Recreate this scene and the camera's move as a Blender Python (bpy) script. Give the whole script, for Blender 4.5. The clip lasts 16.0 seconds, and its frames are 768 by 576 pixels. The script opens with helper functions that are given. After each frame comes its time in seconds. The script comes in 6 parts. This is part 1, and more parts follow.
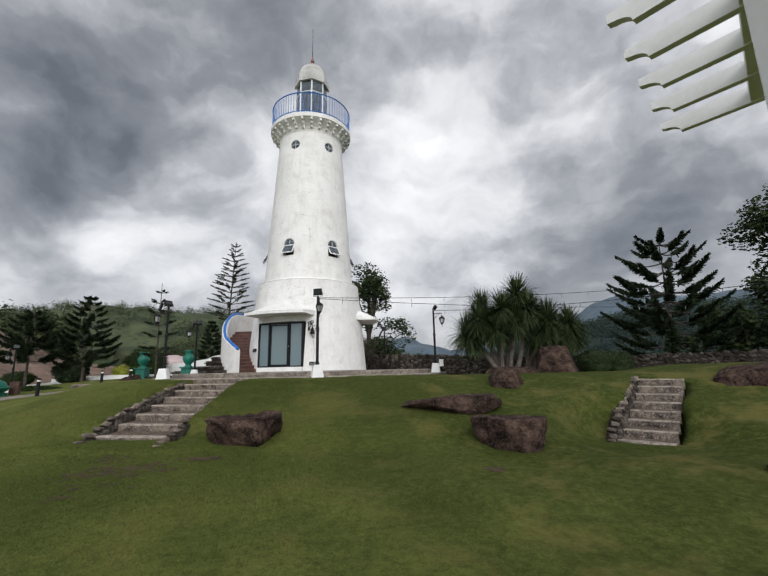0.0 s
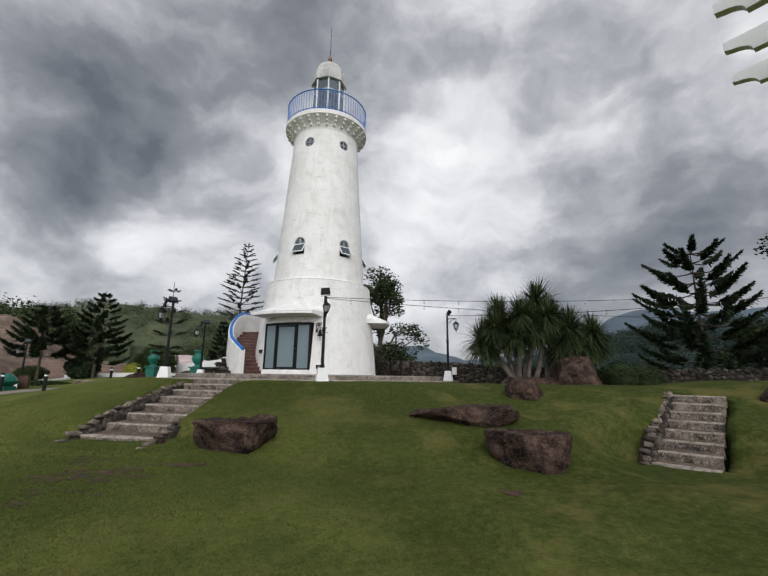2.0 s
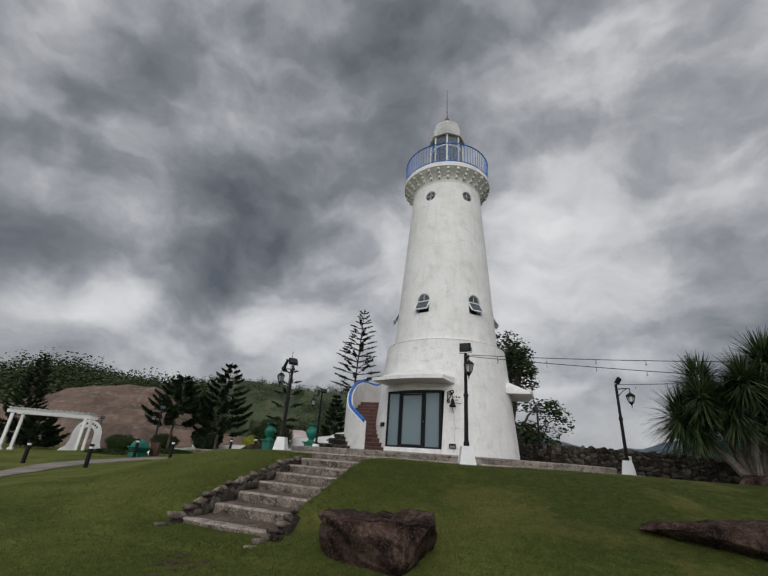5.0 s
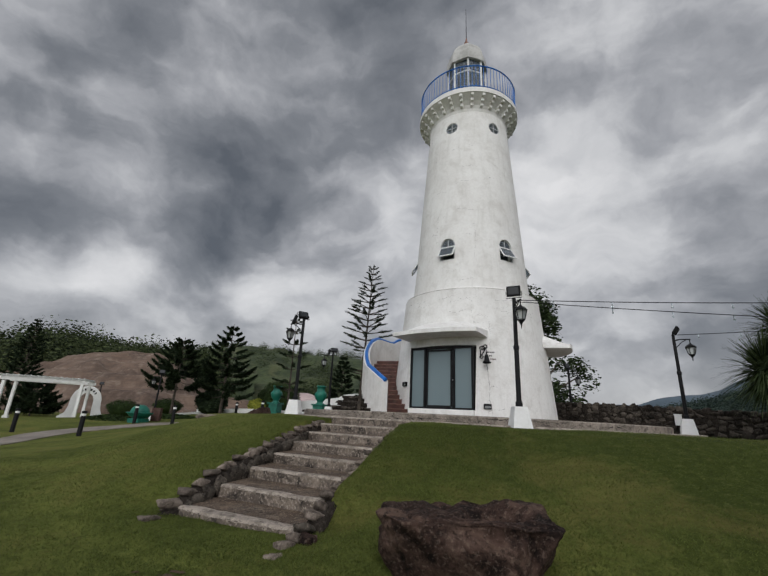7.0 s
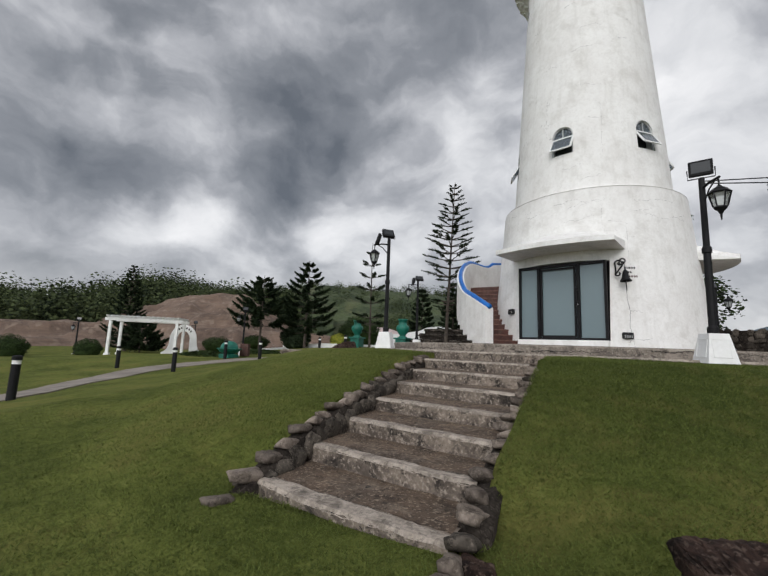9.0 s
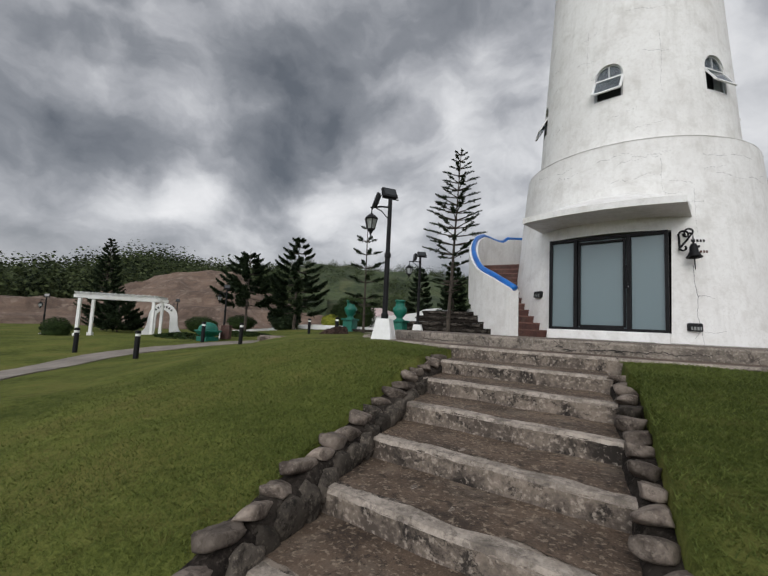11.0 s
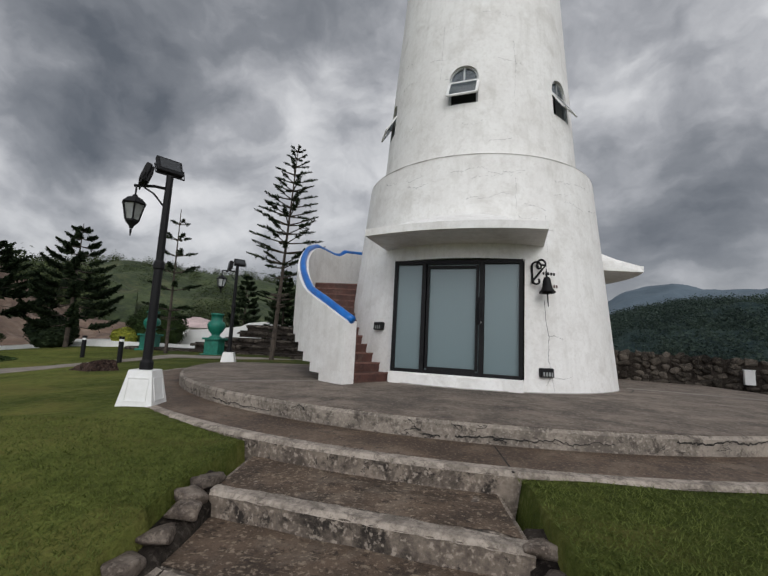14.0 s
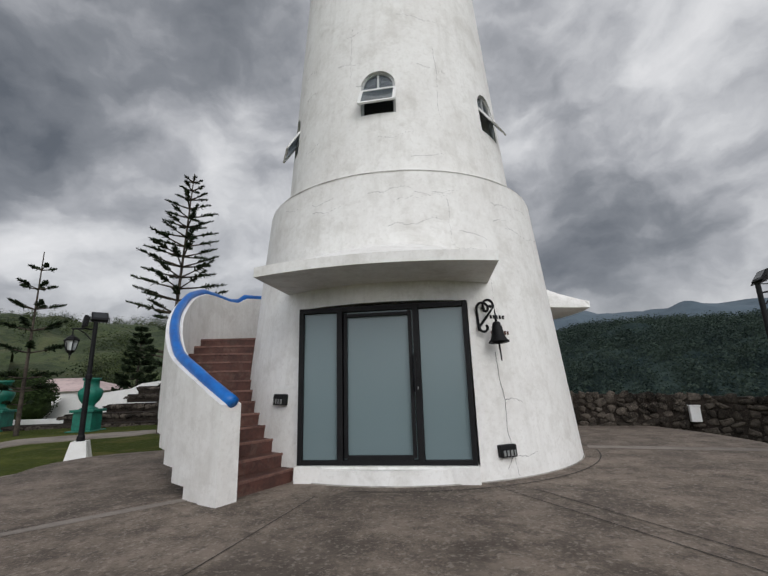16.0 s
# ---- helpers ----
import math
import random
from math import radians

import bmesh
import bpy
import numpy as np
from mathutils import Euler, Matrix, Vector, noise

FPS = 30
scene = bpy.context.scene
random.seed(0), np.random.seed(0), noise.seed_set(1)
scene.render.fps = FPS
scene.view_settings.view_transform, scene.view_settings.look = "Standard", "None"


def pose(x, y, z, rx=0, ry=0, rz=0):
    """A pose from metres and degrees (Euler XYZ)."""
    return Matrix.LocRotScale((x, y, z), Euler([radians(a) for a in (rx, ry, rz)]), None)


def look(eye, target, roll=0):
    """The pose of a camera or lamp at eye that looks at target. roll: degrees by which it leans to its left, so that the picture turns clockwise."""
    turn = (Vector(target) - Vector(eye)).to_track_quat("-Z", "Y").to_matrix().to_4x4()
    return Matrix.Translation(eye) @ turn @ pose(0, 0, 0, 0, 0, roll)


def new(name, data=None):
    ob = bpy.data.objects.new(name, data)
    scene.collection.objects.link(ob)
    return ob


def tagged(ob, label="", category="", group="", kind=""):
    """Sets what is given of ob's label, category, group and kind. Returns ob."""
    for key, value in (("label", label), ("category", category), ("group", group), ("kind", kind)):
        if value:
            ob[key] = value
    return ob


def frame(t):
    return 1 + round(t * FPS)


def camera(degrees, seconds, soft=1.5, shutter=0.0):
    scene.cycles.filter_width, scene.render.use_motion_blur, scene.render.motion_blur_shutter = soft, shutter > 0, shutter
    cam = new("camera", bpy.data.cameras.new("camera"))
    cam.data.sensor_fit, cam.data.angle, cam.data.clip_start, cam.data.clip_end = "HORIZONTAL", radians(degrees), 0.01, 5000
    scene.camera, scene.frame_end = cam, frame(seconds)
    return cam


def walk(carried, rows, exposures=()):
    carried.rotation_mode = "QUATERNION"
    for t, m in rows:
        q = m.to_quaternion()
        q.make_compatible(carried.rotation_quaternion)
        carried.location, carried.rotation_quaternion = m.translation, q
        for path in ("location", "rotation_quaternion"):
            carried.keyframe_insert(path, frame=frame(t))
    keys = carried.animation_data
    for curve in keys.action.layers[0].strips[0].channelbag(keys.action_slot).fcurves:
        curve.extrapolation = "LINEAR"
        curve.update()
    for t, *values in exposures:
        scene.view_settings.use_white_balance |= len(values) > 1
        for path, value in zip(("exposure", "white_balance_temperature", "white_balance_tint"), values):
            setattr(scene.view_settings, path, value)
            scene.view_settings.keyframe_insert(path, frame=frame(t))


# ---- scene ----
cam = camera(86.6, 16.0)
PATH = [
    (0, (0.518, -0.253, 1.705), (0.444, 1.707, 2.094), -1.2),
    (0.5, (0.542, -0.164, 1.687), (0.535, 1.813, 1.984), -0.7),
    (1, (0.739, 0.036, 1.676), (0.77, 2.019, 1.936), -0.5),
    (1.5, (0.754, 0.268, 1.661), (0.702, 2.237, 2.009), -0.2),
    (2, (0.652, 0.683, 1.624), (0.503, 2.632, 2.049), 0.8),
    (2.5, (0.652, 1.125, 1.64), (0.308, 3.034, 2.127), 1.9),
    (3, (0.485, 1.402, 1.609), (0.075, 3.252, 2.249), 1.3),
    (3.2, (0.427, 1.577, 1.584), (-0.008, 3.412, 2.251), 1.1),
    (3.5, (0.232, 1.865, 1.507), (-0.267, 3.656, 2.245), 1.3),
    (4, (-0.248, 2.289, 1.442), (-0.837, 4.027, 2.238), 2.9),
    (4.2, (-0.415, 2.487, 1.455), (-1.047, 4.2, 2.273), 3.7),
    (6.3, (-2.181, 4.561, 1.439), (-2.798, 6.35, 2.087), 4.6),
    (6.5, (-2.345, 4.753, 1.464), (-2.97, 6.542, 2.105), 4.7),
    (7, (-2.676, 5.321, 1.5), (-3.311, 7.118, 2.105), 3.0),
    (7.5, (-3.138, 5.803, 1.469), (-3.813, 7.579, 2.094), 2.4),
    (8, (-3.526, 6.403, 1.442), (-4.134, 8.226, 1.996), 1.4),
    (8.5, (-3.997, 6.927, 1.437), (-4.736, 8.729, 1.892), 1.2),
    (9, (-4.423, 7.461, 1.478), (-5.383, 9.192, 1.766), 2.2),
    (9.2, (-4.514, 7.7, 1.487), (-5.528, 9.405, 1.738), 1.6),
    (11.3, (-5.846, 9.985, 1.797), (-6.755, 11.758, 1.968), 3.0),
    (11.5, (-5.879, 10.211, 1.841), (-6.724, 12.016, 2.005), 1.7),
    (12, (-6.111, 10.692, 1.898), (-6.858, 12.541, 2.043), 0.8),
    (12.5, (-6.216, 11.147, 2.018), (-6.862, 13.035, 2.146), 1.7),
    (13, (-6.205, 11.577, 2.242), (-6.699, 13.507, 2.418), 0.5),
    (13.5, (-6.324, 12.074, 2.278), (-6.728, 14.018, 2.52), 1.8),
    (14, (-6.353, 12.462, 2.453), (-6.535, 14.436, 2.718), 2.9),
    (14.5, (-6.259, 13.033, 2.609), (-6.24, 15.009, 2.919), 1.6),
    (15, (-6.306, 13.539, 2.665), (-6.294, 15.521, 2.933), 2.0),
    (15.5, (-6.318, 13.985, 2.875), (-6.231, 15.949, 3.24), 1.3),
    (16, (-6.187, 14.548, 3.016), (-6.004, 16.487, 3.469), -1.7),
]
EXPOSURES = [(0, 0.15), (1.5, 0.15), (2.5, -0.1), (3.5, -0.35), (4.2, -0.4), (6.5, -0.3), (7.5, -0.32), (9, 0.03), (11.5, -0.08), (12.2, 0.03), (12.9, 0.1), (13.5, -0.18), (14.5, -0.16), (15, -0.05), (16, -0.15)]
walk(cam, [(t, look(eye, target, roll)) for t, eye, target, roll in PATH], EXPOSURES)

# ---- light ----
world = bpy.data.worlds.new("overcast_sky")
scene.world = world
world.use_nodes = True


class Nodes:
    """Short hand for building a node tree."""

    def __init__(self, tree):
        self.tree = tree
        tree.nodes.clear()

    def add(self, kind, **props):
        n = self.tree.nodes.new(kind)
        for key, value in props.items():
            if key == "op":
                n.operation = value
            elif key == "blend":
                n.blend_type = value
            elif key == "data":
                n.data_type = value
            elif key == "sky":
                n.sky_type = value
            elif key == "feature":
                n.feature = value
            elif key == "values":
                for k, v in value.items():
                    n.inputs[k].default_value = v
        return n

    def link(self, a, b):
        self.tree.links.new(a, b)

    def math(self, op, a, b=None, clamp=False):
        n = self.add("ShaderNodeMath", op=op)
        n.use_clamp = clamp
        for i, v in enumerate((a, b)):
            if v is None:
                continue
            if isinstance(v, (int, float)):
                n.inputs[i].default_value = v
            else:
                self.link(v, n.inputs[i])
        return n.outputs[0]

    def noise(self, vec, scale, detail=4.0, rough=0.55, distort=0.0):
        n = self.add("ShaderNodeTexNoise", values={"Scale": scale, "Detail": detail, "Roughness": rough, "Distortion": distort})
        if vec is not None:
            self.link(vec, n.inputs["Vector"])
        return n.outputs["Fac"]

    def ramp(self, fac, stops):
        n = self.add("ShaderNodeValToRGB")
        el = n.color_ramp.elements
        while len(el) < len(stops):
            el.new(0.5)
        for e, (p, c) in zip(el, stops):
            e.position = p
            e.color = (*c, 1) if len(c) == 3 else c
        self.link(fac, n.inputs[0])
        return n.outputs[0]

    def mix(self, fac, a, b, blend="MIX"):
        n = self.add("ShaderNodeMix", data="RGBA", blend=blend)
        for sock, v in ((n.inputs[0], fac), (n.inputs[6], a), (n.inputs[7], b)):
            if isinstance(v, (int, float)):
                sock.default_value = v
            elif isinstance(v, tuple):
                sock.default_value = (*v, 1)
            else:
                self.link(v, sock)
        return n.outputs[2]


def build_sky():
    k = Nodes(world.node_tree)
    co = k.add("ShaderNodeTexCoord").outputs["Generated"]
    sep = k.add("ShaderNodeSeparateXYZ")
    k.link(co, sep.inputs[0])
    # billows: the direction is stirred before the cloud fields are read
    stir = k.add("ShaderNodeTexNoise", values={"Scale": 3.3, "Detail": 6.0, "Roughness": 0.53})
    k.link(co, stir.inputs["Vector"])
    off = k.add("ShaderNodeVectorMath", op="SUBTRACT")
    k.link(stir.outputs["Color"], off.inputs[0])
    off.inputs[1].default_value = (0.5, 0.5, 0.5)
    amp = k.add("ShaderNodeVectorMath", op="SCALE")
    k.link(off.outputs[0], amp.inputs[0])
    amp.inputs["Scale"].default_value = 0.25
    way = k.add("ShaderNodeVectorMath", op="ADD")
    k.link(co, way.inputs[0])
    k.link(amp.outputs[0], way.inputs[1])
    way = way.outputs[0]
    tall = k.add("ShaderNodeVectorMath", op="MULTIPLY")
    k.link(way, tall.inputs[0])
    tall.inputs[1].default_value = (1.0, 1.0, 1.7)

    def patch(x, y, z, r):
        d = k.add("ShaderNodeVectorMath", op="DISTANCE")
        k.link(way, d.inputs[0])
        d.inputs[1].default_value = (x, y, z)
        f = k.math("POWER", k.math("DIVIDE", d.outputs["Value"], r * 1.25), 2.0)
        return k.math("EXPONENT", k.math("MULTIPLY", f, -1.0))

    big = k.noise(tall.outputs[0], 2.4, 3.0, 0.48)
    mid = k.noise(tall.outputs[0], 6.2, 8.0, 0.5)
    dens = k.math("ADD", k.math("MULTIPLY", big, 0.52), k.math("MULTIPLY", mid, 0.48))
    for sign, spots in ((1, DARK_CLOUDS), (-1, BRIGHT_CLOUDS)):
        for x, y, z, r, amount in spots:
            dens = k.math("ADD", dens, k.math("MULTIPLY", patch(x, y, z, r), sign * amount))
    cloud = k.ramp(dens, [(0.26, (0.96, 0.96, 0.975)), (0.39, (0.72, 0.73, 0.755)), (0.49, (0.455, 0.467, 0.50)), (0.59, (0.265, 0.28, 0.31)), (0.74, (0.13, 0.145, 0.17))])
    # thinner, brighter cover on the side of the hidden sun
    rear = k.math("MULTIPLY", k.math("MAXIMUM", k.math("MULTIPLY", sep.outputs[1], -1.0), 0.0), REAR)
    glow = k.add("ShaderNodeVectorMath", op="SCALE")
    k.link(cloud, glow.inputs[0])
    k.link(k.math("ADD", rear, 1.0), glow.inputs["Scale"])
    cloud = glow.outputs[0]
    # paler haze close to the horizon
    low = k.math("SUBTRACT", 1.0, k.math("DIVIDE", k.math("MAXIMUM", sep.outputs[2], 0.0), 0.20), clamp=True)
    cloud = k.mix(k.math("MULTIPLY", low, 0.55), cloud, (0.54, 0.545, 0.565))
    sky = k.add("ShaderNodeTexSky", sky="NISHITA")
    sky.sun_disc = False
    sky.sun_elevation, sky.sun_rotation = radians(32), radians(161)
    thin = k.add("ShaderNodeVectorMath", op="SCALE")
    k.link(sky.outputs[0], thin.inputs[0])
    thin.inputs["Scale"].default_value = 0.08
    full = k.mix(0.06, cloud, thin.outputs[0])
    bg = k.add("ShaderNodeBackground", values={"Strength": SKY_STRENGTH})
    k.link(full, bg.inputs[0])
    out = k.add("ShaderNodeOutputWorld")
    k.link(bg.outputs[0], out.inputs[0])


SKY_STRENGTH = 1.0
REAR = 2.6
# heavy and thin places of the cover: direction, spread, weight
DARK_CLOUDS = [(-0.62, 0.64, 0.46, 0.13, 0.20), (-0.60, 0.70, 0.39, 0.07, 0.08), (-0.46, 0.66, 0.59, 0.08, 0.08), (0.46, 0.84, 0.29, 0.15, 0.15), (0.64, 0.69, 0.32, 0.15, 0.14), (-0.28, 0.60, 0.75, 0.12, 0.09), (-0.71, 0.38, 0.59, 0.15, 0.10), (0.34, 0.71, 0.62, 0.08, 0.08), (-0.65, 0.72, 0.23, 0.07, 0.06), (-0.85, 0.45, 0.30, 0.12, 0.08)]
BRIGHT_CLOUDS = [(0.12, 0.86, 0.49, 0.14, 0.16), (-0.03, 0.91, 0.41, 0.10, 0.12), (0.24, 0.91, 0.33, 0.09, 0.10), (0.18, 0.69, 0.70, 0.09, 0.10), (0.37, 0.78, 0.51, 0.09, 0.10), (-0.57, 0.76, 0.31, 0.07, 0.12), (-0.79, 0.54, 0.28, 0.08, 0.12), (-0.45, 0.86, 0.25, 0.09, 0.12), (-0.67, 0.49, 0.56, 0.055, 0.08), (-0.34, 0.78, 0.53, 0.05, 0.08), (-0.07, 0.96, 0.26, 0.10, 0.10), (-0.25, 0.90, 0.35, 0.09, 0.08), (0.65, 0.51, 0.56, 0.10, 0.08), (0.69, 0.71, 0.15, 0.07, 0.14)]
build_sky()

sun_data = bpy.data.lights.new("sun", "SUN")
sun_data.energy, sun_data.angle, sun_data.color = 1.05, radians(30), (1.0, 0.97, 0.93)
sun = new("sun", sun_data)
sun.matrix_world = look((0, 0, 40), (Vector((0, 0, 40)) - Vector((0.25, -0.75, 0.50))))


# ---- materials ----
def material(name, base, dark=None, grain=18.0, patchy=1.5, rough=0.8, bump=0.25, metal=0.0, stain=None, stain_scale=0.8, stain_amount=0.0, random_value=0.0, depth=0.01, spec=0.4, streak=0.0, strata=None, grit=None, mottle=None, lush=None, island=0.0):
    """Base colour with patches and grain at two scales, optional stains, relief and a change from piece to piece."""
    m = bpy.data.materials.new(name)
    m.use_nodes = True
    k = Nodes(m.node_tree)
    out = k.add("ShaderNodeOutputMaterial")
    b = k.add("ShaderNodeBsdfPrincipled", values={"Metallic": metal, "Specular IOR Level": spec})
    k.link(b.outputs[0], out.inputs[0])
    geo = k.add("ShaderNodeNewGeometry")
    pos = geo.outputs["Position"]
    dark = dark or tuple(c * 0.72 for c in base)
    large = k.noise(pos, patchy, 5.0, 0.6)
    fine = k.noise(pos, grain, 6.0, 0.65)
    fac = k.math("ADD", k.math("MULTIPLY", large, 0.6), k.math("MULTIPLY", fine, 0.4))
    col = k.ramp(fac, [(0.40, dark), (0.57, base)])
    if lush:
        sep = k.add("ShaderNodeSeparateXYZ")
        k.link(pos, sep.inputs[0])
        turf = k.math("ADD", k.math("ADD", k.math("MULTIPLY", sep.outputs[0], 0.07), k.math("MULTIPLY", k.math("SUBTRACT", sep.outputs[1], 8.5), 0.06)), k.math("MULTIPLY", k.noise(pos, 0.22, 4.0, 0.6), 1.6))
        tuft = k.math("ADD", k.math("MULTIPLY", k.noise(pos, 7.0, 7.0, 0.66), 0.6), k.math("MULTIPLY", k.noise(pos, 26.0, 4.0, 0.6), 0.4))
        col = k.mix(k.ramp(turf, [(0.55, (0, 0, 0)), (1.0, (1, 1, 1))]), col, lush)
        col = k.mix(k.math("MULTIPLY", k.ramp(tuft, [(0.36, (1, 1, 1)), (0.52, (0, 0, 0))]), 0.62), col, (0.020, 0.028, 0.006))
        col = k.mix(k.math("MULTIPLY", k.ramp(tuft, [(0.52, (0, 0, 0)), (0.66, (1, 1, 1))]), 0.35), col, (0.20, 0.205, 0.07))
        fac = k.math("ADD", fac, k.math("MULTIPLY", tuft, 1.6))
    if stain:
        s = k.noise(pos, stain_scale, 8.0, 0.7, 0.4)
        f = k.ramp(s, [(0.51, (0, 0, 0)), (0.63, (1, 1, 1))])
        col = k.mix(k.math("MULTIPLY", f, stain_amount), col, stain)
    if mottle:
        spots = k.ramp(k.noise(pos, mottle[1], 9.0, 0.78, 0.3), [(0.52, (0, 0, 0)), (0.6, (1, 1, 1))])
        col = k.mix(k.math("MULTIPLY", spots, mottle[2]), col, mottle[0])
    if grit:
        specks = k.ramp(k.noise(pos, grit[1], 2.0, 0.6), [(0.56, (0, 0, 0)), (0.66, (1, 1, 1))])
        col = k.mix(k.math("MULTIPLY", specks, grit[2]), col, grit[0])
    if streak:
        sep = k.add("ShaderNodeSeparateXYZ")
        k.link(pos, sep.inputs[0])
        tall = k.add("ShaderNodeCombineXYZ")
        k.link(k.math("MULTIPLY", sep.outputs[0], 5.0), tall.inputs[0])
        k.link(k.math("MULTIPLY", sep.outputs[1], 5.0), tall.inputs[1])
        k.link(k.math("MULTIPLY", sep.outputs[2], 0.45), tall.inputs[2])
        runs = k.ramp(k.noise(tall.outputs[0], 1.0, 5.0, 0.6), [(0.5, (0, 0, 0)), (0.72, (1, 1, 1))])
        col = k.mix(k.math("MULTIPLY", runs, streak), col, (0.42, 0.40, 0.355))
    if strata:
        sep = k.add("ShaderNodeSeparateXYZ")
        k.link(pos, sep.inputs[0])
        flat = k.add("ShaderNodeCombineXYZ")
        for i, f in enumerate((0.05, 0.05, 1.3)):
            k.link(k.math("MULTIPLY", sep.outputs[i], f), flat.inputs[i])
        beds = k.ramp(k.noise(flat.outputs[0], 1.0, 6.0, 0.7), [(0.42, (0, 0, 0)), (0.62, (1, 1, 1))])
        col = k.mix(k.math("MULTIPLY", beds, 0.55), col, strata)
    if island:
        hsv = k.add("ShaderNodeHueSaturation")
        k.link(col, hsv.inputs["Color"])
        k.link(k.math("ADD", k.math("MULTIPLY", geo.outputs["Random Per Island"], island), 1.0 - island / 2), hsv.inputs["Value"])
        col = hsv.outputs[0]
    if random_value:
        info = k.add("ShaderNodeObjectInfo")
        hsv = k.add("ShaderNodeHueSaturation")
        k.link(col, hsv.inputs["Color"])
        k.link(k.math("ADD", k.math("MULTIPLY", info.outputs["Random"], random_value), 1.0 - random_value / 2), hsv.inputs["Value"])
        col = hsv.outputs[0]
    k.link(col, b.inputs["Base Color"])
    k.link(k.math("ADD", k.math("MULTIPLY", fine, 0.25), rough - 0.12, clamp=True), b.inputs["Roughness"])
    if bump:
        bp = k.add("ShaderNodeBump", values={"Strength": bump, "Distance": depth})
        k.link(fac, bp.inputs["Height"])
        k.link(bp.outputs[0], b.inputs["Normal"])
    return m


def leaf_material(name, light, dark, scale=1.2):
    m = bpy.data.materials.new(name)
    m.use_nodes = True
    k = Nodes(m.node_tree)
    out = k.add("ShaderNodeOutputMaterial")
    b = k.add("ShaderNodeBsdfPrincipled", values={"Roughness": 0.7, "Specular IOR Level": 0.12})
    geo = k.add("ShaderNodeNewGeometry")
    n = k.noise(geo.outputs["Position"], scale, 3.0)
    f = k.math("ADD", k.math("MULTIPLY", n, 0.6), k.math("MULTIPLY", geo.outputs["Random Per Island"], 0.4))
    col = k.ramp(f, [(0.3, dark), (0.7, light)])
    k.link(col, b.inputs["Base Color"])
    t = k.add("ShaderNodeBsdfTranslucent")
    k.link(col, t.inputs[0])
    mix = k.add("ShaderNodeMixShader", values={0: 0.2})
    k.link(b.outputs[0], mix.inputs[1])
    k.link(t.outputs[0], mix.inputs[2])
    k.link(mix.outputs[0], out.inputs[0])
    return m


PAINT = material("white_masonry_paint", (0.84, 0.833, 0.81), (0.76, 0.745, 0.72), 9.0, 0.7, 0.75, 0.14, stain=(0.48, 0.455, 0.41), stain_scale=1.3, stain_amount=0.26, streak=0.2, mottle=((0.52, 0.50, 0.46), 2.6, 0.22), grit=((0.60, 0.58, 0.54), 16, 0.25))
WHITE = material("white_paint", (0.80, 0.80, 0.79), (0.73, 0.73, 0.71), 14, 2.0, 0.6, 0.05)
CONCRETE = material("platform_concrete", (0.222, 0.178, 0.142), (0.090, 0.070, 0.055), 40, 2.2, 0.85, 0.6, stain=(0.060, 0.047, 0.038), stain_scale=0.9, stain_amount=0.6, mottle=((0.060, 0.047, 0.038), 7, 0.6), grit=((0.36, 0.315, 0.27), 22, 0.4))
STEP = material("step_concrete", (0.25, 0.205, 0.165), (0.085, 0.068, 0.055), 24, 2.6, 0.9, 0.6, stain=(0.020, 0.016, 0.013), stain_scale=2.0, stain_amount=0.95, mottle=((0.016, 0.013, 0.011), 6, 0.9), grit=((0.42, 0.36, 0.30), 24, 0.6))
EDGE = material("rendered_edge", (0.33, 0.285, 0.238), (0.16, 0.136, 0.112), 26, 1.6, 0.9, 0.4, stain=(0.07, 0.058, 0.048), stain_scale=1.8, stain_amount=0.7, mottle=((0.045, 0.036, 0.03), 7, 0.7), grit=((0.45, 0.395, 0.335), 34, 0.45))
NOSE = material("worn_nosing", (0.40, 0.345, 0.29), (0.19, 0.16, 0.132), 30, 4.0, 0.9, 0.5, stain=(0.09, 0.074, 0.06), stain_scale=3.4, stain_amount=0.65, mottle=((0.05, 0.04, 0.033), 10, 0.55))
TREAD = material("brown_tread", (0.128, 0.088, 0.060), (0.042, 0.028, 0.019), 55, 2.4, 0.88, 0.9, stain=(0.22, 0.178, 0.138), stain_scale=2.0, stain_amount=0.4, mottle=((0.024, 0.016, 0.011), 10, 0.8), grit=((0.34, 0.27, 0.20), 28, 0.55))
RING_TREAD = material("reddish_tread", (0.122, 0.080, 0.053), (0.046, 0.029, 0.020), 50, 1.6, 0.7, 0.6, stain=(0.20, 0.156, 0.118), stain_scale=1.6, stain_amount=0.45, mottle=((0.030, 0.020, 0.014), 10, 0.7), grit=((0.30, 0.235, 0.175), 30, 0.45))
ROCK = material("brown_boulder", (0.066, 0.040, 0.031), (0.011, 0.0075, 0.0065), 16.0, 2.6, 0.9, 1.0, depth=0.05, stain=(0.135, 0.090, 0.068), stain_scale=2.6, stain_amount=0.6, spec=0.12, mottle=((0.009, 0.007, 0.006), 7, 0.75), grit=((0.19, 0.14, 0.11), 30, 0.35))
STONE = material("grey_rubble", (0.215, 0.178, 0.148), (0.062, 0.049, 0.040), 12.0, 3.5, 0.85, 0.6, random_value=0.8, depth=0.02, spec=0.15, mottle=((0.028, 0.021, 0.018), 9, 0.6), grit=((0.30, 0.255, 0.21), 34, 0.4))
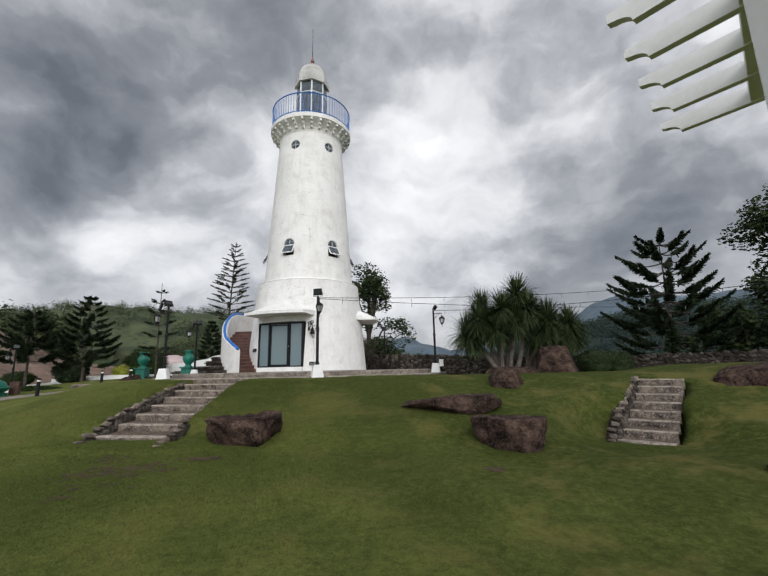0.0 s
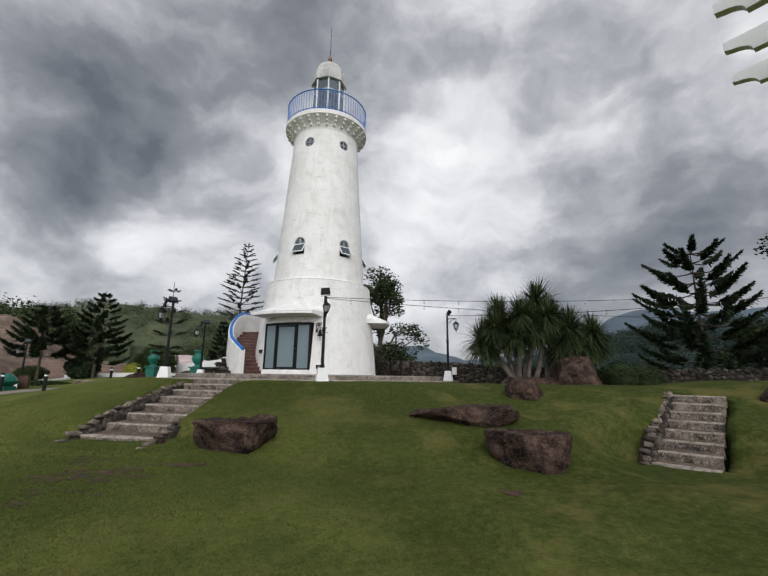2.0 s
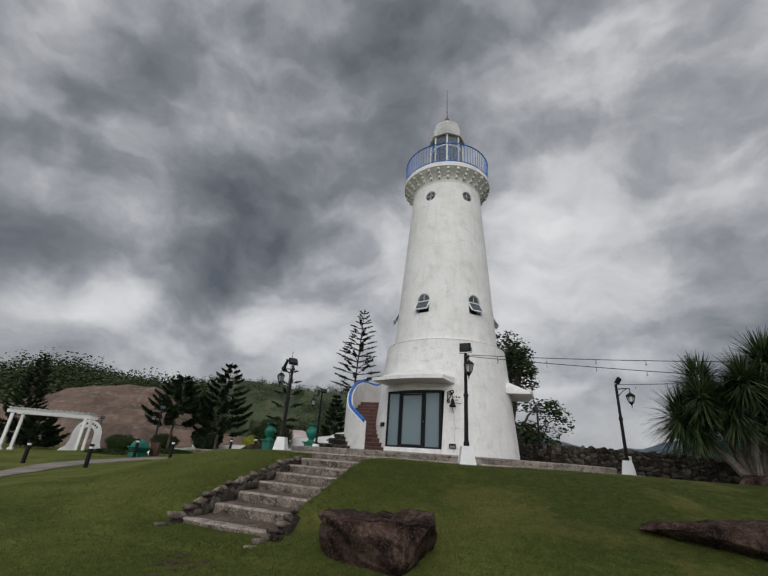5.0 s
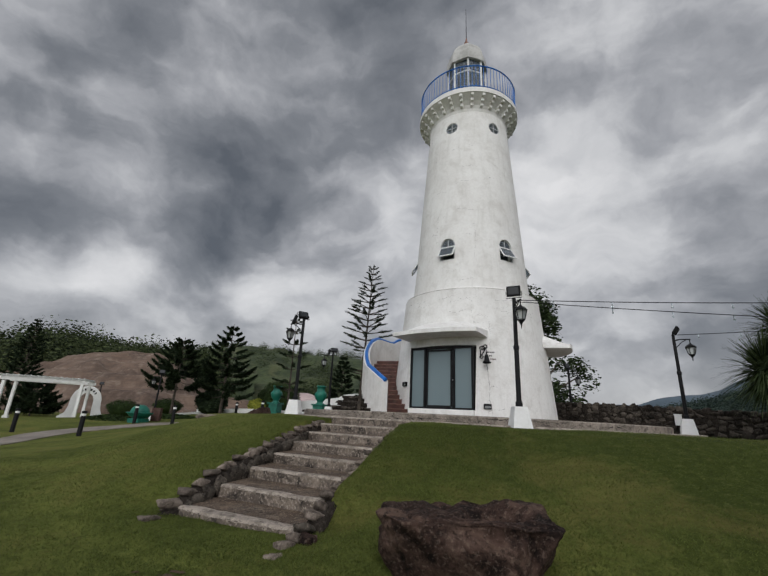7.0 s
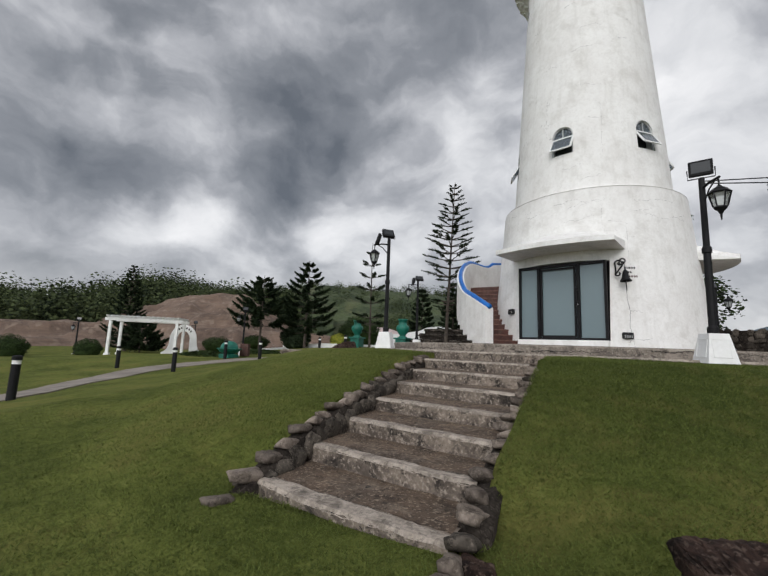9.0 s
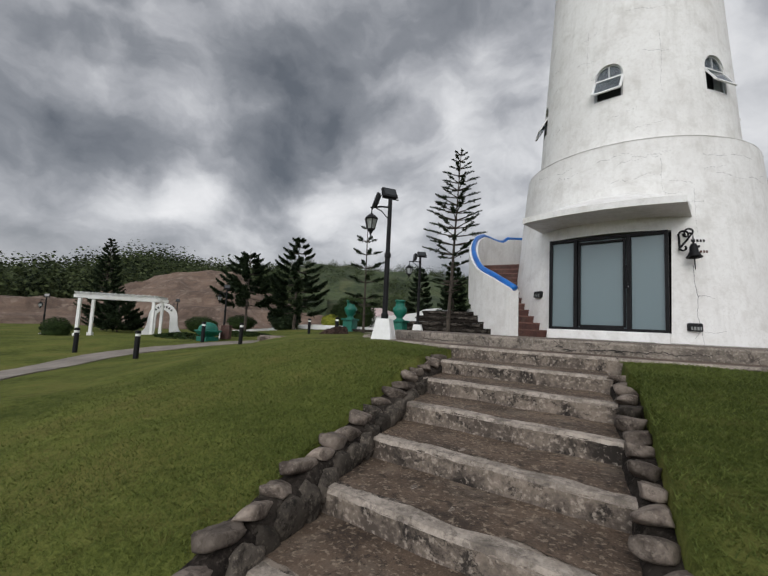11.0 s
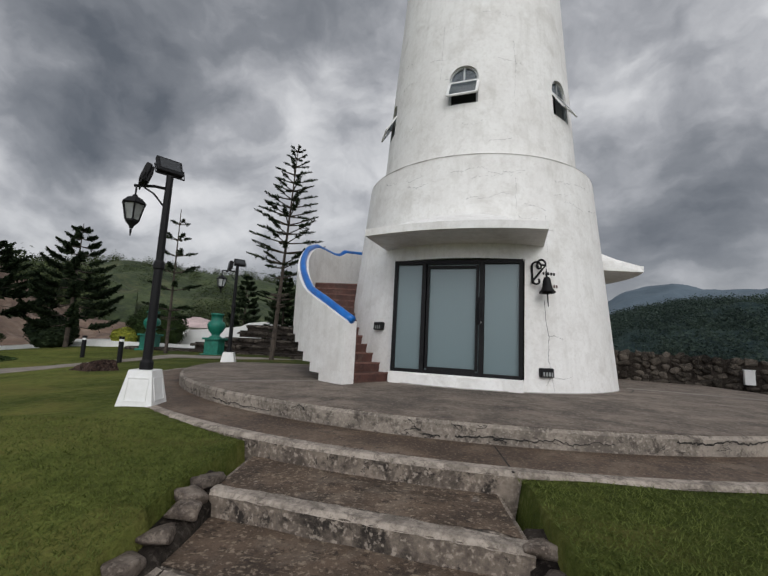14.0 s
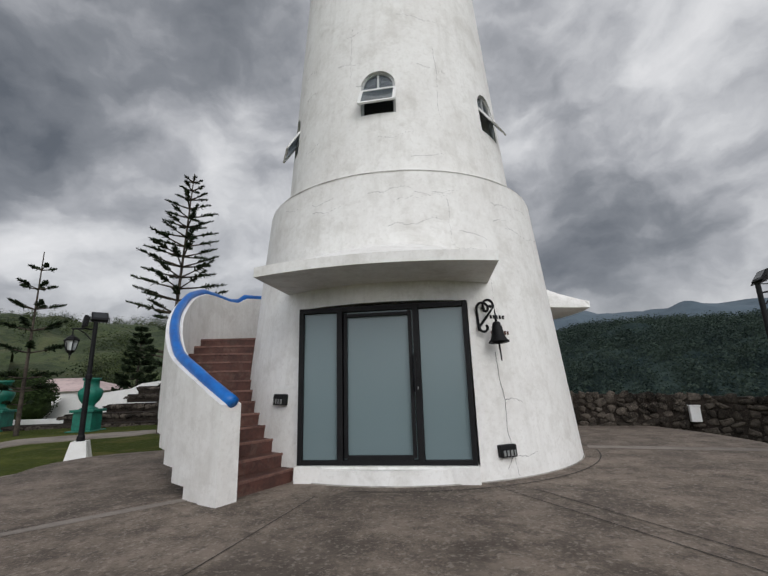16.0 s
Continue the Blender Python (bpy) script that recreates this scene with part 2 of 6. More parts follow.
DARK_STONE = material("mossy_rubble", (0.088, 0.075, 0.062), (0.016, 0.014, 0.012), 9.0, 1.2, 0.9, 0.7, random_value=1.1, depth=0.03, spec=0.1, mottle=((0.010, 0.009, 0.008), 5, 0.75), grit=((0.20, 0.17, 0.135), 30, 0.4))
FAR_STONE = material("dark_rubble", (0.070, 0.060, 0.050), (0.014, 0.012, 0.010), 9.0, 1.2, 0.9, 0.7, island=1.1, depth=0.03, spec=0.1, mottle=((0.010, 0.009, 0.008), 5, 0.75))
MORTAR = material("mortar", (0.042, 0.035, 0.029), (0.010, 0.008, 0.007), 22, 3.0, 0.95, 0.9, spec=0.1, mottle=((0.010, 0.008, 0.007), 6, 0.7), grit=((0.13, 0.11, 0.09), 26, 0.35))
GRASS = material("lawn_turf", (0.140, 0.158, 0.038), (0.070, 0.088, 0.019), 60.0, 0.55, 0.95, 1.0, stain=(0.165, 0.140, 0.046), stain_scale=0.55, stain_amount=0.5, depth=0.035, spec=0.08, lush=(0.046, 0.061, 0.012))
BLACK = material("black_metal", (0.010, 0.010, 0.011), (0.006, 0.006, 0.007), 30, 3, 0.55, 0.08, spec=0.2)
BLUE = material("blue_gloss_paint", (0.006, 0.145, 0.50), (0.004, 0.09, 0.36), 8, 2, 0.35, 0.05)
STAIR_RED = material("oxide_red_steps", (0.10, 0.042, 0.032), (0.055, 0.025, 0.02), 20, 2.5, 0.7, 0.2, stain=(0.2, 0.15, 0.12), stain_scale=4, stain_amount=0.25)
# paler red: light on the step edges is put into the colour
STAIR_EDGE = material("worn_red_edge", (0.20, 0.105, 0.082), (0.10, 0.05, 0.04), 20, 3, 0.7, 0.2)
GREEN = material("green_gloss_paint", (0.012, 0.165, 0.115), (0.008, 0.10, 0.072), 7, 2, 0.45, 0.1)
BARK = material("bark", (0.085, 0.068, 0.054), (0.028, 0.022, 0.018), 14, 3, 0.9, 0.6, depth=0.03)
PALE_BARK = material("pale_bark", (0.145, 0.122, 0.100), (0.06, 0.05, 0.041), 14, 3, 0.9, 0.6, depth=0.03)
PINK_ROOF = material("pale_pink_roof", (0.55, 0.43, 0.41), (0.38, 0.29, 0.28), 3, 0.8, 0.7, 0.2)
ZINC = material("zinc_dome", (0.52, 0.515, 0.49), (0.38, 0.375, 0.35), 6, 1.5, 0.55, 0.05)
COPPER = material("copper_finial", (0.32, 0.13, 0.075), (0.18, 0.08, 0.05), 12, 4, 0.5, 0.1)
PATHWAY = material("footpath", (0.27, 0.235, 0.205), (0.17, 0.147, 0.127), 20, 0.9, 0.9, 0.2, stain=(0.13, 0.11, 0.092), stain_scale=1.2, stain_amount=0.5)
EARTH = material("bare_earth", (0.185, 0.127, 0.094), (0.085, 0.058, 0.044), 0.9, 0.12, 0.95, 1.0, depth=0.8, stain=(0.25, 0.185, 0.142), stain_scale=0.3, stain_amount=0.6, strata=(0.095, 0.066, 0.05), grit=((0.30, 0.235, 0.185), 0.7, 0.5))
WOODS = material("wooded_slope", (0.066, 0.088, 0.036), (0.022, 0.034, 0.016), 0.45, 0.05, 0.95, 1.0, depth=2.0, stain=(0.115, 0.115, 0.052), stain_scale=0.03, stain_amount=0.6, mottle=((0.018, 0.030, 0.014), 0.25, 0.7))
# blue of distance haze is put into these two slope colours
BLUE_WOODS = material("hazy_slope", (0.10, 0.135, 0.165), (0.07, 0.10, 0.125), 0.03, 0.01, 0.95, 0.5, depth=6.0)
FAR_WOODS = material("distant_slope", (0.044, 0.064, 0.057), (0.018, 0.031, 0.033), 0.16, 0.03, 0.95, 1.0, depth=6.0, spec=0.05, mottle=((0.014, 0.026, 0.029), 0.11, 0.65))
NEEDLE = leaf_material("pine_needles", (0.042, 0.062, 0.030), (0.010, 0.018, 0.010))
YUCCA = leaf_material("sword_leaves", (0.10, 0.135, 0.055), (0.012, 0.022, 0.010))
LEAF = leaf_material("tree_leaves", (0.055, 0.082, 0.03), (0.011, 0.019, 0.009))
WOOD_LEAF = leaf_material("woodland_leaves", (0.088, 0.112, 0.046), (0.012, 0.020, 0.010), 0.09)
# forest across the valley, haze mixed into its green
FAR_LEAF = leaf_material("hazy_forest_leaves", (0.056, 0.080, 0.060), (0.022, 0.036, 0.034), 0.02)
CLIPPED = leaf_material("clipped_leaves", (0.05, 0.08, 0.024), (0.012, 0.022, 0.008), 3.0)
YELLOW = leaf_material("yellow_fronds", (0.42, 0.42, 0.06), (0.16, 0.2, 0.04), 3.0)
BLADE = leaf_material("grass_blades", (0.14, 0.168, 0.042), (0.055, 0.076, 0.018), 0.6)


def glass(name, tint, rough, alpha=0.0, metallic=0.0):
    m = bpy.data.materials.new(name)
    m.use_nodes = True
    k = Nodes(m.node_tree)
    out = k.add("ShaderNodeOutputMaterial")
    b = k.add("ShaderNodeBsdfPrincipled", values={"Base Color": (*tint, 1), "Roughness": rough, "Transmission Weight": alpha, "IOR": 1.5, "Metallic": metallic})
    k.link(b.outputs[0], out.inputs[0])
    return m


FROSTED = glass("frosted_blue_glass", (0.155, 0.21, 0.225), 0.22)
CLEAR = glass("clear_glass", (0.8, 0.88, 0.9), 0.05, 0.9)
TINTED = glass("tinted_glass", (0.25, 0.30, 0.34), 0.06, 0.75)


# ---- building helpers ----
def part(name, bm, mat, parent=None, label="", smooth=False):
    me = bpy.data.meshes.new(name)
    bm.normal_update()
    if smooth:
        for f in bm.faces:
            f.smooth = True
    bm.to_mesh(me)
    bm.free()
    me.materials.append(mat)
    ob = new(name, me)
    ob.parent = parent
    if label:
        tagged(ob, label)
    return ob


def pieces(name, verts, faces, mat, parent=None, label=""):
    me = bpy.data.meshes.new(name)
    me.from_pydata(verts, [], faces)
    me.materials.append(mat)
    ob = new(name, me)
    ob.parent = parent
    if label:
        tagged(ob, label)
    return ob


def thing(name, label, category, m=None, group="", kind=""):
    ob = new(name)
    ob.empty_display_size = 0.2
    if m is not None:
        ob.matrix_world = m
    return tagged(ob, label, category, group, kind)


def box(bm, cx, cy, cz, sx, sy, sz, m=None, bevel=0.0):
    vs = bmesh.ops.create_cube(bm, size=1)["verts"]
    t = Matrix.Translation((cx, cy, cz)) @ Matrix.Diagonal((sx, sy, sz, 1))
    bmesh.ops.transform(bm, matrix=(m @ t) if m is not None else t, verts=vs)
    if bevel:
        es = {e for v in vs for e in v.link_edges}
        bmesh.ops.bevel(bm, geom=list(es), offset=bevel, segments=2, profile=0.5, affect="EDGES")
    return bm


def tube(bm, pts, radii, seg=8, caps=True):
    """A round tube along points."""
    pts = [Vector(p) for p in pts]
    if isinstance(radii, (int, float)):
        radii = [radii] * len(pts)
    rings = []
    for i, p in enumerate(pts):
        d = (pts[min(i + 1, len(pts) - 1)] - pts[max(i - 1, 0)]).normalized()
        q = d.to_track_quat("Z", "Y")
        rings.append([bm.verts.new(p + q @ Vector((radii[i] * math.cos(2 * math.pi * j / seg), radii[i] * math.sin(2 * math.pi * j / seg), 0))) for j in range(seg)])
    for a, b in zip(rings, rings[1:]):
        for j in range(seg):
            bm.faces.new((a[j], a[(j + 1) % seg], b[(j + 1) % seg], b[j]))
    if caps:
        bm.faces.new(rings[0][::-1])
        bm.faces.new(rings[-1])
    return bm


def lathe(bm, profile, seg=32, a0=0.0, a1=2 * math.pi, closed=True):
    """Turns (radius, height) points round the z axis."""
    full = abs(a1 - a0 - 2 * math.pi) < 1e-6
    n = seg if full else seg + 1
    rings = []
    for r, z in profile:
        rings.append([bm.verts.new((r * math.cos(a0 + (a1 - a0) * j / seg), r * math.sin(a0 + (a1 - a0) * j / seg), z)) for j in range(n)])
    for a, b in zip(rings, rings[1:]):
        for j in range(seg):
            bm.faces.new((a[j], a[(j + 1) % n], b[(j + 1) % n], b[j]))
    if closed and full:
        bm.faces.new(rings[0][::-1])
        bm.faces.new(rings[-1])
    return bm


def smoothstep(a, b, x):
    t = min(1.0, max(0.0, (x - a) / (b - a)))
    return t * t * (3 - 2 * t)


def shaped(x, table):
    for (a, u), (b, v) in zip(table, table[1:]):
        if x <= b:
            return u + (v - u) * max(0.0, (x - a) / (b - a))
    return table[-1][1]


# ---- ground ----
CX, CY = -4.83, 25.65          # middle of the mound
PX, PY, PR, RR = -4.95, 24.05, 7.15, 8.05   # platform disc and the ring step round it
PZ, RZ = 1.66, 1.46
BANK = [(0, 1.42), (9.6, 1.42), (11, 1.36), (12, 1.14), (13, 0.85), (14.25, 0.52), (15, 0.33), (16.4, -0.08), (17.5, -0.18), (20.7, -0.46), (23, -0.45), (60, -0.45)]
WALL = [(-9.0, 33.0), (-3.0, 28.6), (0.0, 26.6), (2.9, 25.4), (8.0, 23.2), (14.0, 20.6), (24.0, 16.5), (36.0, 11.5)]


def disc_share(x, y):
    """How far the platform reaches in a direction from its middle, as a share of its radius."""
    return shaped(math.degrees(math.atan2(x, -y)), [(-180, 0.62), (-110, 0.62), (-101, 0.69), (-97, 0.81), (-94, 0.93), (-86, 1.0), (180, 1.0)])


def past_wall(x, y):
    """Signed distance behind the line of the boundary wall."""
    best, sign = 1e9, -1
    for (ax, ay), (bx, by) in zip(WALL, WALL[1:]):
        dx, dy = bx - ax, by - ay
        t = max(0.0, min(1.0, ((x - ax) * dx + (y - ay) * dy) / (dx * dx + dy * dy)))
        d = math.hypot(x - ax - t * dx, y - ay - t * dy)
        if d < best:
            best, sign = d, 1 if dx * (y - ay) - dy * (x - ax) > 0 else -1
    return best * sign


def ground_z(x, y):
    d = math.hypot(x - CX, y - CY)
    straight = abs(CY - y)
    w = smoothstep(-5.0, 0.5, x)
    u = d * (1 - w) + (max(straight - 0.9 * smoothstep(3, 8, x), 0.0) if y < CY else 0.0) * w
    z = shaped(u, BANK)
    if x < -10:
        side = shaped(-x - 14, [(0, 1.27), (8, 0.46), (14, 0.36), (19, 0.16), (23, -0.42), (60, -0.5)]) + 0.40 * smoothstep(-27, -36, x) + (0.07 if y > 25 else 0.085) * (y - 25) * (1 - 0.8 * smoothstep(-27, -36, x))
        side = max(-0.45, min(1.3, side))
        z = z + (max(z, side) - z) * smoothstep(-10, -12.5, x)
    # rise towards the place where the walk begins
    z += 0.75 * smoothstep(4.5, 0.0, y) * smoothstep(-9, -3, x)
    # worn hollow at the foot of the left-hand steps
    w = smoothstep(2.6, 1.3, abs(x + 6.55)) * smoothstep(11.4, 10.7, y) * smoothstep(7.4, 9.2, y)
    z += (min(z, 0.06 - (10.6 - y) * 0.06) - z) * w
    # and of the right-hand steps
    w = smoothstep(2.5, 1.0, math.hypot(x - 6.2, y - 9.85))
    z += (min(z, -0.16) - z) * w
    # bank on the far right of the right-hand steps
    z += 0.25 * smoothstep(8.5, 12.0, x) * smoothstep(7, 12, y)
    z -= 0.3 * smoothstep(0, 6, x) * smoothstep(16, 22, y)
    z += 0.05 * noise.noise(Vector((x * 0.35, y * 0.35, 0))) + 0.02 * noise.noise(Vector((x * 1.3, y * 1.3, 3)))
    b = past_wall(x, y)
    if b > 0 and x > -14:
        z -= 26 * smoothstep(0.3, 40, b)
    elif x <= -14 and y > 44:
        z -= 8 * smoothstep(44, 90, y)
    far = math.hypot(x, y - 10)
    if far > 120:
        z -= 10 * smoothstep(120, 400, far)
    return z


def garden_flight(s):
    """Left and right end of a nosing of the lower flight, s steps down from the first."""
    return (-7.90 + 0.06 * s, 15.62 - 0.83 * s), (-5.62 + 0.026 * s, 15.12 - 0.787 * s)


def lawn_flight(s):
    """The same for the flight in the far bank."""
    return (7.98 - 0.309 * s, 13.34 - 0.385 * s), (8.94 - 0.309 * s, 12.57 - 0.385 * s)


def in_stairs(x, y):
    """Whether a point of the ground lies in the cutting of a flight."""
    s = (15.37 - y) / 0.81
    if -1.6 < s < 6.0:
        (lx, ly), (rx, ry) = garden_flight(s)
        if lx - 0.12 < x < rx + 0.12:
            return True
    dx, dy = x - 8.46, y - 12.95
    s, t = (-dx * 0.625 - dy * 0.78) / 0.494, dx * 0.78 - dy * 0.625
    return -0.4 < s < 6.4 and abs(t) < 0.66


def build_ground():
    def axis(lo, hi, mid0, mid1, fine):
        vals = list(np.arange(mid0, mid1, fine))
        step, x = fine, mid1
        while x < hi:
            vals.append(x)
            step *= 1.18
            x += step
        vals.append(hi)
        step, x = fine, mid0
        low = []
        while x > lo:
            step *= 1.18
            x -= step
            low.append(max(x, lo))
        return low[::-1] + vals

    xs = axis(-2600, 2600, -14, 13, 0.12)
    ys = axis(-1500, 2600, -2, 24, 0.13)
    verts, faces = [], []
    for y in ys:
        for x in xs:
            z = ground_z(x, y)
            if in_stairs(x, y):
                z -= 0.75
            if math.hypot(x - PX, y - PY) < (RR - 0.12) * disc_share(x - PX, y - PY):
                z -= 0.6
            verts.append((x, y, z))
    n = len(xs)
    for j in range(len(ys) - 1):
        for i in range(n - 1):
            a = j * n + i
            faces.append((a, a + 1, a + n + 1, a + n))
    ob = pieces("ground", verts, faces, GRASS)
    for p in ob.data.polygons:
        p.use_smooth = True
    return tagged(ob, "sloping mown green lawn with worn yellowish patches", "lawn", kind="structure")


build_ground()


# ---- platform ----
def build_platform():
    def trim(bm):
        for v in bm.verts:
            k = disc_share(v.co.x, v.co.y)
            v.co.x *= k
            v.co.y *= k
        return bm

    bm = bmesh.new()
    lathe(bm, [(PR - 0.01, PZ - 0.5), (PR, PZ - 0.03), (PR - 0.03, PZ), (PR - 0.42, PZ + 0.003)], 128)
    ob = part("platform", trim(bm), EDGE)
    bm = bmesh.new()
    lathe(bm, [(PR - 0.06, PZ - 0.02), (PR - 0.06, PZ + 0.006), (PR - 0.5, PZ + 0.008)], 128)
    part("paving", trim(bm), CONCRETE, ob, "brown-grey stained concrete paving")
    ob.matrix_world = pose(PX, PY, 0)
    tagged(ob, "round grey concrete platform with cracked and stained edge", "platform", kind="structure")
    bm = bmesh.new()
    lathe(bm, [(PR - 0.2, RZ - 0.6), (RR - 0.01, RZ - 0.6), (RR, RZ - 0.03), (RR - 0.03, RZ), (PR - 0.2, RZ)], 128, closed=False)
    ob = part("ring_step", trim(bm), STEP)
    ob.matrix_world = pose(PX, PY, 0)
    bm = bmesh.new()
    lathe(bm, [(PR - 0.1, RZ + 0.004), (RR - 0.14, RZ + 0.004)], 128, closed=False)
    part("tread_surface", trim(bm), RING_TREAD, ob, "reddish-brown weathered tread")
    bm = bmesh.new()
    lathe(bm, [(RR + 0.003, RZ - 0.035), (RR - 0.025, RZ + 0.005), (RR - 0.13, RZ + 0.007)], 160, closed=False)
    part("nosing", trim(bm), NOSE, ob, "pale worn concrete nosing")
    tagged(ob, "worn brown-grey concrete step curving round the platform", "step", kind="structure")


build_platform()

# ---- lighthouse ----
TX, TY = -4.92, 23.7
lighthouse = thing("lighthouse", "tall white masonry lighthouse with blue gallery railing and zinc dome", "lighthouse", pose(TX, TY, 0))


def around(deg, r, z, tilt=0.0):
    """A pose on the tower's wall: x along the wall, -y outwards."""
    a = radians(deg)
    return Matrix.Translation((r * math.sin(a), -r * math.cos(a), z)) @ Matrix.Rotation(a, 4, "Z") @ Matrix.Rotation(radians(tilt), 4, "X")


def outer(z):
    return 3.40 + (2.95 - 3.40) * (z - 1.66) / 4.79 if z < 6.5 else 2.60 + (1.96 - 2.60) * (z - 6.62) / 9.2


DOOR_AT = -13.8


def carved(ob, cutters):
    """Cuts solids out of a mesh and keeps the result as a plain mesh."""
    for c in cutters:
        mod = ob.modifiers.new("cut", "BOOLEAN")
        mod.operation, mod.solver, mod.object = "DIFFERENCE", "EXACT", c
    dg = bpy.context.evaluated_depsgraph_get()
    me = bpy.data.meshes.new_from_object(ob.evaluated_get(dg))
    ob.modifiers.clear()
    old, ob.data = ob.data, me
    me.name = ob.name
    bpy.data.meshes.remove(old)
    for c in cutters:
        d = c.data
        bpy.data.objects.remove(c)
        bpy.data.meshes.remove(d)
    return ob


def arch_outline(w, h):
    """Round-headed outline, standing on z = 0."""
    pts = [(-w / 2, 0), (w / 2, 0)]
    r = w / 2
    pts += [(r * math.cos(a), h - r + r * math.sin(a)) for a in np.linspace(0, math.pi, 13)]
    return pts


def prism(bm, outline, y0, y1, m):
    a = [bm.verts.new(m @ Vector((x, y0, z))) for x, z in outline]
    b = [bm.verts.new(m @ Vector((x, y1, z))) for x, z in outline]
    bm.faces.new(a)
    bm.faces.new(b[::-1])
    n = len(a)
    for i in range(n):
        bm.faces.new((a[i], b[i], b[(i + 1) % n], a[(i + 1) % n]))
    bmesh.ops.recalc_face_normals(bm, faces=bm.faces[:])


WIN_W, WIN_H, WIN_Z = 0.68, 1.0, 7.98
WIN_AT = [-15 + 60 * i for i in range(6)]
PORT_Z, PORT_R = 14.98, 0.31


def build_tower_wall():
    bm = bmesh.new()
    prof = [(3.42, 1.5), (3.40, 1.66)]
    prof += [(outer(z), z) for z in np.linspace(2.2, 6.44, 9)]
    prof += [(2.945, 6.50), (2.93, 6.54), (2.62, 6.62)]
    prof += [(outer(z), z) for z in np.linspace(6.7, 15.8, 16)]
    prof += [(1.99, 15.95), (2.06, 16.1), (2.2, 16.25), (2.38, 16.38), (2.47, 16.46), (2.53, 16.48), (2.53, 16.74), (2.5, 16.77), (1.0, 16.77)]
    prof += [(1.0, 16.4), (1.65, 16.0), (2.3, 6.4), (3.05, 1.7), (3.05, 1.5)]
    prof.append(prof[0])
    n = len(prof) - 1
    rings = [[bm.verts.new((r * math.cos(2 * math.pi * j / 180), r * math.sin(2 * math.pi * j / 180), z)) for j in range(180)] for r, z in prof[:-1]]
    for i in range(n):
        a, b = rings[i], rings[(i + 1) % n]
        for j in range(180):
            bm.faces.new((a[j], a[(j + 1) % 180], b[(j + 1) % 180], b[j]))
    bmesh.ops.recalc_face_normals(bm, faces=bm.faces[:])
    wall = part("tower_wall", bm, PAINT, lighthouse, smooth=False)
    cutters = []
    bm = bmesh.new()
    box(bm, 0, -3.2, (1.9 + 4.22) / 2 - 0.02, 2.62, 1.5, 4.22 - 1.86, Matrix.Rotation(radians(DOOR_AT), 4, "Z"))
    cutters.append(part("cut", bm, PAINT))
    for deg in WIN_AT:
        bm = bmesh.new()
        prism(bm, arch_outline(WIN_W, WIN_H), -0.6, 0.8, around(deg, outer(8.4), WIN_Z))
        cutters.append(part("cut", bm, PAINT))
        bm = bmesh.new()
        prism(bm, [(PORT_R * math.cos(a), PORT_R * math.sin(a)) for a in np.linspace(0, 2 * math.pi, 24, endpoint=False)], -0.5, 0.7, around(deg, outer(15), PORT_Z))
        cutters.append(part("cut", bm, PAINT))
    for c in cutters:
        c.matrix_world = pose(TX, TY, 0)
    bpy.context.view_layer.update()
    carved(wall, cutters)
    return wall


build_tower_wall()
# near-black colour that paints the shade of the rooms behind the glass
ROOM_SHADE = material("dark_room", (0.03, 0.03, 0.032), (0.02, 0.02, 0.02), 5, 1, 0.9, 0.0)
ALU = material("aluminium_frame", (0.50, 0.51, 0.51), (0.4, 0.41, 0.41), 20, 3, 0.5, 0.05, metal=0.3)


def frame_bar(bm, x0, z0, x1, z1, w, d, m, y=0.0):
    """A flat bar between two points of an upright plane."""
    dx, dz = x1 - x0, z1 - z0
    n = math.hypot(dx, dz)
    box(bm, 0, 0, 0, n, d, w, m @ Matrix.Translation(((x0 + x1) / 2, y, (z0 + z1) / 2)) @ Matrix.Rotation(-math.atan2(dz, dx), 4, "Y"))


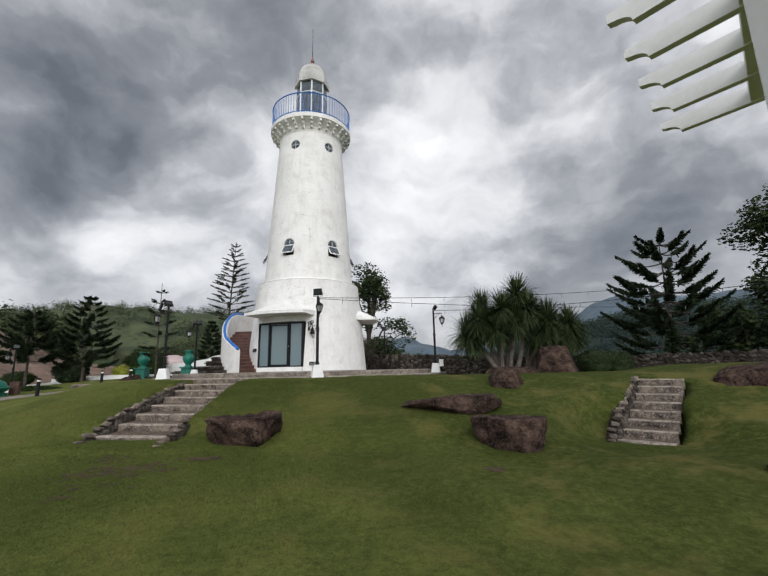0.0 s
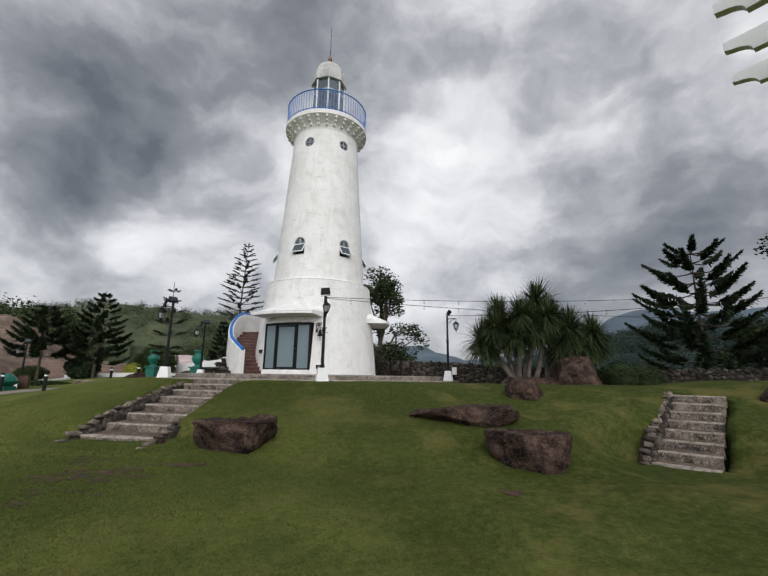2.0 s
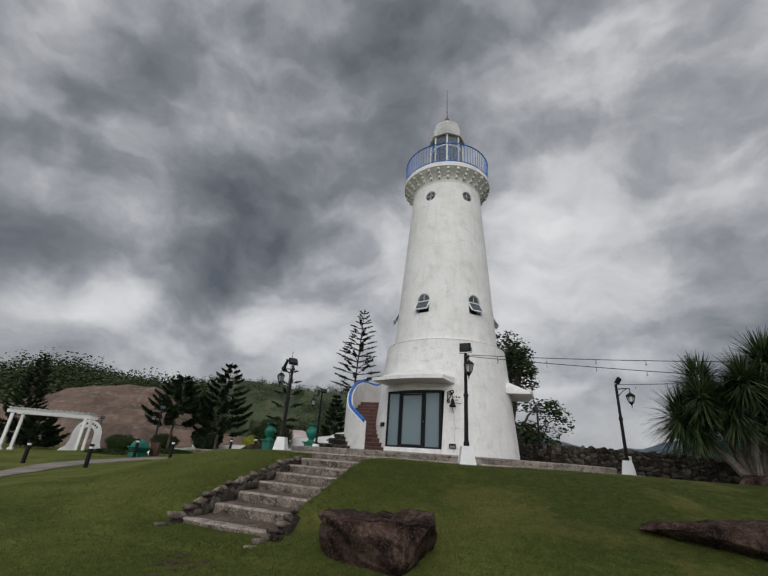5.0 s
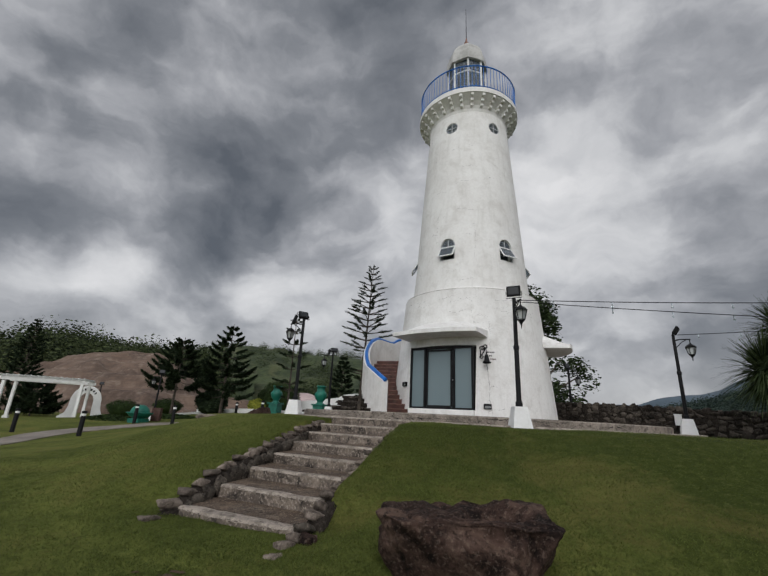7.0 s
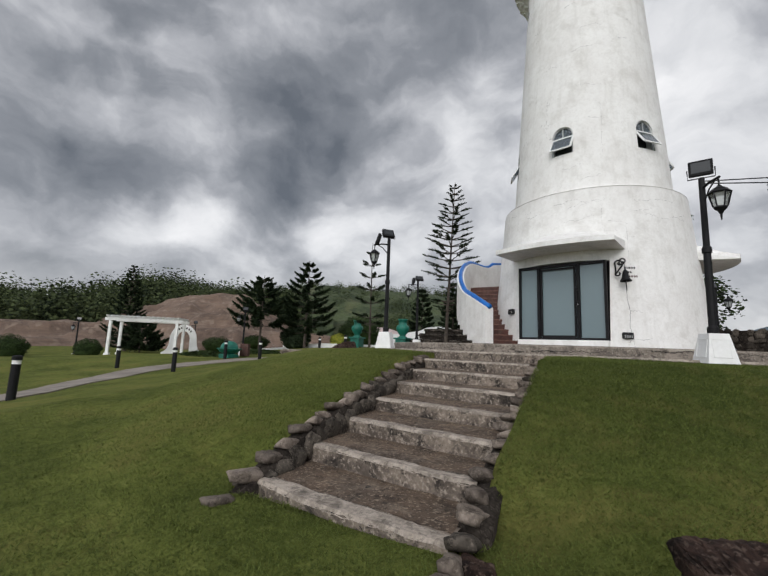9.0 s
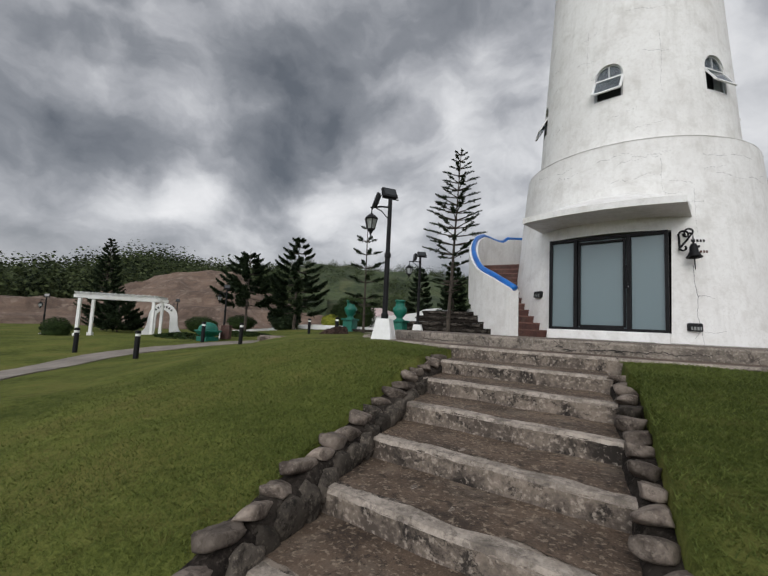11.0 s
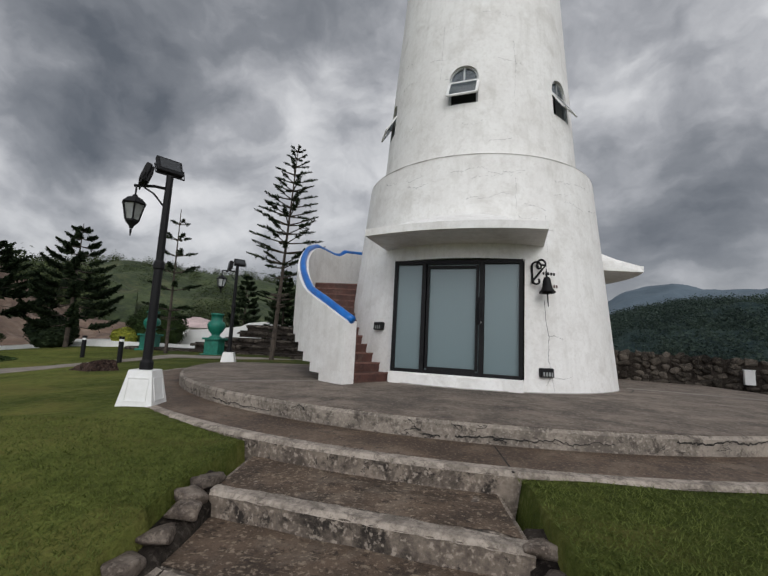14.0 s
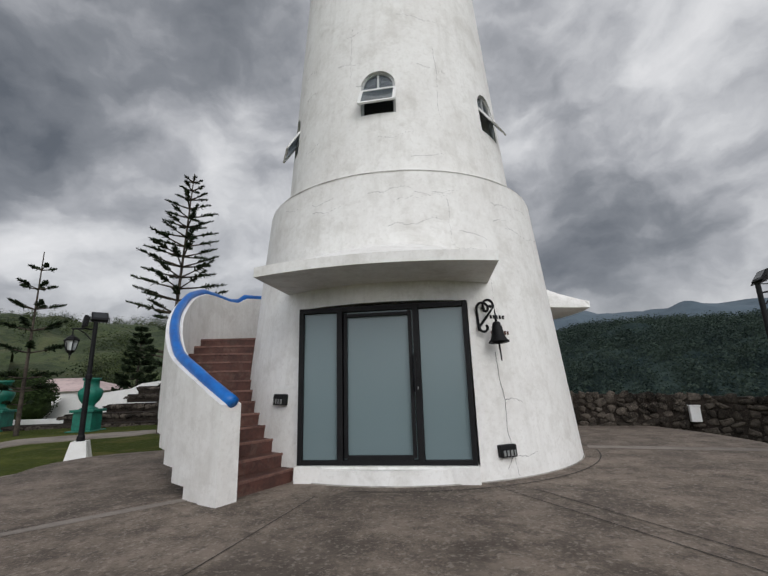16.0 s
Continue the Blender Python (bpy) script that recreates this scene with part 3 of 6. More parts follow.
def build_window(deg):
    base = around(deg, outer(8.4) - 0.06, WIN_Z, -4)
    w = part("arched_window", bmesh.new(), ALU, lighthouse, "grey-framed round-headed window, lower sash propped open")
    bm = bmesh.new()
    out = arch_outline(WIN_W - 0.02, WIN_H - 0.01)
    for (xa, za), (xb, zb) in zip(out, out[1:] + out[:1]):
        frame_bar(bm, xa * 0.96, za, xb * 0.96, zb, 0.05, 0.06, base)
    frame_bar(bm, -WIN_W / 2, WIN_H * 0.62, WIN_W / 2, WIN_H * 0.62, 0.05, 0.06, base)
    frame_bar(bm, 0, WIN_H * 0.62, 0, WIN_H, 0.035, 0.05, base)
    part("window_frame", bm, ALU, w)
    bm = bmesh.new()
    half = [p for p in arch_outline(WIN_W - 0.06, WIN_H - 0.04) if p[1] > 0.3]
    prism(bm, [(-WIN_W / 2 + 0.03, WIN_H * 0.62), (WIN_W / 2 - 0.03, WIN_H * 0.62)] + half, 0.0, 0.008, base)
    part("pane", bm, TINTED, w)
    # lower sash, hinged at its top
    sash = base @ Matrix.Translation((0, -0.03, WIN_H * 0.60)) @ Matrix.Rotation(radians(-28), 4, "X")
    bm = bmesh.new()
    hw, hh = WIN_W / 2 - 0.01, 0.56
    for a, b in (((-hw, 0), (hw, 0)), ((hw, 0), (hw, -hh)), ((hw, -hh), (-hw, -hh)), ((-hw, -hh), (-hw, 0))):
        frame_bar(bm, *a, *b, 0.055, 0.035, sash)
    part("sash", bm, WHITE, w)
    bm = bmesh.new()
    box(bm, 0, 0, -hh / 2, 2 * hw - 0.05, 0.008, hh - 0.05, sash)
    part("pane", bm, TINTED, w)
    # flat sheet closing the opening, its colour stands for the room's shade
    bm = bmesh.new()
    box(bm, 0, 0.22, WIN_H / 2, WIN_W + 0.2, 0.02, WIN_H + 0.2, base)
    part("dark_interior", bm, ROOM_SHADE, w)


def build_porthole(deg):
    base = around(deg, outer(15) - 0.05, PORT_Z, -4)
    w = part("porthole", bmesh.new(), ALU, lighthouse, "round window with a cross bar")
    bm = bmesh.new()
    pts = [base @ Vector((PORT_R * 0.97 * math.cos(a), 0, PORT_R * 0.97 * math.sin(a))) for a in np.linspace(0, 2 * math.pi, 25)]
    tube(bm, pts, 0.028, 6, caps=False)
    frame_bar(bm, -PORT_R, 0, PORT_R, 0, 0.03, 0.03, base)
    frame_bar(bm, 0, -PORT_R, 0, PORT_R, 0.03, 0.03, base)
    part("window_frame", bm, ALU, w)
    bm = bmesh.new()
    prism(bm, [(PORT_R * 0.97 * math.cos(a), PORT_R * 0.97 * math.sin(a)) for a in np.linspace(0, 2 * math.pi, 24, endpoint=False)], 0.02, 0.03, base)
    part("pane", bm, TINTED, w)
    # shade behind the porthole, painted on a flat sheet
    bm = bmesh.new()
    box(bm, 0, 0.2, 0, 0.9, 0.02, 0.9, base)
    part("dark_interior", bm, ROOM_SHADE, w)


for deg in WIN_AT:
    build_window(deg)
    build_porthole(deg)


def build_gallery():
    bm = bmesh.new()
    tube(bm, [(2.46 * math.cos(a), 2.46 * math.sin(a), 18.08) for a in np.linspace(0, 2 * math.pi, 73)], 0.035, 6, caps=False)
    tube(bm, [(2.46 * math.cos(a), 2.46 * math.sin(a), 16.86) for a in np.linspace(0, 2 * math.pi, 73)], 0.025, 6, caps=False)
    rail = part("railing", bm, BLUE, lighthouse, "blue steel gallery railing")
    shared = None
    for i in range(84):
        if shared is None:
            bm = bmesh.new()
            tube(bm, [(0, 0, 16.76), (0, 0, 18.08)], 0.016, 5)
            b = part("baluster", bm, BLUE, rail)
            shared = b.data
        else:
            b = new("baluster", shared)
            b.parent = rail
        a = 2 * math.pi * i / 84
        b.matrix_local = Matrix.Translation((2.46 * math.cos(a), 2.46 * math.sin(a), 0))
    shared = None
    for i in range(28):
        if shared is None:
            bm = bmesh.new()
            box(bm, 2.31, 0, 16.40, 0.36, 0.13, 0.16, bevel=0.02)
            box(bm, 2.18, 0, 16.25, 0.28, 0.13, 0.18, bevel=0.02)
            box(bm, 2.07, 0, 16.08, 0.2, 0.13, 0.2, bevel=0.02)
            b = part("corbel", bm, PAINT, lighthouse)
            shared = b.data
        else:
            b = new("corbel", shared)
            b.parent = lighthouse
        b.matrix_local = Matrix.Rotation(2 * math.pi * i / 28, 4, "Z")
    # lantern room
    lantern = part("lantern_room", bmesh.new(), WHITE, lighthouse, "eight-sided glazed lantern room")
    for i in range(8):
        a, b = 2 * math.pi * (i + 0.25) / 8, 2 * math.pi * (i + 1.25) / 8
        p, q = Vector((0.98 * math.cos(a), 0.98 * math.sin(a), 0)), Vector((0.98 * math.cos(b), 0.98 * math.sin(b), 0))
        bm = bmesh.new()
        tube(bm, [p + Vector((0, 0, 16.77)), p + Vector((0, 0, 20.3))], 0.05, 6)
        part("post", bm, WHITE, lantern)
        for z in (16.85, 19.35, 20.2):
            bm = bmesh.new()
            tube(bm, [p + Vector((0, 0, z)), q + Vector((0, 0, z))], 0.04, 5)
            part("transom", bm, WHITE, lantern)
        mid, d = (p + q) / 2, (q - p)
        for z0, z1 in ((16.9, 19.3), (19.4, 20.15)):
            bm = bmesh.new()
            box(bm, 0, 0, 0, d.length - 0.08, 0.012, z1 - z0, Matrix.Translation((mid.x, mid.y, (z0 + z1) / 2)) @ Matrix.Rotation(math.atan2(d.y, d.x), 4, "Z"))
            part("pane", bm, TINTED, lantern)
    bm = bmesh.new()
    lathe(bm, [(0.32, 16.78), (0.36, 17.2), (0.2, 17.3), (0.45, 17.6), (0.5, 18.3), (0.45, 19.0), (0.15, 19.2)], 16)
    part("lamp", bm, ALU, lantern)
    bm = bmesh.new()
    lathe(bm, [(1.02, 20.1), (1.14, 20.12), (1.13, 20.34), (1.08, 20.75), (0.94, 21.2), (0.70, 21.55), (0.38, 21.82), (0.14, 21.92), (0.1, 21.95)], 8)
    dome = part("dome", bm, ZINC, lighthouse, "grey zinc dome with eight ribs")
    dome.matrix_local = Matrix.Rotation(2 * math.pi * 0.25 / 8, 4, "Z")
    bm = bmesh.new()
    lathe(bm, [(1.03, 20.02), (1.15, 20.03), (1.15, 20.115), (1.03, 20.115)], 8)
    rim = part("eave", bm, BLACK, lighthouse)
    rim.matrix_local = dome.matrix_local.copy()
    bm = bmesh.new()
    lathe(bm, [(0.16, 21.9), (0.18, 22.0), (0.08, 22.08), (0.13, 22.2), (0.13, 22.3), (0.06, 22.4), (0.04, 22.62)], 12)
    fin = part("finial", bm, COPPER, lighthouse, "copper finial")
    bm = bmesh.new()
    tube(bm, [(0, 0, 22.5), (0, 0, 24.9)], [0.022, 0.01], 6)
    part("lightning_rod", bm, BLACK, fin)


build_gallery()
GRIME_SHADE = material("grimy_paint", (0.46, 0.44, 0.40), (0.22, 0.205, 0.185), 14, 3.0, 0.9, 0.3)


def grime_shade_ring(r, z, seed):
    """A thin uneven line along a ledge: weathering, with shadow put into its colour."""
    bm = bmesh.new()
    n = 260
    low, high = [], []
    for j in range(n):
        a = 2 * math.pi * j / n
        w = 0.002 + 0.022 * max(0.0, noise.noise(Vector((math.cos(a) * 9, math.sin(a) * 9, seed))) + 0.15)
        c, s = math.cos(a) * r, math.sin(a) * r
        low.append(bm.verts.new((c, s, z - w)))
        high.append(bm.verts.new((c * 0.998, s * 0.998, z + 0.012)))
    for j in range(n):
        bm.faces.new((low[j], low[(j + 1) % n], high[(j + 1) % n], high[j]))
    part("weathered_edge", bm, GRIME_SHADE, lighthouse)


# ledge stain and the shadow line under the lip, painted as one
grime_shade_ring(2.952, 6.515, 1)
grime_shade_ring(3.425, 1.672, 2)


def build_door():
    m = Matrix.Rotation(radians(DOOR_AT), 4, "Z")
    door = part("door", bmesh.new(), BLACK, lighthouse, "black-framed frosted glass shopfront door")
    y, w, z0, z1 = -3.13, 2.56, 1.89, 4.17
    xs = [-w / 2, -w / 2 + 0.64, w / 2 - 0.76, w / 2]
    bm = bmesh.new()
    for x in (xs[0] + 0.035, xs[3] - 0.035):
        box(bm, x, y, (z0 + z1) / 2, 0.07, 0.11, z1 - z0, m, 0.006)
    for x in xs[1:3]:
        box(bm, x, y, (z0 + z1) / 2, 0.085, 0.12, z1 - z0 - 0.02, m, 0.006)
    box(bm, 0, y, z1 - 0.04, w - 0.14, 0.10, 0.08, m, 0.006)
    box(bm, 0, y, z0 + 0.035, w - 0.14, 0.10, 0.07, m, 0.006)
    part("door_frame", bm, BLACK, door)
    leaf = part("leaf", bmesh.new(), BLACK, door, "sliding glass leaf")
    leaf.location = (0, 0, 0)
    for a, b, nm in ((xs[0], xs[1], "side_light"), (xs[1], xs[2], "leaf_pane"), (xs[2], xs[3], "side_light")):
        bm = bmesh.new()
        box(bm, (a + b) / 2, y + 0.02, (z0 + z1) / 2, b - a - 0.1, 0.012, z1 - z0 - 0.1, m)
        part(nm, bm, FROSTED, leaf if nm == "leaf_pane" else door, "frosted blue-grey glass")
    bm = bmesh.new()
    a, b = xs[1] + 0.05, xs[2] - 0.05
    for x in (a + 0.04, b - 0.04):
        box(bm, x, y - 0.03, (z0 + z1) / 2, 0.05, 0.05, z1 - z0 - 0.2, m, 0.004)
    box(bm, (a + b) / 2, y - 0.03, z1 - 0.14, b - a - 0.14, 0.05, 0.05, m, 0.004)
    box(bm, (a + b) / 2, y - 0.03, z0 + 0.10, b - a - 0.12, 0.05, 0.07, m, 0.004)
    part("leaf_frame", bm, BLACK, leaf)
    bm = bmesh.new()
    tube(bm, [m @ Vector((xs[2] - 0.03, y - 0.12, 2.88)), m @ Vector((xs[2] - 0.03, y - 0.12, 3.42))], 0.024, 8)
    box(bm, xs[2] - 0.02, y - 0.09, 3.0, 0.03, 0.08, 0.03, m)
    box(bm, xs[2] - 0.02, y - 0.09, 3.33, 0.03, 0.08, 0.03, m)
    part("door_handle", bm, BLACK, leaf)
    bm = bmesh.new()
    tube(bm, [m @ Vector((xs[2] - 0.02, y - 0.05, 2.93)), m @ Vector((xs[2] - 0.02, y - 0.08, 2.93))], 0.025, 10)
    part("lock", bm, ALU, leaf)
    # low white sill under the glass
    bm = bmesh.new()
    box(bm, 0, y + 0.02, (1.66 + 1.89) / 2, w + 0.04, 0.3, 0.235, m, 0.01)
    part("sill", bm, PAINT, door)
    # added sheet behind the door glass, darkness of the room as colour
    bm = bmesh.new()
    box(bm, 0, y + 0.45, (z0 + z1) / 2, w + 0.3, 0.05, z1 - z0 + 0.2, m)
    part("dark_interior", bm, ROOM_SHADE, door)


build_door()


def build_canopy(deg, half, r_in, r_out, z):
    """Curved concrete hood with a sloping top."""
    bm = bmesh.new()
    seg, rows = 14, []
    m = Matrix.Rotation(radians(deg), 4, "Z")
    for i in range(seg + 1):
        f = -1 + 2 * i / seg
        x = half * f
        yo = -r_out + 0.28 * f * f
        xi = half * 0.98 * f
        yi = -math.sqrt(max(0.1, r_in ** 2 - xi ** 2))
        rise = 0.5 * (1 - 0.8 * abs(f) ** 4)
        pts = [(xi, yi, z), (x, yo, z), (x, yo, z + 0.145), (x * 0.97, yo + 0.1, z + 0.165), (xi, yi, z + 0.17 + rise)]
        rows.append([bm.verts.new(m @ Vector(p)) for p in pts])
    for a, b in zip(rows, rows[1:]):
        for j in range(5):
            bm.faces.new((a[j], b[j], b[(j + 1) % 5], a[(j + 1) % 5]))
    bm.faces.new(rows[0])
    bm.faces.new(rows[-1][::-1])
    bmesh.ops.recalc_face_normals(bm, faces=bm.faces[:])
    part("canopy", bm, PAINT, lighthouse, "white concrete hood over the entrance" if deg < 0 else "white concrete hood on the side wall")


build_canopy(DOOR_AT, 1.70, 2.98, 4.2, 4.53)
build_canopy(96, 1.3, 2.98, 4.15, 4.48)

# ---- spiral stair ----
spiral = thing("spiral_staircase", "curved outside stair with oxide-red steps, white parapet and blue handrail", "staircase", pose(TX, TY, 0))
SP0, SPD, SPN = -38.0, -4.6, 13     # first step, degrees a step, number of steps


def arc_block(bm, a0, a1, r0, r1, z0, z1, n=3):
    """Block between two angles; angles turn from the front towards the left."""
    rows = []
    for i in range(n + 1):
        a = radians(a0 + (a1 - a0) * i / n)
        s, c = math.sin(a), -math.cos(a)
        za = z0 if not isinstance(z0, tuple) else z0[0] + (z0[1] - z0[0]) * i / n
        zb = z1 if not isinstance(z1, tuple) else z1[0] + (z1[1] - z1[0]) * i / n
        rows.append([bm.verts.new((r0 * s, r0 * c, za)), bm.verts.new((r1 * s, r1 * c, za)), bm.verts.new((r1 * s, r1 * c, zb)), bm.verts.new((r0 * s, r0 * c, zb))])
    for a, b in zip(rows, rows[1:]):
        for j in range(4):
            bm.faces.new((a[j], b[j], b[(j + 1) % 4], a[(j + 1) % 4]))
    bm.faces.new(rows[0])
    bm.faces.new(rows[-1][::-1])
    bmesh.ops.recalc_face_normals(bm, faces=bm.faces[:])


SP_IN, SP_OUT = 3.0, 4.62


RAIL = [(-150, 5.7), (-130, 5.62), (-118, 5.5), (-115.5, 5.34), (-111, 5.28), (-103, 5.3), (-96, 5.28), (-87, 5.04), (-72, 4.38), (-56, 3.62), (-46.5, 3.34), (-40, 3.1), (-34, 2.86)]


def build_spiral():
    rise = 0.185
    for i in range(SPN):
        bm = bmesh.new()
        a = SP0 + SPD * i
        z = PZ + rise * (i + 1)
        last = 1 if i < SPN - 1 else 11
        arc_block(bm, a + 0.6, a + SPD * last - 0.2, SP_IN, SP_OUT - 0.13, max(PZ, z - 0.40), z)
        tread = part("tread", bm, STAIR_RED, spiral)
        # added strip paints the lit front edge of the tread
        bm = bmesh.new()
        arc_block(bm, a + 0.85, a + 0.1, SP_IN, SP_OUT - 0.14, z - 0.028, z + 0.005)
        part("nosing", bm, STAIR_EDGE, tread, "paler step edge with light put into its colour")
    for i in range(23):
        bm = bmesh.new()
        a = SP0 + SPD * i
        foot = PZ - 0.02 if i == 0 else min(PZ + rise * (i + 1), PZ + rise * SPN) - 0.40
        top = lambda deg: shaped(deg, RAIL) - 0.12
        if i == 0:
            arc_block(bm, a + 2.2, a - 2.0, SP_OUT - 0.15, SP_OUT + 0.15, foot, (top(a + 2.2), top(a - 2.0)))
        else:
            b = a - SPD - 2.0
            arc_block(bm, b, b + SPD, SP_OUT - 0.13, SP_OUT + 0.13, foot, (top(b), top(b + SPD)))
        part("parapet", bm, PAINT, spiral)
    bm = bmesh.new()
    pts = []
    for deg in np.linspace(SP0 + 2.6, SP0 + SPD * 23, 90):
        a = radians(deg)
        pts.append((SP_OUT * math.sin(a), -SP_OUT * math.cos(a), shaped(deg, RAIL) - 0.08))
    tube(bm, pts, 0.078, 10)
    part("handrail", bm, BLUE, spiral, "thick glossy blue handrail", smooth=True)


build_spiral()


# ---- garden steps ----
def rand_dir(rng):
    z = rng.uniform(-1, 1)
    a = rng.uniform(0, 2 * math.pi)
    r = math.sqrt(1 - z * z)
    return Vector((r * math.cos(a), r * math.sin(a), z))


def stone_mesh(seed, square=0.62, fine=3):
    """A rounded, uneven stone about 1 m across, on a shared mesh."""
    rng = random.Random(seed)
    cuts = [(rand_dir(rng), rng.uniform(0.34, 0.44)) for _ in range(6)]
    bm = bmesh.new()
    bmesh.ops.create_icosphere(bm, subdivisions=fine, radius=0.5)
    for v in bm.verts:
        q = v.co.normalized()
        f = 1 + 0.26 * noise.noise(q * 1.5 + Vector((seed * 7.3, 0, seed))) + 0.10 * noise.noise(q * 3.6 + Vector((0, seed * 3.1, 0)))
        p = Vector([math.copysign(abs(c) ** square, c) for c in q]) * 0.5 * f
        for n, d in cuts:
            over = p.dot(n) - d
            if over > 0:
                p -= n * over * 0.75
        v.co = p
    me = bpy.data.meshes.new("stone")
    for f in bm.faces:
        f.smooth = True
    bm.to_mesh(me)
    bm.free()
    me.materials.append(STONE)
    return me


STONES = [stone_mesh(i) for i in range(10)]
COARSE = [stone_mesh(20 + i, 0.62, 2) for i in range(6)]
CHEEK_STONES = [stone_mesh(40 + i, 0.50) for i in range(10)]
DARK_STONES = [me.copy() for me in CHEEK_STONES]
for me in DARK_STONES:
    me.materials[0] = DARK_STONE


def lay_stone(parent, p, size, rng, name="stone", turn=None):
    ob = new(name, STONES[rng.randrange(len(STONES))])
    ob.parent = parent
    r = Euler((rng.uniform(-0.2, 0.2), rng.uniform(-0.2, 0.2), rng.uniform(0, 6.28) if turn is None else turn + rng.uniform(-0.25, 0.25)))
    ob.matrix_local = Matrix.LocRotScale(p, r, size)
    return ob


def build_steps(name, label, line, count, rise, z_top, seed, lifts, back, stone=(0.20, 0.36), bow=0.10):
    """A flight that runs down along line(s); lifts: how far each cheek stands over the nosings, by step, or None."""
    rng = random.Random(seed)
    (lx, ly), (rx, ry) = line(0)
    o = Vector(((lx + rx) / 2, (ly + ry) / 2, 0))
    flight = thing(name, label, "garden steps", Matrix.Translation(o))
    nx = 36

    def at(s, f, z):
        """Local point a share f along the nosing line s."""
        (ax, ay), (bx, by) = line(s)
        return Vector((ax + (bx - ax) * f, ay + (by - ay) * f, z)) - o

    def sheet(rows, mat, parent, nm, lab=""):
        bm = bmesh.new()
        vs = [[bm.verts.new(p) for p in row] for row in rows]
        for a, b in zip(vs, vs[1:]):
            for j in range(len(a) - 1):
                bm.faces.new((a[j], a[j + 1], b[j + 1], b[j]))
        return part(nm, bm, mat, parent, lab)

    for i in range(count):
        z = z_top - rise * i
        step = part("step", bmesh.new(), STEP, flight)
        rear = i - (back if i == 0 else 1.06)

        def lip(f):
            w = -0.028 * noise.noise(Vector((f * 4.0, i * 3.1, seed)))
            return i + w + (bow * (1 - (2 * f - 1) ** 2) if i == count - 1 else 0.0)

        def warp(f):
            return 0.010 * noise.noise(Vector((f * 5.0, i * 1.7, seed + 5)))

        fs = [j / nx for j in range(nx + 1)]
        chip = lambda f: 0.010 * max(0.0, noise.noise(Vector((f * 22, i * 2.3, seed + 1))))
        sheet([[at(lip(f) - 0.012, f, z - rise - 0.10) for f in fs],
               [at(lip(f) - 0.006 + 0.01 * noise.noise(Vector((f * 12, i, 2))), f, z - rise * 0.55) for f in fs],
               [at(lip(f), f, z - 0.026 + warp(f)) for f in fs],
               [at(lip(f) - 0.03, f, z + warp(f) - chip(f)) for f in fs],
               [at(rear, f, z + warp(f)) for f in fs]], STEP, step, "slab")
        rows = []
        for g in np.linspace(0, 1, 9):
            row = []
            for f in fs:
                e = i - 0.20 + 0.10 * noise.noise(Vector((f * 5, i * 5.0, seed))) + 0.04 * noise.noise(Vector((f * 19, i * 5.0, seed)))
                q = at(e + (rear + 0.03 - e) * g, 0.012 + 0.976 * f, 0)
                q.z = z + 0.004 + warp(f) + 0.006 * noise.noise(Vector((q.x * 5, q.y * 5, 1))) + 0.005 * noise.noise(Vector((q.x * 16, q.y * 16, 4)))
                row.append(q)
            rows.append(row)
        sheet(rows, TREAD, step, "tread_surface", "brown weathered tread")
        rag = lambda f: 0.05 * noise.noise(Vector((f * 7, i * 2.0, seed))) + 0.03 * noise.noise(Vector((f * 26, i * 2.0, seed)))
        sheet([[at(lip(f) + 0.004, f, z - 0.030 + 0.014 * noise.noise(Vector((f * 24, i, seed)))) for f in fs],
               [at(lip(f) - 0.024, f, z + warp(f) - chip(f) + 0.005) for f in fs],
               [at(i - 0.17 + rag(f), f, z + warp(f) + 0.008) for f in fs]], NOSE, step, "nosing", "pale worn concrete nosing")

    for side, sg in ((0, -1), (1, 1)):
        lift = lifts[side]
        if lift is None:
            continue
        (ax, ay), (bx, by) = line(0)
        out = Vector((bx - ax, by - ay, 0)).normalized() * sg
        step_len = (Vector((*line(1)[side], 0)) - Vector((*line(0)[side], 0))).length
        down = (Vector((*line(1)[side], 0)) - Vector((*line(0)[side], 0))).normalized()
        turn = math.atan2(down.y, down.x) - math.pi / 2
        crest = lambda s: z_top - rise * s + shaped(s, lift)
        edge = lambda s: at(s, side, 0)
        rows = []
        for s in np.arange(-0.4, count - (0.55 if side == 0 else 1.3), 0.12):
            c = crest(s) - 0.03 + 0.02 * noise.noise(Vector((s * 4.1, side * 9.0, seed)))
            p = edge(s) + out * 0.02 * noise.noise(Vector((s * 5.3, side * 4.0, seed)))
            rows.append([p + out * a + Vector((0, 0, c + b)) for a, b in ((-0.05, -0.9), (-0.03, -0.08), (0.03, -0.02), (0.17, 0.0), (0.25, -0.06), (0.27, -0.9))])
        bm = bmesh.new()
        vs = [[bm.verts.new(p) for p in row] for row in rows]
        for a, b in zip(vs, vs[1:]):
            for q in range(5):
                bm.faces.new((a[q], b[q], b[q + 1], a[q + 1]))
        bm.faces.new(vs[-1])
        bmesh.ops.recalc_face_normals(bm, faces=bm.faces[:])
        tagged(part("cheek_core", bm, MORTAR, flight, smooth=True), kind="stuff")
        # coping stones, then the stones of the face under them
        s = -0.3
        while s < count - 0.45:
            size = rng.uniform(*stone)
            mid = s + size / step_len / 2
            wide = rng.uniform(0.16, 0.24)
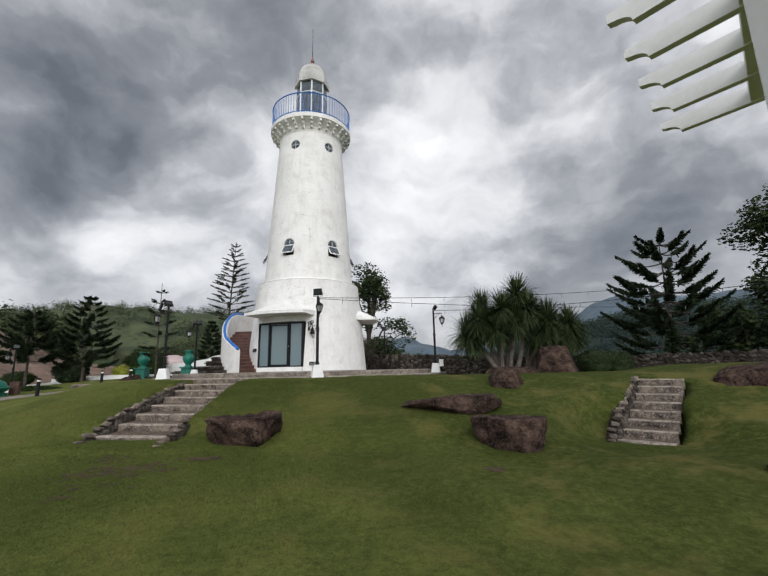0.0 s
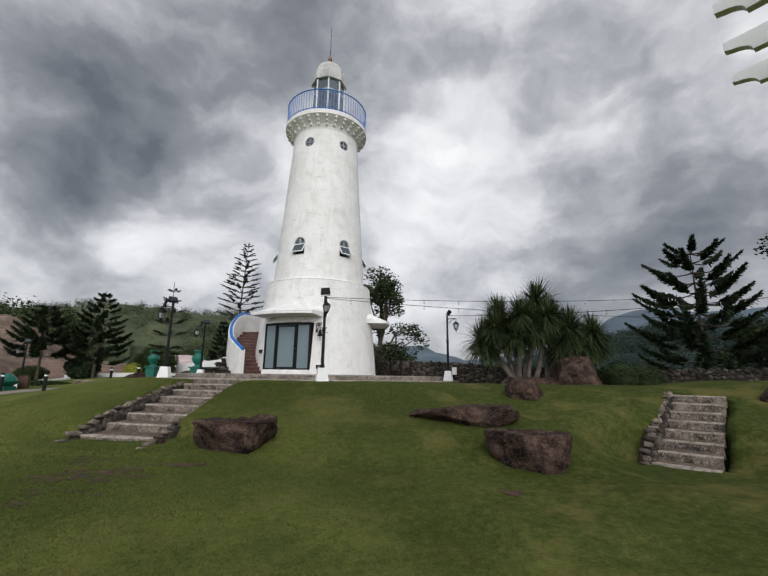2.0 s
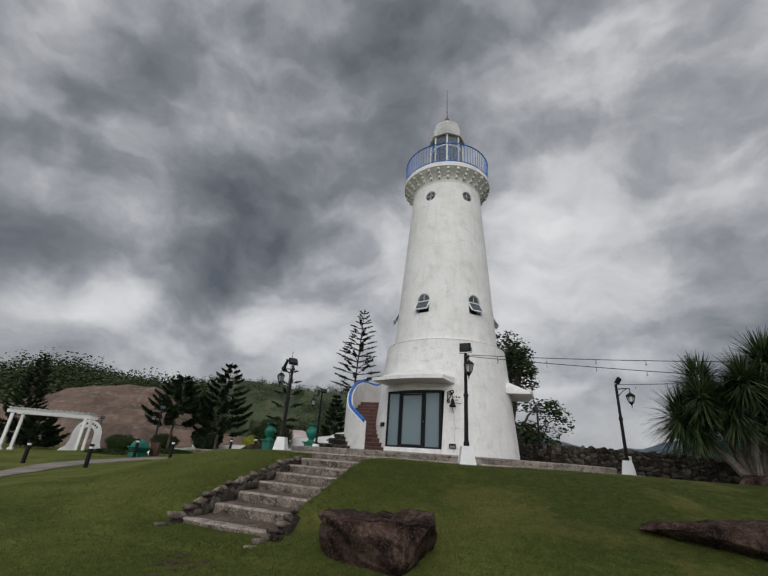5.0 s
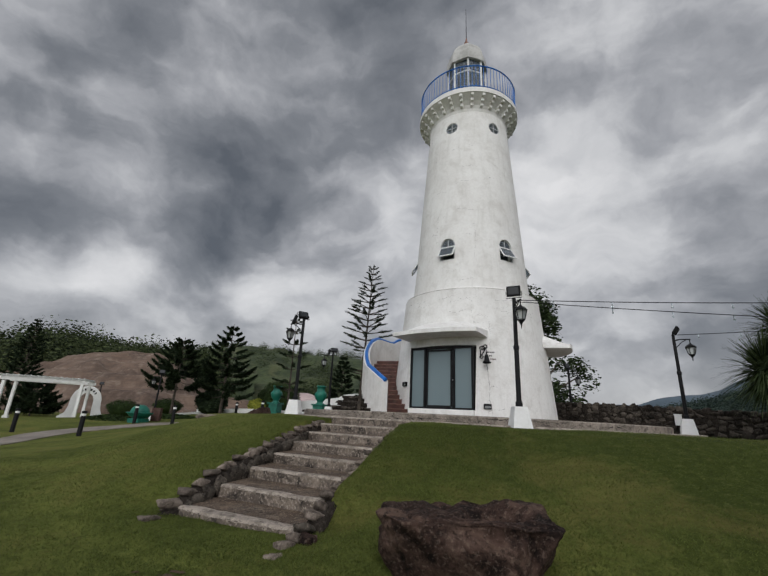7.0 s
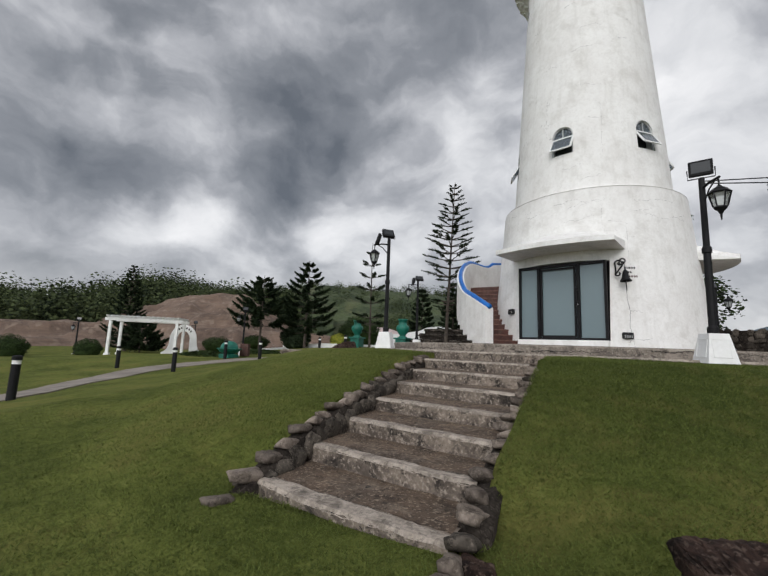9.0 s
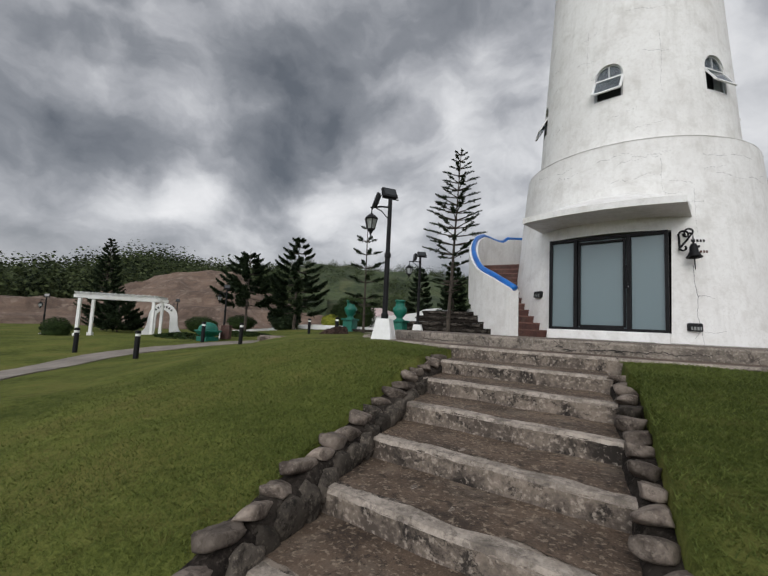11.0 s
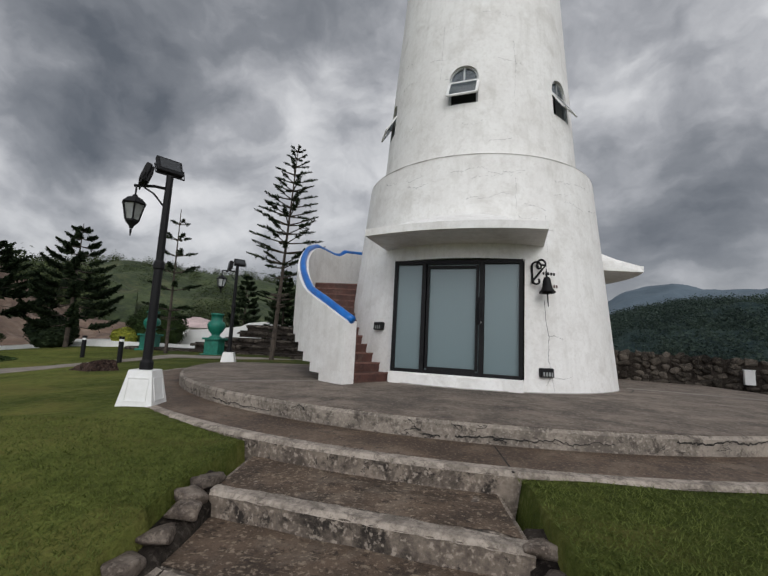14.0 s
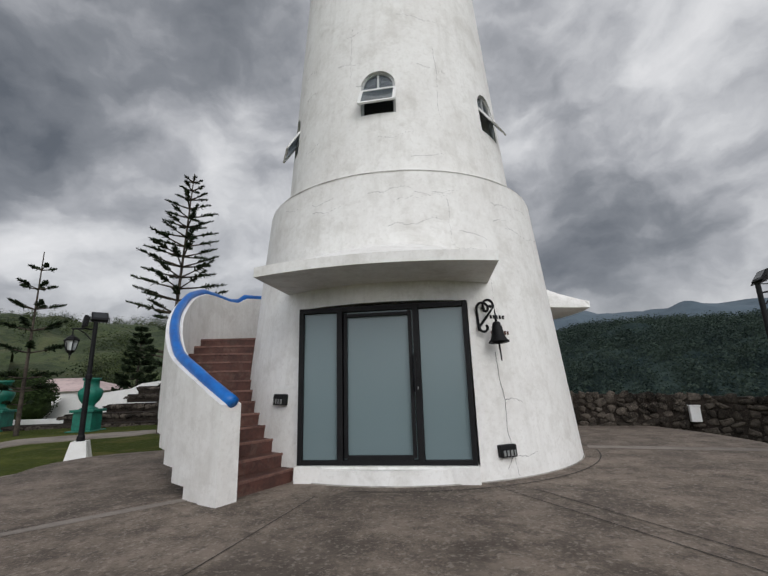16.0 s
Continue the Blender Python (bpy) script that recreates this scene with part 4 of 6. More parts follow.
            p = edge(mid) + out * (0.08 + rng.uniform(-0.03, 0.03)) + Vector((0, 0, crest(mid) - 0.03 + rng.uniform(-0.015, 0.015)))
            r = Euler((-math.atan2(rise, step_len) * rng.uniform(0.5, 1.1), rng.uniform(-0.2, 0.2), turn + math.pi + rng.uniform(-0.25, 0.25)))
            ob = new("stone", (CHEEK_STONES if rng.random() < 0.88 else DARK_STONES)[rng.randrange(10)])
            ob.parent = flight
            ob.matrix_local = Matrix.LocRotScale(p, r, (wide, size * 1.08, rng.uniform(0.10, 0.14)))
            s += size * 0.93 / step_len
        s = -0.1
        while s < count - 0.9:
            size = rng.uniform(stone[0] * 0.8, stone[1] * 0.8)
            mid = s + size / step_len / 2
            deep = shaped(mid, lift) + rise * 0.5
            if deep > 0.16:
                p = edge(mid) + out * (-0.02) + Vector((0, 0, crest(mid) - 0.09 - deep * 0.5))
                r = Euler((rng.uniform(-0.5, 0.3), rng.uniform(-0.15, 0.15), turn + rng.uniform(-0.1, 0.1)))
                # face stones all come from the darker set, coping mostly from the paler
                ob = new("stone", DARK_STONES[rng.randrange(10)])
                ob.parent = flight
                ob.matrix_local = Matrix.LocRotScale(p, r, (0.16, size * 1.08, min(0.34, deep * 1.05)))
            s += size * 0.95 / step_len
    # loose stones where the cheek runs out at the foot
    if bow < 0.2:
        for q in range(3):
            p = at(count - 1.05 + rng.uniform(-0.1, 0.1), 0, z_top - rise * (count - 0.8)) + Vector((-0.10 - 0.10 * q, 0.02 * q, -0.03))
            lay_stone(flight, p, (rng.uniform(0.14, 0.24), rng.uniform(0.11, 0.17), rng.uniform(0.06, 0.1)), rng)
    return flight


build_steps("garden_steps", "weathered concrete garden steps with brown treads between rubble cheeks", garden_flight, 7, 0.19, RZ - 0.19, 3,
            ([(-0.5, -0.02), (0.5, 0.05), (2.0, 0.13), (3.5, 0.17), (5.0, 0.20), (5.7, 0.11), (6.3, 0.0)], [(-0.5, -0.02), (0.5, 0.02), (2.0, 0.05), (4.0, 0.06), (5.4, 0.04), (6.3, 0.0)]), 1.2)
build_steps("garden_steps", "pale weathered concrete garden steps cut into the lawn", lawn_flight, 8, 0.193, 1.22, 8,
            ([(-0.5, 0.0), (1.0, 0.08), (4.0, 0.20), (6.0, 0.24), (7.3, 0.05)], None), 0.6, (0.13, 0.22), 0.3)


# ---- boulders ----
def boulder(label, x, y, z, sx, sy, sz, turn, seed, top=1.0, hollow=None, taper=0.0, wedge=0.0, facets=9, mat=None, fine=6, square=0.70):
    """A weathered rock: rounded block, broken faces, cracks; top: height of the worn upper face, wedge: thinner towards -x, taper: narrower upwards (below 0: undercut)."""
    rng = random.Random(seed * 17 + 3)
    o = Vector((seed * 3.7, seed * 1.9, seed * 5.1))
    cuts = []
    while len(cuts) < facets:
        n = rand_dir(rng)
        if -0.6 < n.z < 0.3:
            cuts.append((n, rng.uniform(0.74, 0.98)))
    bm = bmesh.new()
    bmesh.ops.create_icosphere(bm, subdivisions=fine, radius=1)
    for v in bm.verts:
        q = v.co.normalized()
        f = 1 + 0.22 * noise.noise(q * 1.2 + o) + 0.10 * noise.noise(q * 2.9 + o)
        p = Vector([math.copysign(abs(c) ** square, c) for c in q]) * f * 1.04
        if p.z > top:
            p.z = top + (p.z - top) * 0.15 + 0.05 * noise.noise(Vector((p.x * 3, p.y * 3, seed)))
        for n, d in cuts:
            over = p.dot(n) - d
            if over > 0:
                p -= n * over * 0.88
        if hollow:
            hx, hy, hr, depth = hollow
            d = math.hypot(p.x - hx, (p.y - hy) * 1.2) / hr
            if p.z > 0.0 and d < 1:
                p.z -= depth * (1 - smoothstep(0.45, 1.0, d))
            rim = math.hypot(p.x - hx - 0.30, (p.y - hy - 0.42)) / 0.5
            if p.z > 0.2 and rim < 1:
                p.z += 0.14 * (1 - rim * rim)
        k = 1 - taper * (p.z * 0.5 + 0.1)
        p.x *= k
        p.y *= k
        if wedge:
            p.z *= 1 - wedge * smoothstep(0.7, -1.0, p.x)
            p.y *= 1 - 0.6 * wedge * smoothstep(0.2, -1.0, p.x)
        g = Vector((p.x * sx, p.y * sy, p.z * sz))
        rough = 0.030 * noise.noise(g * 5 + o) + 0.018 * noise.noise(g * 13 + o) + 0.010 * noise.noise(g * 31 + o)
        rough -= 0.040 * (1 - abs(noise.noise(g * 3.1 + o * 2))) ** 9 + 0.018 * (1 - abs(noise.noise(g * 9 + o))) ** 6
        v.co = g + q * rough * min(1.0, 2.2 * sz)
    ob = part("boulder", bm, mat or ROCK, smooth=True)
    ob.matrix_world = pose(x, y, z, 0, 0, turn)
    tagged(ob, label, "boulder", "garden boulders")
    return ob


boulder("large dark brown boulder with a hollow on top, on the lawn", -3.28, 9.98, 0.26, 0.74, 0.64, 0.56, 10, 1, 0.66, (0.36, -0.10, 0.50, 0.36), -0.16, 0, 7, square=0.52)
boulder("squat brown boulder with a pale flat top, on the lawn", 2.92, 9.6, 0.20, 0.70, 0.60, 0.56, -12, 2, 0.62, None, -0.30, 0, 7, square=0.55)
boulder("long flat reddish boulder lying on the slope", 1.85, 11.6, 0.70, 1.46, 0.55, 0.34, -6, 3, 0.75, None, 0.1, 0.6)
boulder("dark rounded boulder at the top of the slope", 3.95, 13.6, 1.12, 0.60, 0.55, 0.50, 20, 4, 0.95, None, 0.45)
boulder("broad flat pale brown boulder under the sword-leaf trees", 5.1, 17.6, 1.30, 1.2, 0.85, 0.5, 10, 5, 0.7, None, 0.25)
boulder("tall dark brown boulder beside the sword-leaf trees", 7.4, 18.6, 1.60, 0.95, 0.8, 1.0, -10, 6, 0.95, None, 0.5)
boulder("large rough reddish boulder beside the garden steps", 11.0, 12.4, 1.10, 1.3, 0.9, 0.7, 12, 7, 0.8, None, 0.35, 0.35)
boulder("small grey-brown stone in the grass", 7.1, 7.4, -0.2, 0.35, 0.3, 0.2, 0, 8, fine=5)
boulder("low reddish boulder beside the footpath", -14.6, 22.5, 1.22, 0.8, 0.55, 0.5, 0, 9, 0.9, None, 0.4, 0.4, fine=5)
boulder("small brown stone beside the lower steps", -5.24, 10.28, 0.02, 0.15, 0.13, 0.11, 0, 10, fine=4)


# ---- boundary wall ----
def wall_top(x):
    return shaped(x, [(-9, 2.6), (0, 2.56), (3, 2.45), (9, 2.08), (14, 2.12), (36, 2.3)])


def build_wall():
    rng = random.Random(5)
    wall = thing("boundary_wall", "low dry-laid rubble stone wall with dark mortar", "stone wall", kind="structure")
    wall.name = "wall_boundary"
    bm = bmesh.new()
    near = []
    for (ax, ay), (bx, by) in zip(WALL, WALL[1:]):
        n = math.hypot(bx - ax, by - ay)
        ang = math.atan2(by - ay, bx - ax)
        steps = int(n / 0.5)
        for i in range(steps):
            f = (i + 0.5) / steps
            x, y = ax + (bx - ax) * f, ay + (by - ay) * f
            top = wall_top(x)
            box(bm, 0, 0, 0, n / steps + 0.03, 0.34, top - 0.7, Matrix.Translation((x, y, (top + 0.7) / 2)) @ Matrix.Rotation(ang, 4, "Z"))
        s = 0.0
        while s < n:
            f = s / n
            x, y = ax + (bx - ax) * f, ay + (by - ay) * f
            z, top = 1.0, wall_top(x)
            while z < top - 0.02:
                h = rng.uniform(0.13, 0.30)
                near.append((x + rng.uniform(-0.08, 0.08), y, min(z + h / 2, top - 0.04), h, ang))
                z += h * 0.86
            s += rng.uniform(0.2, 0.36)
    core = part("core", bm, MORTAR, wall)
    count = 0
    verts, faces = [], []
    for x, y, z, h, ang in near:
        off = Vector((math.sin(ang), -math.cos(ang), 0)) * rng.uniform(0.11, 0.14)
        size = (rng.uniform(0.17, 0.40), 0.19, h * rng.uniform(0.7, 1.02))
        if -0.5 < x < 9.0 and count < 300:
            ob = new("stone", DARK_STONES[rng.randrange(10)])
            ob.parent = wall
            ob.matrix_local = Matrix.LocRotScale(Vector((x, y, z)) + off, Euler((rng.uniform(-0.3, 0.3), rng.uniform(-0.5, 0.5), ang)), size)
            count += 1
        else:
            m = Matrix.LocRotScale(Vector((x, y, z)) + off, Euler((rng.uniform(-0.3, 0.3), rng.uniform(-0.5, 0.5), ang)), size)
            me = COARSE[rng.randrange(6)]
            b = len(verts)
            verts += [tuple(m @ v.co) for v in me.vertices]
            faces += [tuple(b + i for i in p.vertices) for p in me.polygons]
    rest = pieces("stones", verts, faces, FAR_STONE, wall)
    tagged(rest, kind="stuff")
    for p in rest.data.polygons:
        p.use_smooth = True


build_wall()
bm = bmesh.new()
box(bm, 0, 0, 0.26, 0.24, 0.13, 0.40, bevel=0.015)
box(bm, 0, 0.0, 0.47, 0.27, 0.16, 0.03, bevel=0.008)
meter = part("meter_box", bm, WHITE)
meter.matrix_world = pose(2.95, 25.02, 1.72, 0, 0, -22)
tagged(meter, "small white metal box standing against the stone wall", "box")


# ---- lamp posts ----
LAMP_GLASS = glass("lamp_glass", (0.75, 0.78, 0.76), 0.15, 0.7)
FLOOD = glass("floodlight_glass", (0.03, 0.033, 0.036), 0.12)


def build_lamp(m, heads, arm=1, height=3.2):
    """Post on a tapered pedestal, one hung lantern and floodlights."""
    lamp = thing("lamp_post", "black lamp post with lantern and floodlights on white pedestal", "lamp post", m, "lamp posts of the garden")
    bm = bmesh.new()
    lathe(bm, [(0.335, 0), (0.215, 0.5)], 4)
    bmesh.ops.rotate(bm, verts=bm.verts[:], matrix=Matrix.Rotation(math.pi / 4, 3, "Z"))
    ped = part("pedestal", bm, WHITE, lamp, "tapered white pedestal with sunk panels")
    for k in range(4):
        bm = bmesh.new()
        q = Matrix.Rotation(k * math.pi / 2, 4, "Z") @ Matrix.Translation((0, -0.1965, 0.25)) @ Matrix.Rotation(radians(-9.7), 4, "X")
        for sx, sz, w, h in ((0, 0.15, 0.24, 0.012), (0, -0.15, 0.29, 0.012), (-0.132, 0, 0.012, 0.3), (0.132, 0, 0.012, 0.3)):
            box(bm, sx, 0, sz, w, 0.014, h, q)
        part("panel_moulding", bm, WHITE, ped)
    bm = bmesh.new()
    lathe(bm, [(0.085, 0.5), (0.085, 0.6), (0.062, 0.64), (0.058, height - 1.4), (0.075, height - 1.38), (0.075, height - 1.3), (0.052, height - 1.26), (0.048, height)], 14)
    part("post", bm, BLACK, lamp, smooth=False)
    bm = bmesh.new()
    z = height - 0.2
    tube(bm, [(0, 0, z), (arm * 0.2, 0, z + 0.03), (arm * 0.48, 0, z + 0.02)], 0.022, 6)
    tube(bm, [(arm * 0.05, 0, z - 0.25), (arm * 0.2, 0, z - 0.08), (arm * 0.34, 0, z)], 0.014, 6)
    tube(bm, [(arm * 0.45, 0, z + 0.02), (arm * 0.45, 0, z - 0.12)], 0.014, 6)
    part("bracket_arm", bm, BLACK, lamp)
    lz = z - 0.48
    lan = part("lantern", bmesh.new(), BLACK, lamp, "six-sided black coach lantern")
    bm = bmesh.new()
    lathe(bm, [(0.16, lz + 0.21), (0.172, lz + 0.225), (0.105, lz + 0.3), (0.05, lz + 0.33), (0.016, lz + 0.37)], 6)
    bmesh.ops.translate(bm, verts=bm.verts[:], vec=(arm * 0.45, 0, 0))
    part("cap", bm, BLACK, lan)
    bm = bmesh.new()
    lathe(bm, [(0.024, lz - 0.14), (0.04, lz - 0.1), (0.096, lz - 0.04), (0.096, lz - 0.016)], 6)
    tube(bm, [(0, 0, lz - 0.25), (0, 0, lz - 0.15)], [0.008, 0.02], 6)
    bmesh.ops.translate(bm, verts=bm.verts[:], vec=(arm * 0.45, 0, 0))
    part("base", bm, BLACK, lan)
    for i in range(6):
        a = math.pi / 3 * i
        bm = bmesh.new()
        tube(bm, [(arm * 0.45 + 0.096 * math.cos(a), 0.096 * math.sin(a), lz - 0.016), (arm * 0.45 + 0.152 * math.cos(a), 0.152 * math.sin(a), lz + 0.216)], 0.012, 4)
        part("rib", bm, BLACK, lan)
    bm = bmesh.new()
    lathe(bm, [(0.084, lz - 0.016), (0.14, lz + 0.21)], 6)
    bmesh.ops.translate(bm, verts=bm.verts[:], vec=(arm * 0.45, 0, 0))
    part("glass", bm, LAMP_GLASS, lan)
    for turn, tilt, dx in heads:
        q = Matrix.Translation((dx, 0, height + (0.02 if abs(dx) < 0.2 else -0.15))) @ Matrix.Rotation(radians(turn), 4, "Z") @ Matrix.Rotation(radians(tilt), 4, "X")
        f = part("floodlight", bmesh.new(), BLACK, lamp, "black LED floodlight")
        bm = bmesh.new()
        box(bm, 0, 0, 0.16, 0.36, 0.08, 0.28, q, 0.015)
        for i in range(5):
            box(bm, -0.14 + i * 0.07, 0.055, 0.16, 0.012, 0.04, 0.24, q)
        tube(bm, [q @ Vector(p) for p in ((-0.2, 0, 0.15), (-0.2, 0, -0.02), (0.2, 0, -0.02), (0.2, 0, 0.15))], 0.012, 5)
        part("housing", bm, BLACK, f)
        bm = bmesh.new()
        box(bm, 0, -0.043, 0.17, 0.28, 0.006, 0.19, q)
        part("lens", bm, FLOOD, f)
    return lamp


build_lamp(pose(-10.1, 17.9, 1.42, 0, 0, 10), [(42, -28, 0.0), (-62, -16, -0.40)], -1, 3.3)
build_lamp(pose(-2.86, 16.3, 1.42, 0, 0, -70), [(60, 8, 0)], 1, 3.3)
build_lamp(pose(2.36, 22.1, 1.455, 0, 0, -10), [(-100, -35, 0)], 1, 3.35)
build_lamp(pose(-12.4, 25.2, ground_z(-12.4, 25.2) - 0.02, 0, 0, 15), [(20, -40, 0.08), (-70, -5, -0.25)], -1, 3.3)
build_lamp(pose(-0.6, 28.2, 1.3, 0, 0, 20), [(30, -20, 0)], 1, 3.0)
build_lamp(pose(-26.4, 27.5, 0.38, 0, 0, 20), [(30, -20, 0)], -1, 3.2)
build_lamp(pose(-43.0, 25.0, -0.5, 0, 0, 20), [(30, -20, 0)], -1, 3.2)
build_lamp(pose(-41.0, 34.5, -0.1, 0, 0, 20), [(30, -20, 0)], -1, 3.2)


# ---- string lights ----
def cable(a, b, sag, seed):
    a, b = Vector(a), Vector(b)
    pts = []
    for f in np.linspace(0, 1, 40):
        p = a.lerp(b, f)
        p.z -= sag * 4 * f * (1 - f)
        pts.append(p)
    ob = thing("string_lights", "thin dark cable with small hanging bulbs strung across the garden", "string lights", group="string lights over the lawn")
    bm = bmesh.new()
    tube(bm, pts, 0.011, 4)
    part("cable", bm, BLACK, ob)
    for i in range(2, 39, 3):
        bm = bmesh.new()
        p = pts[i]
        tube(bm, [p, p - Vector((0, 0, 0.10))], 0.012, 5)
        bmesh.ops.create_uvsphere(bm, u_segments=6, v_segments=5, radius=0.028, matrix=Matrix.Translation(p - Vector((0, 0, 0.13))))
        part("bulb", bm, CLEAR, ob)


cable((-2.86, 16.3, 4.66), (16.2, 21.8, 5.85), 0.25, 1)
cable((-2.86, 16.3, 4.62), (16.2, 22.0, 4.7), 0.2, 2)
cable((2.36, 22.1, 4.8), (13.5, 12.0, 4.2), 0.25, 3)


# ---- trees ----
def norfolk_pine(name, label, x, y, z, h, spread, whorls, seed, dense=1.0, bare=0.12, lean=0.0, droop=0.1, fat=1.0, power=0.75, leafy=0.3, girth=1.0, regrowth=0, lift=None):
    """Tall conifer with even whorls of plume-like branches."""
    rng = random.Random(seed)
    tree = thing(name, label, "conifer", pose(x, y, z))
    bm = bmesh.new()
    pts = [(lean * f * h, 0.0, f * h) for f in np.linspace(0, 1, 9)]
    tube(bm, pts, [0.02 + 0.016 * girth * h * (1 - f) ** 1.2 for f in np.linspace(0, 1, 9)], 8)
    tv, tf = [], []
    limbs = bm
    for w in range(whorls + regrowth):
        f = bare + (1 - bare) * (w / whorls) ** 0.92 if w < whorls else bare * rng.uniform(0.55, 0.97)
        zz = f * h
        length = spread * min(1.0, (1 - f) / (1 - bare)) ** power * (0.75 + 0.25 * min(1, (f - bare) * 8)) + 0.12
        n = rng.choice((4, 5, 5, 6))
        if w >= whorls:
            n, length = 2, spread * rng.uniform(0.35, 0.7)
        a0 = rng.uniform(0, 6.28)
        for b in range(n):
            a = a0 + 6.283 * b / n + rng.uniform(-0.18, 0.18)
            ln = length * rng.uniform(0.78, 1.08)
            up = 0.20 * f - droop + rng.uniform(-0.06, 0.06)
            d = Vector((math.cos(a), math.sin(a), 0))
            base = Vector((lean * zz, 0, zz))
            line = []
            for s in np.linspace(0, 1, 7):
                line.append(base + d * (ln * s) + Vector((0, 0, ln * (up * s + 0.22 * s * s - 0.12 * math.sin(3.1 * s) if lift is None else (lift + up) * s + 0.06 * s * s))))
            tube(limbs, line, [0.035 * (1 - 0.8 * s) * (h / 9) for s in np.linspace(0, 1, 7)], 4)
            count = int((34 + 46 * ln) * dense)
            for q in range(count):
                s = rng.uniform(leafy, 1.0) ** 0.8
                i = min(5, int(s * 6))
                p = line[i].lerp(line[i + 1], s * 6 - i)
                body = math.sin(math.pi * min(1, max(0.05, (s - 0.15) / 0.95)) ** 0.7)
                wd = (0.06 + 0.13 * body) * fat * (0.7 + 0.3 * ln)
                side = Vector((-d.y, d.x, 0)) * rng.uniform(-1, 1) + Vector((0, 0, rng.uniform(-0.15, 0.9)))
                tip = p + side.normalized() * wd * rng.uniform(0.7, 1.25) + d * wd * rng.uniform(0.3, 1.0)
                k = Vector((rng.uniform(-1, 1), rng.uniform(-1, 1), rng.uniform(-1, 1))).normalized() * wd * 0.24
                c = len(tv)
                tv += [tuple(p - k), tuple(p + k), tuple(tip + k * 0.55), tuple(tip - k * 0.55)]
                tf.append((c, c + 1, c + 2, c + 3))
    part("trunk", bm, BARK, tree)
    pieces("crown", tv, tf, NEEDLE, tree)
    return tree


norfolk_pine("norfolk_pine", "tall slender conifer with spaced plume-like branches beside the spiral stair", -13.3, 31.5, 1.1, 11.1, 2.1, 14, 11, 1.0, 0.44, 0.045, 0.02, 0.66, 0.7, 0.34, 0.62, 9, 0.10)
norfolk_pine("norfolk_pine", "young thin conifer with few short branches beside a green urn", -20.5, 34.5, 1.1, 8.5, 1.7, 6, 12, 1.3, 0.30, -0.01, 0.04, 0.85, 0.7, 0.34, 0.6, 4, 0.12)
norfolk_pine("norfolk_pine", "broad dark conifer behind the stone wall", 17.0, 25.2, -2.6, 12.2, 4.0, 14, 13, 2.3, 0.27, 0.0, 0.04, 1.0, 0.34)
norfolk_pine("norfolk_pine", "bushy dark green conifer on the lower lawn", -28.9, 37.0, 1.0, 8.3, 3.2, 12, 14, 2.4, 0.2, 0, 0.08, 1.2)
norfolk_pine("norfolk_pine", "bushy dark conifer on the lower lawn, close to another", -31.9, 34.4, 0.75, 6.8, 3.4, 9, 15, 2.6, 0.34, 0, 0.05, 1.2)
norfolk_pine("norfolk_pine", "tall narrow conifer behind the white pergola", -49.6, 32.6, -0.5, 9.9, 2.5, 27, 16, 1.5, 0.1, 0, 0.02, 1.0)
norfolk_pine("norfolk_pine", "dark spreading conifer behind the white pergola", -45.0, 31.5, -0.5, 4.2, 2.6, 8, 17, 2.0, 0.25, 0, 0.1, 1.6)
norfolk_pine("norfolk_pine", "dense green conifer beyond the terrace wall", -16.5, 42.0, 0.6, 7.0, 1.7, 14, 18, 2.4, 0.05, 0, 0.1, 1.5)
norfolk_pine("norfolk_pine", "dense green conifer beyond the terrace wall", -21.0, 45.5, 0.3, 7.4, 1.9, 14, 19, 2.4, 0.05, 0, 0.1, 1.5)


def leaf_cloud(rng, centres, per, size, verts, faces):
    for c, r in centres:
        for _ in range(int(per * r * r)):
            d = rand_dir(rng)
            p = Vector(c) + Vector((d.x, d.y, d.z * 0.8)) * r * rng.uniform(0.55, 1.05)
            n = (d + rand_dir(rng) * 0.8).normalized()
            q = n.to_track_quat("Z", "Y")
            s = size * rng.uniform(0.6, 1.3)
            b = len(verts)
            verts += [tuple(p + q @ Vector(v)) for v in ((-s, 0, 0), (0, -s * 0.5, 0.1 * s), (s, 0, 0), (0, s * 0.5, 0.1 * s))]
            faces.append((b, b + 1, b + 2, b + 3))


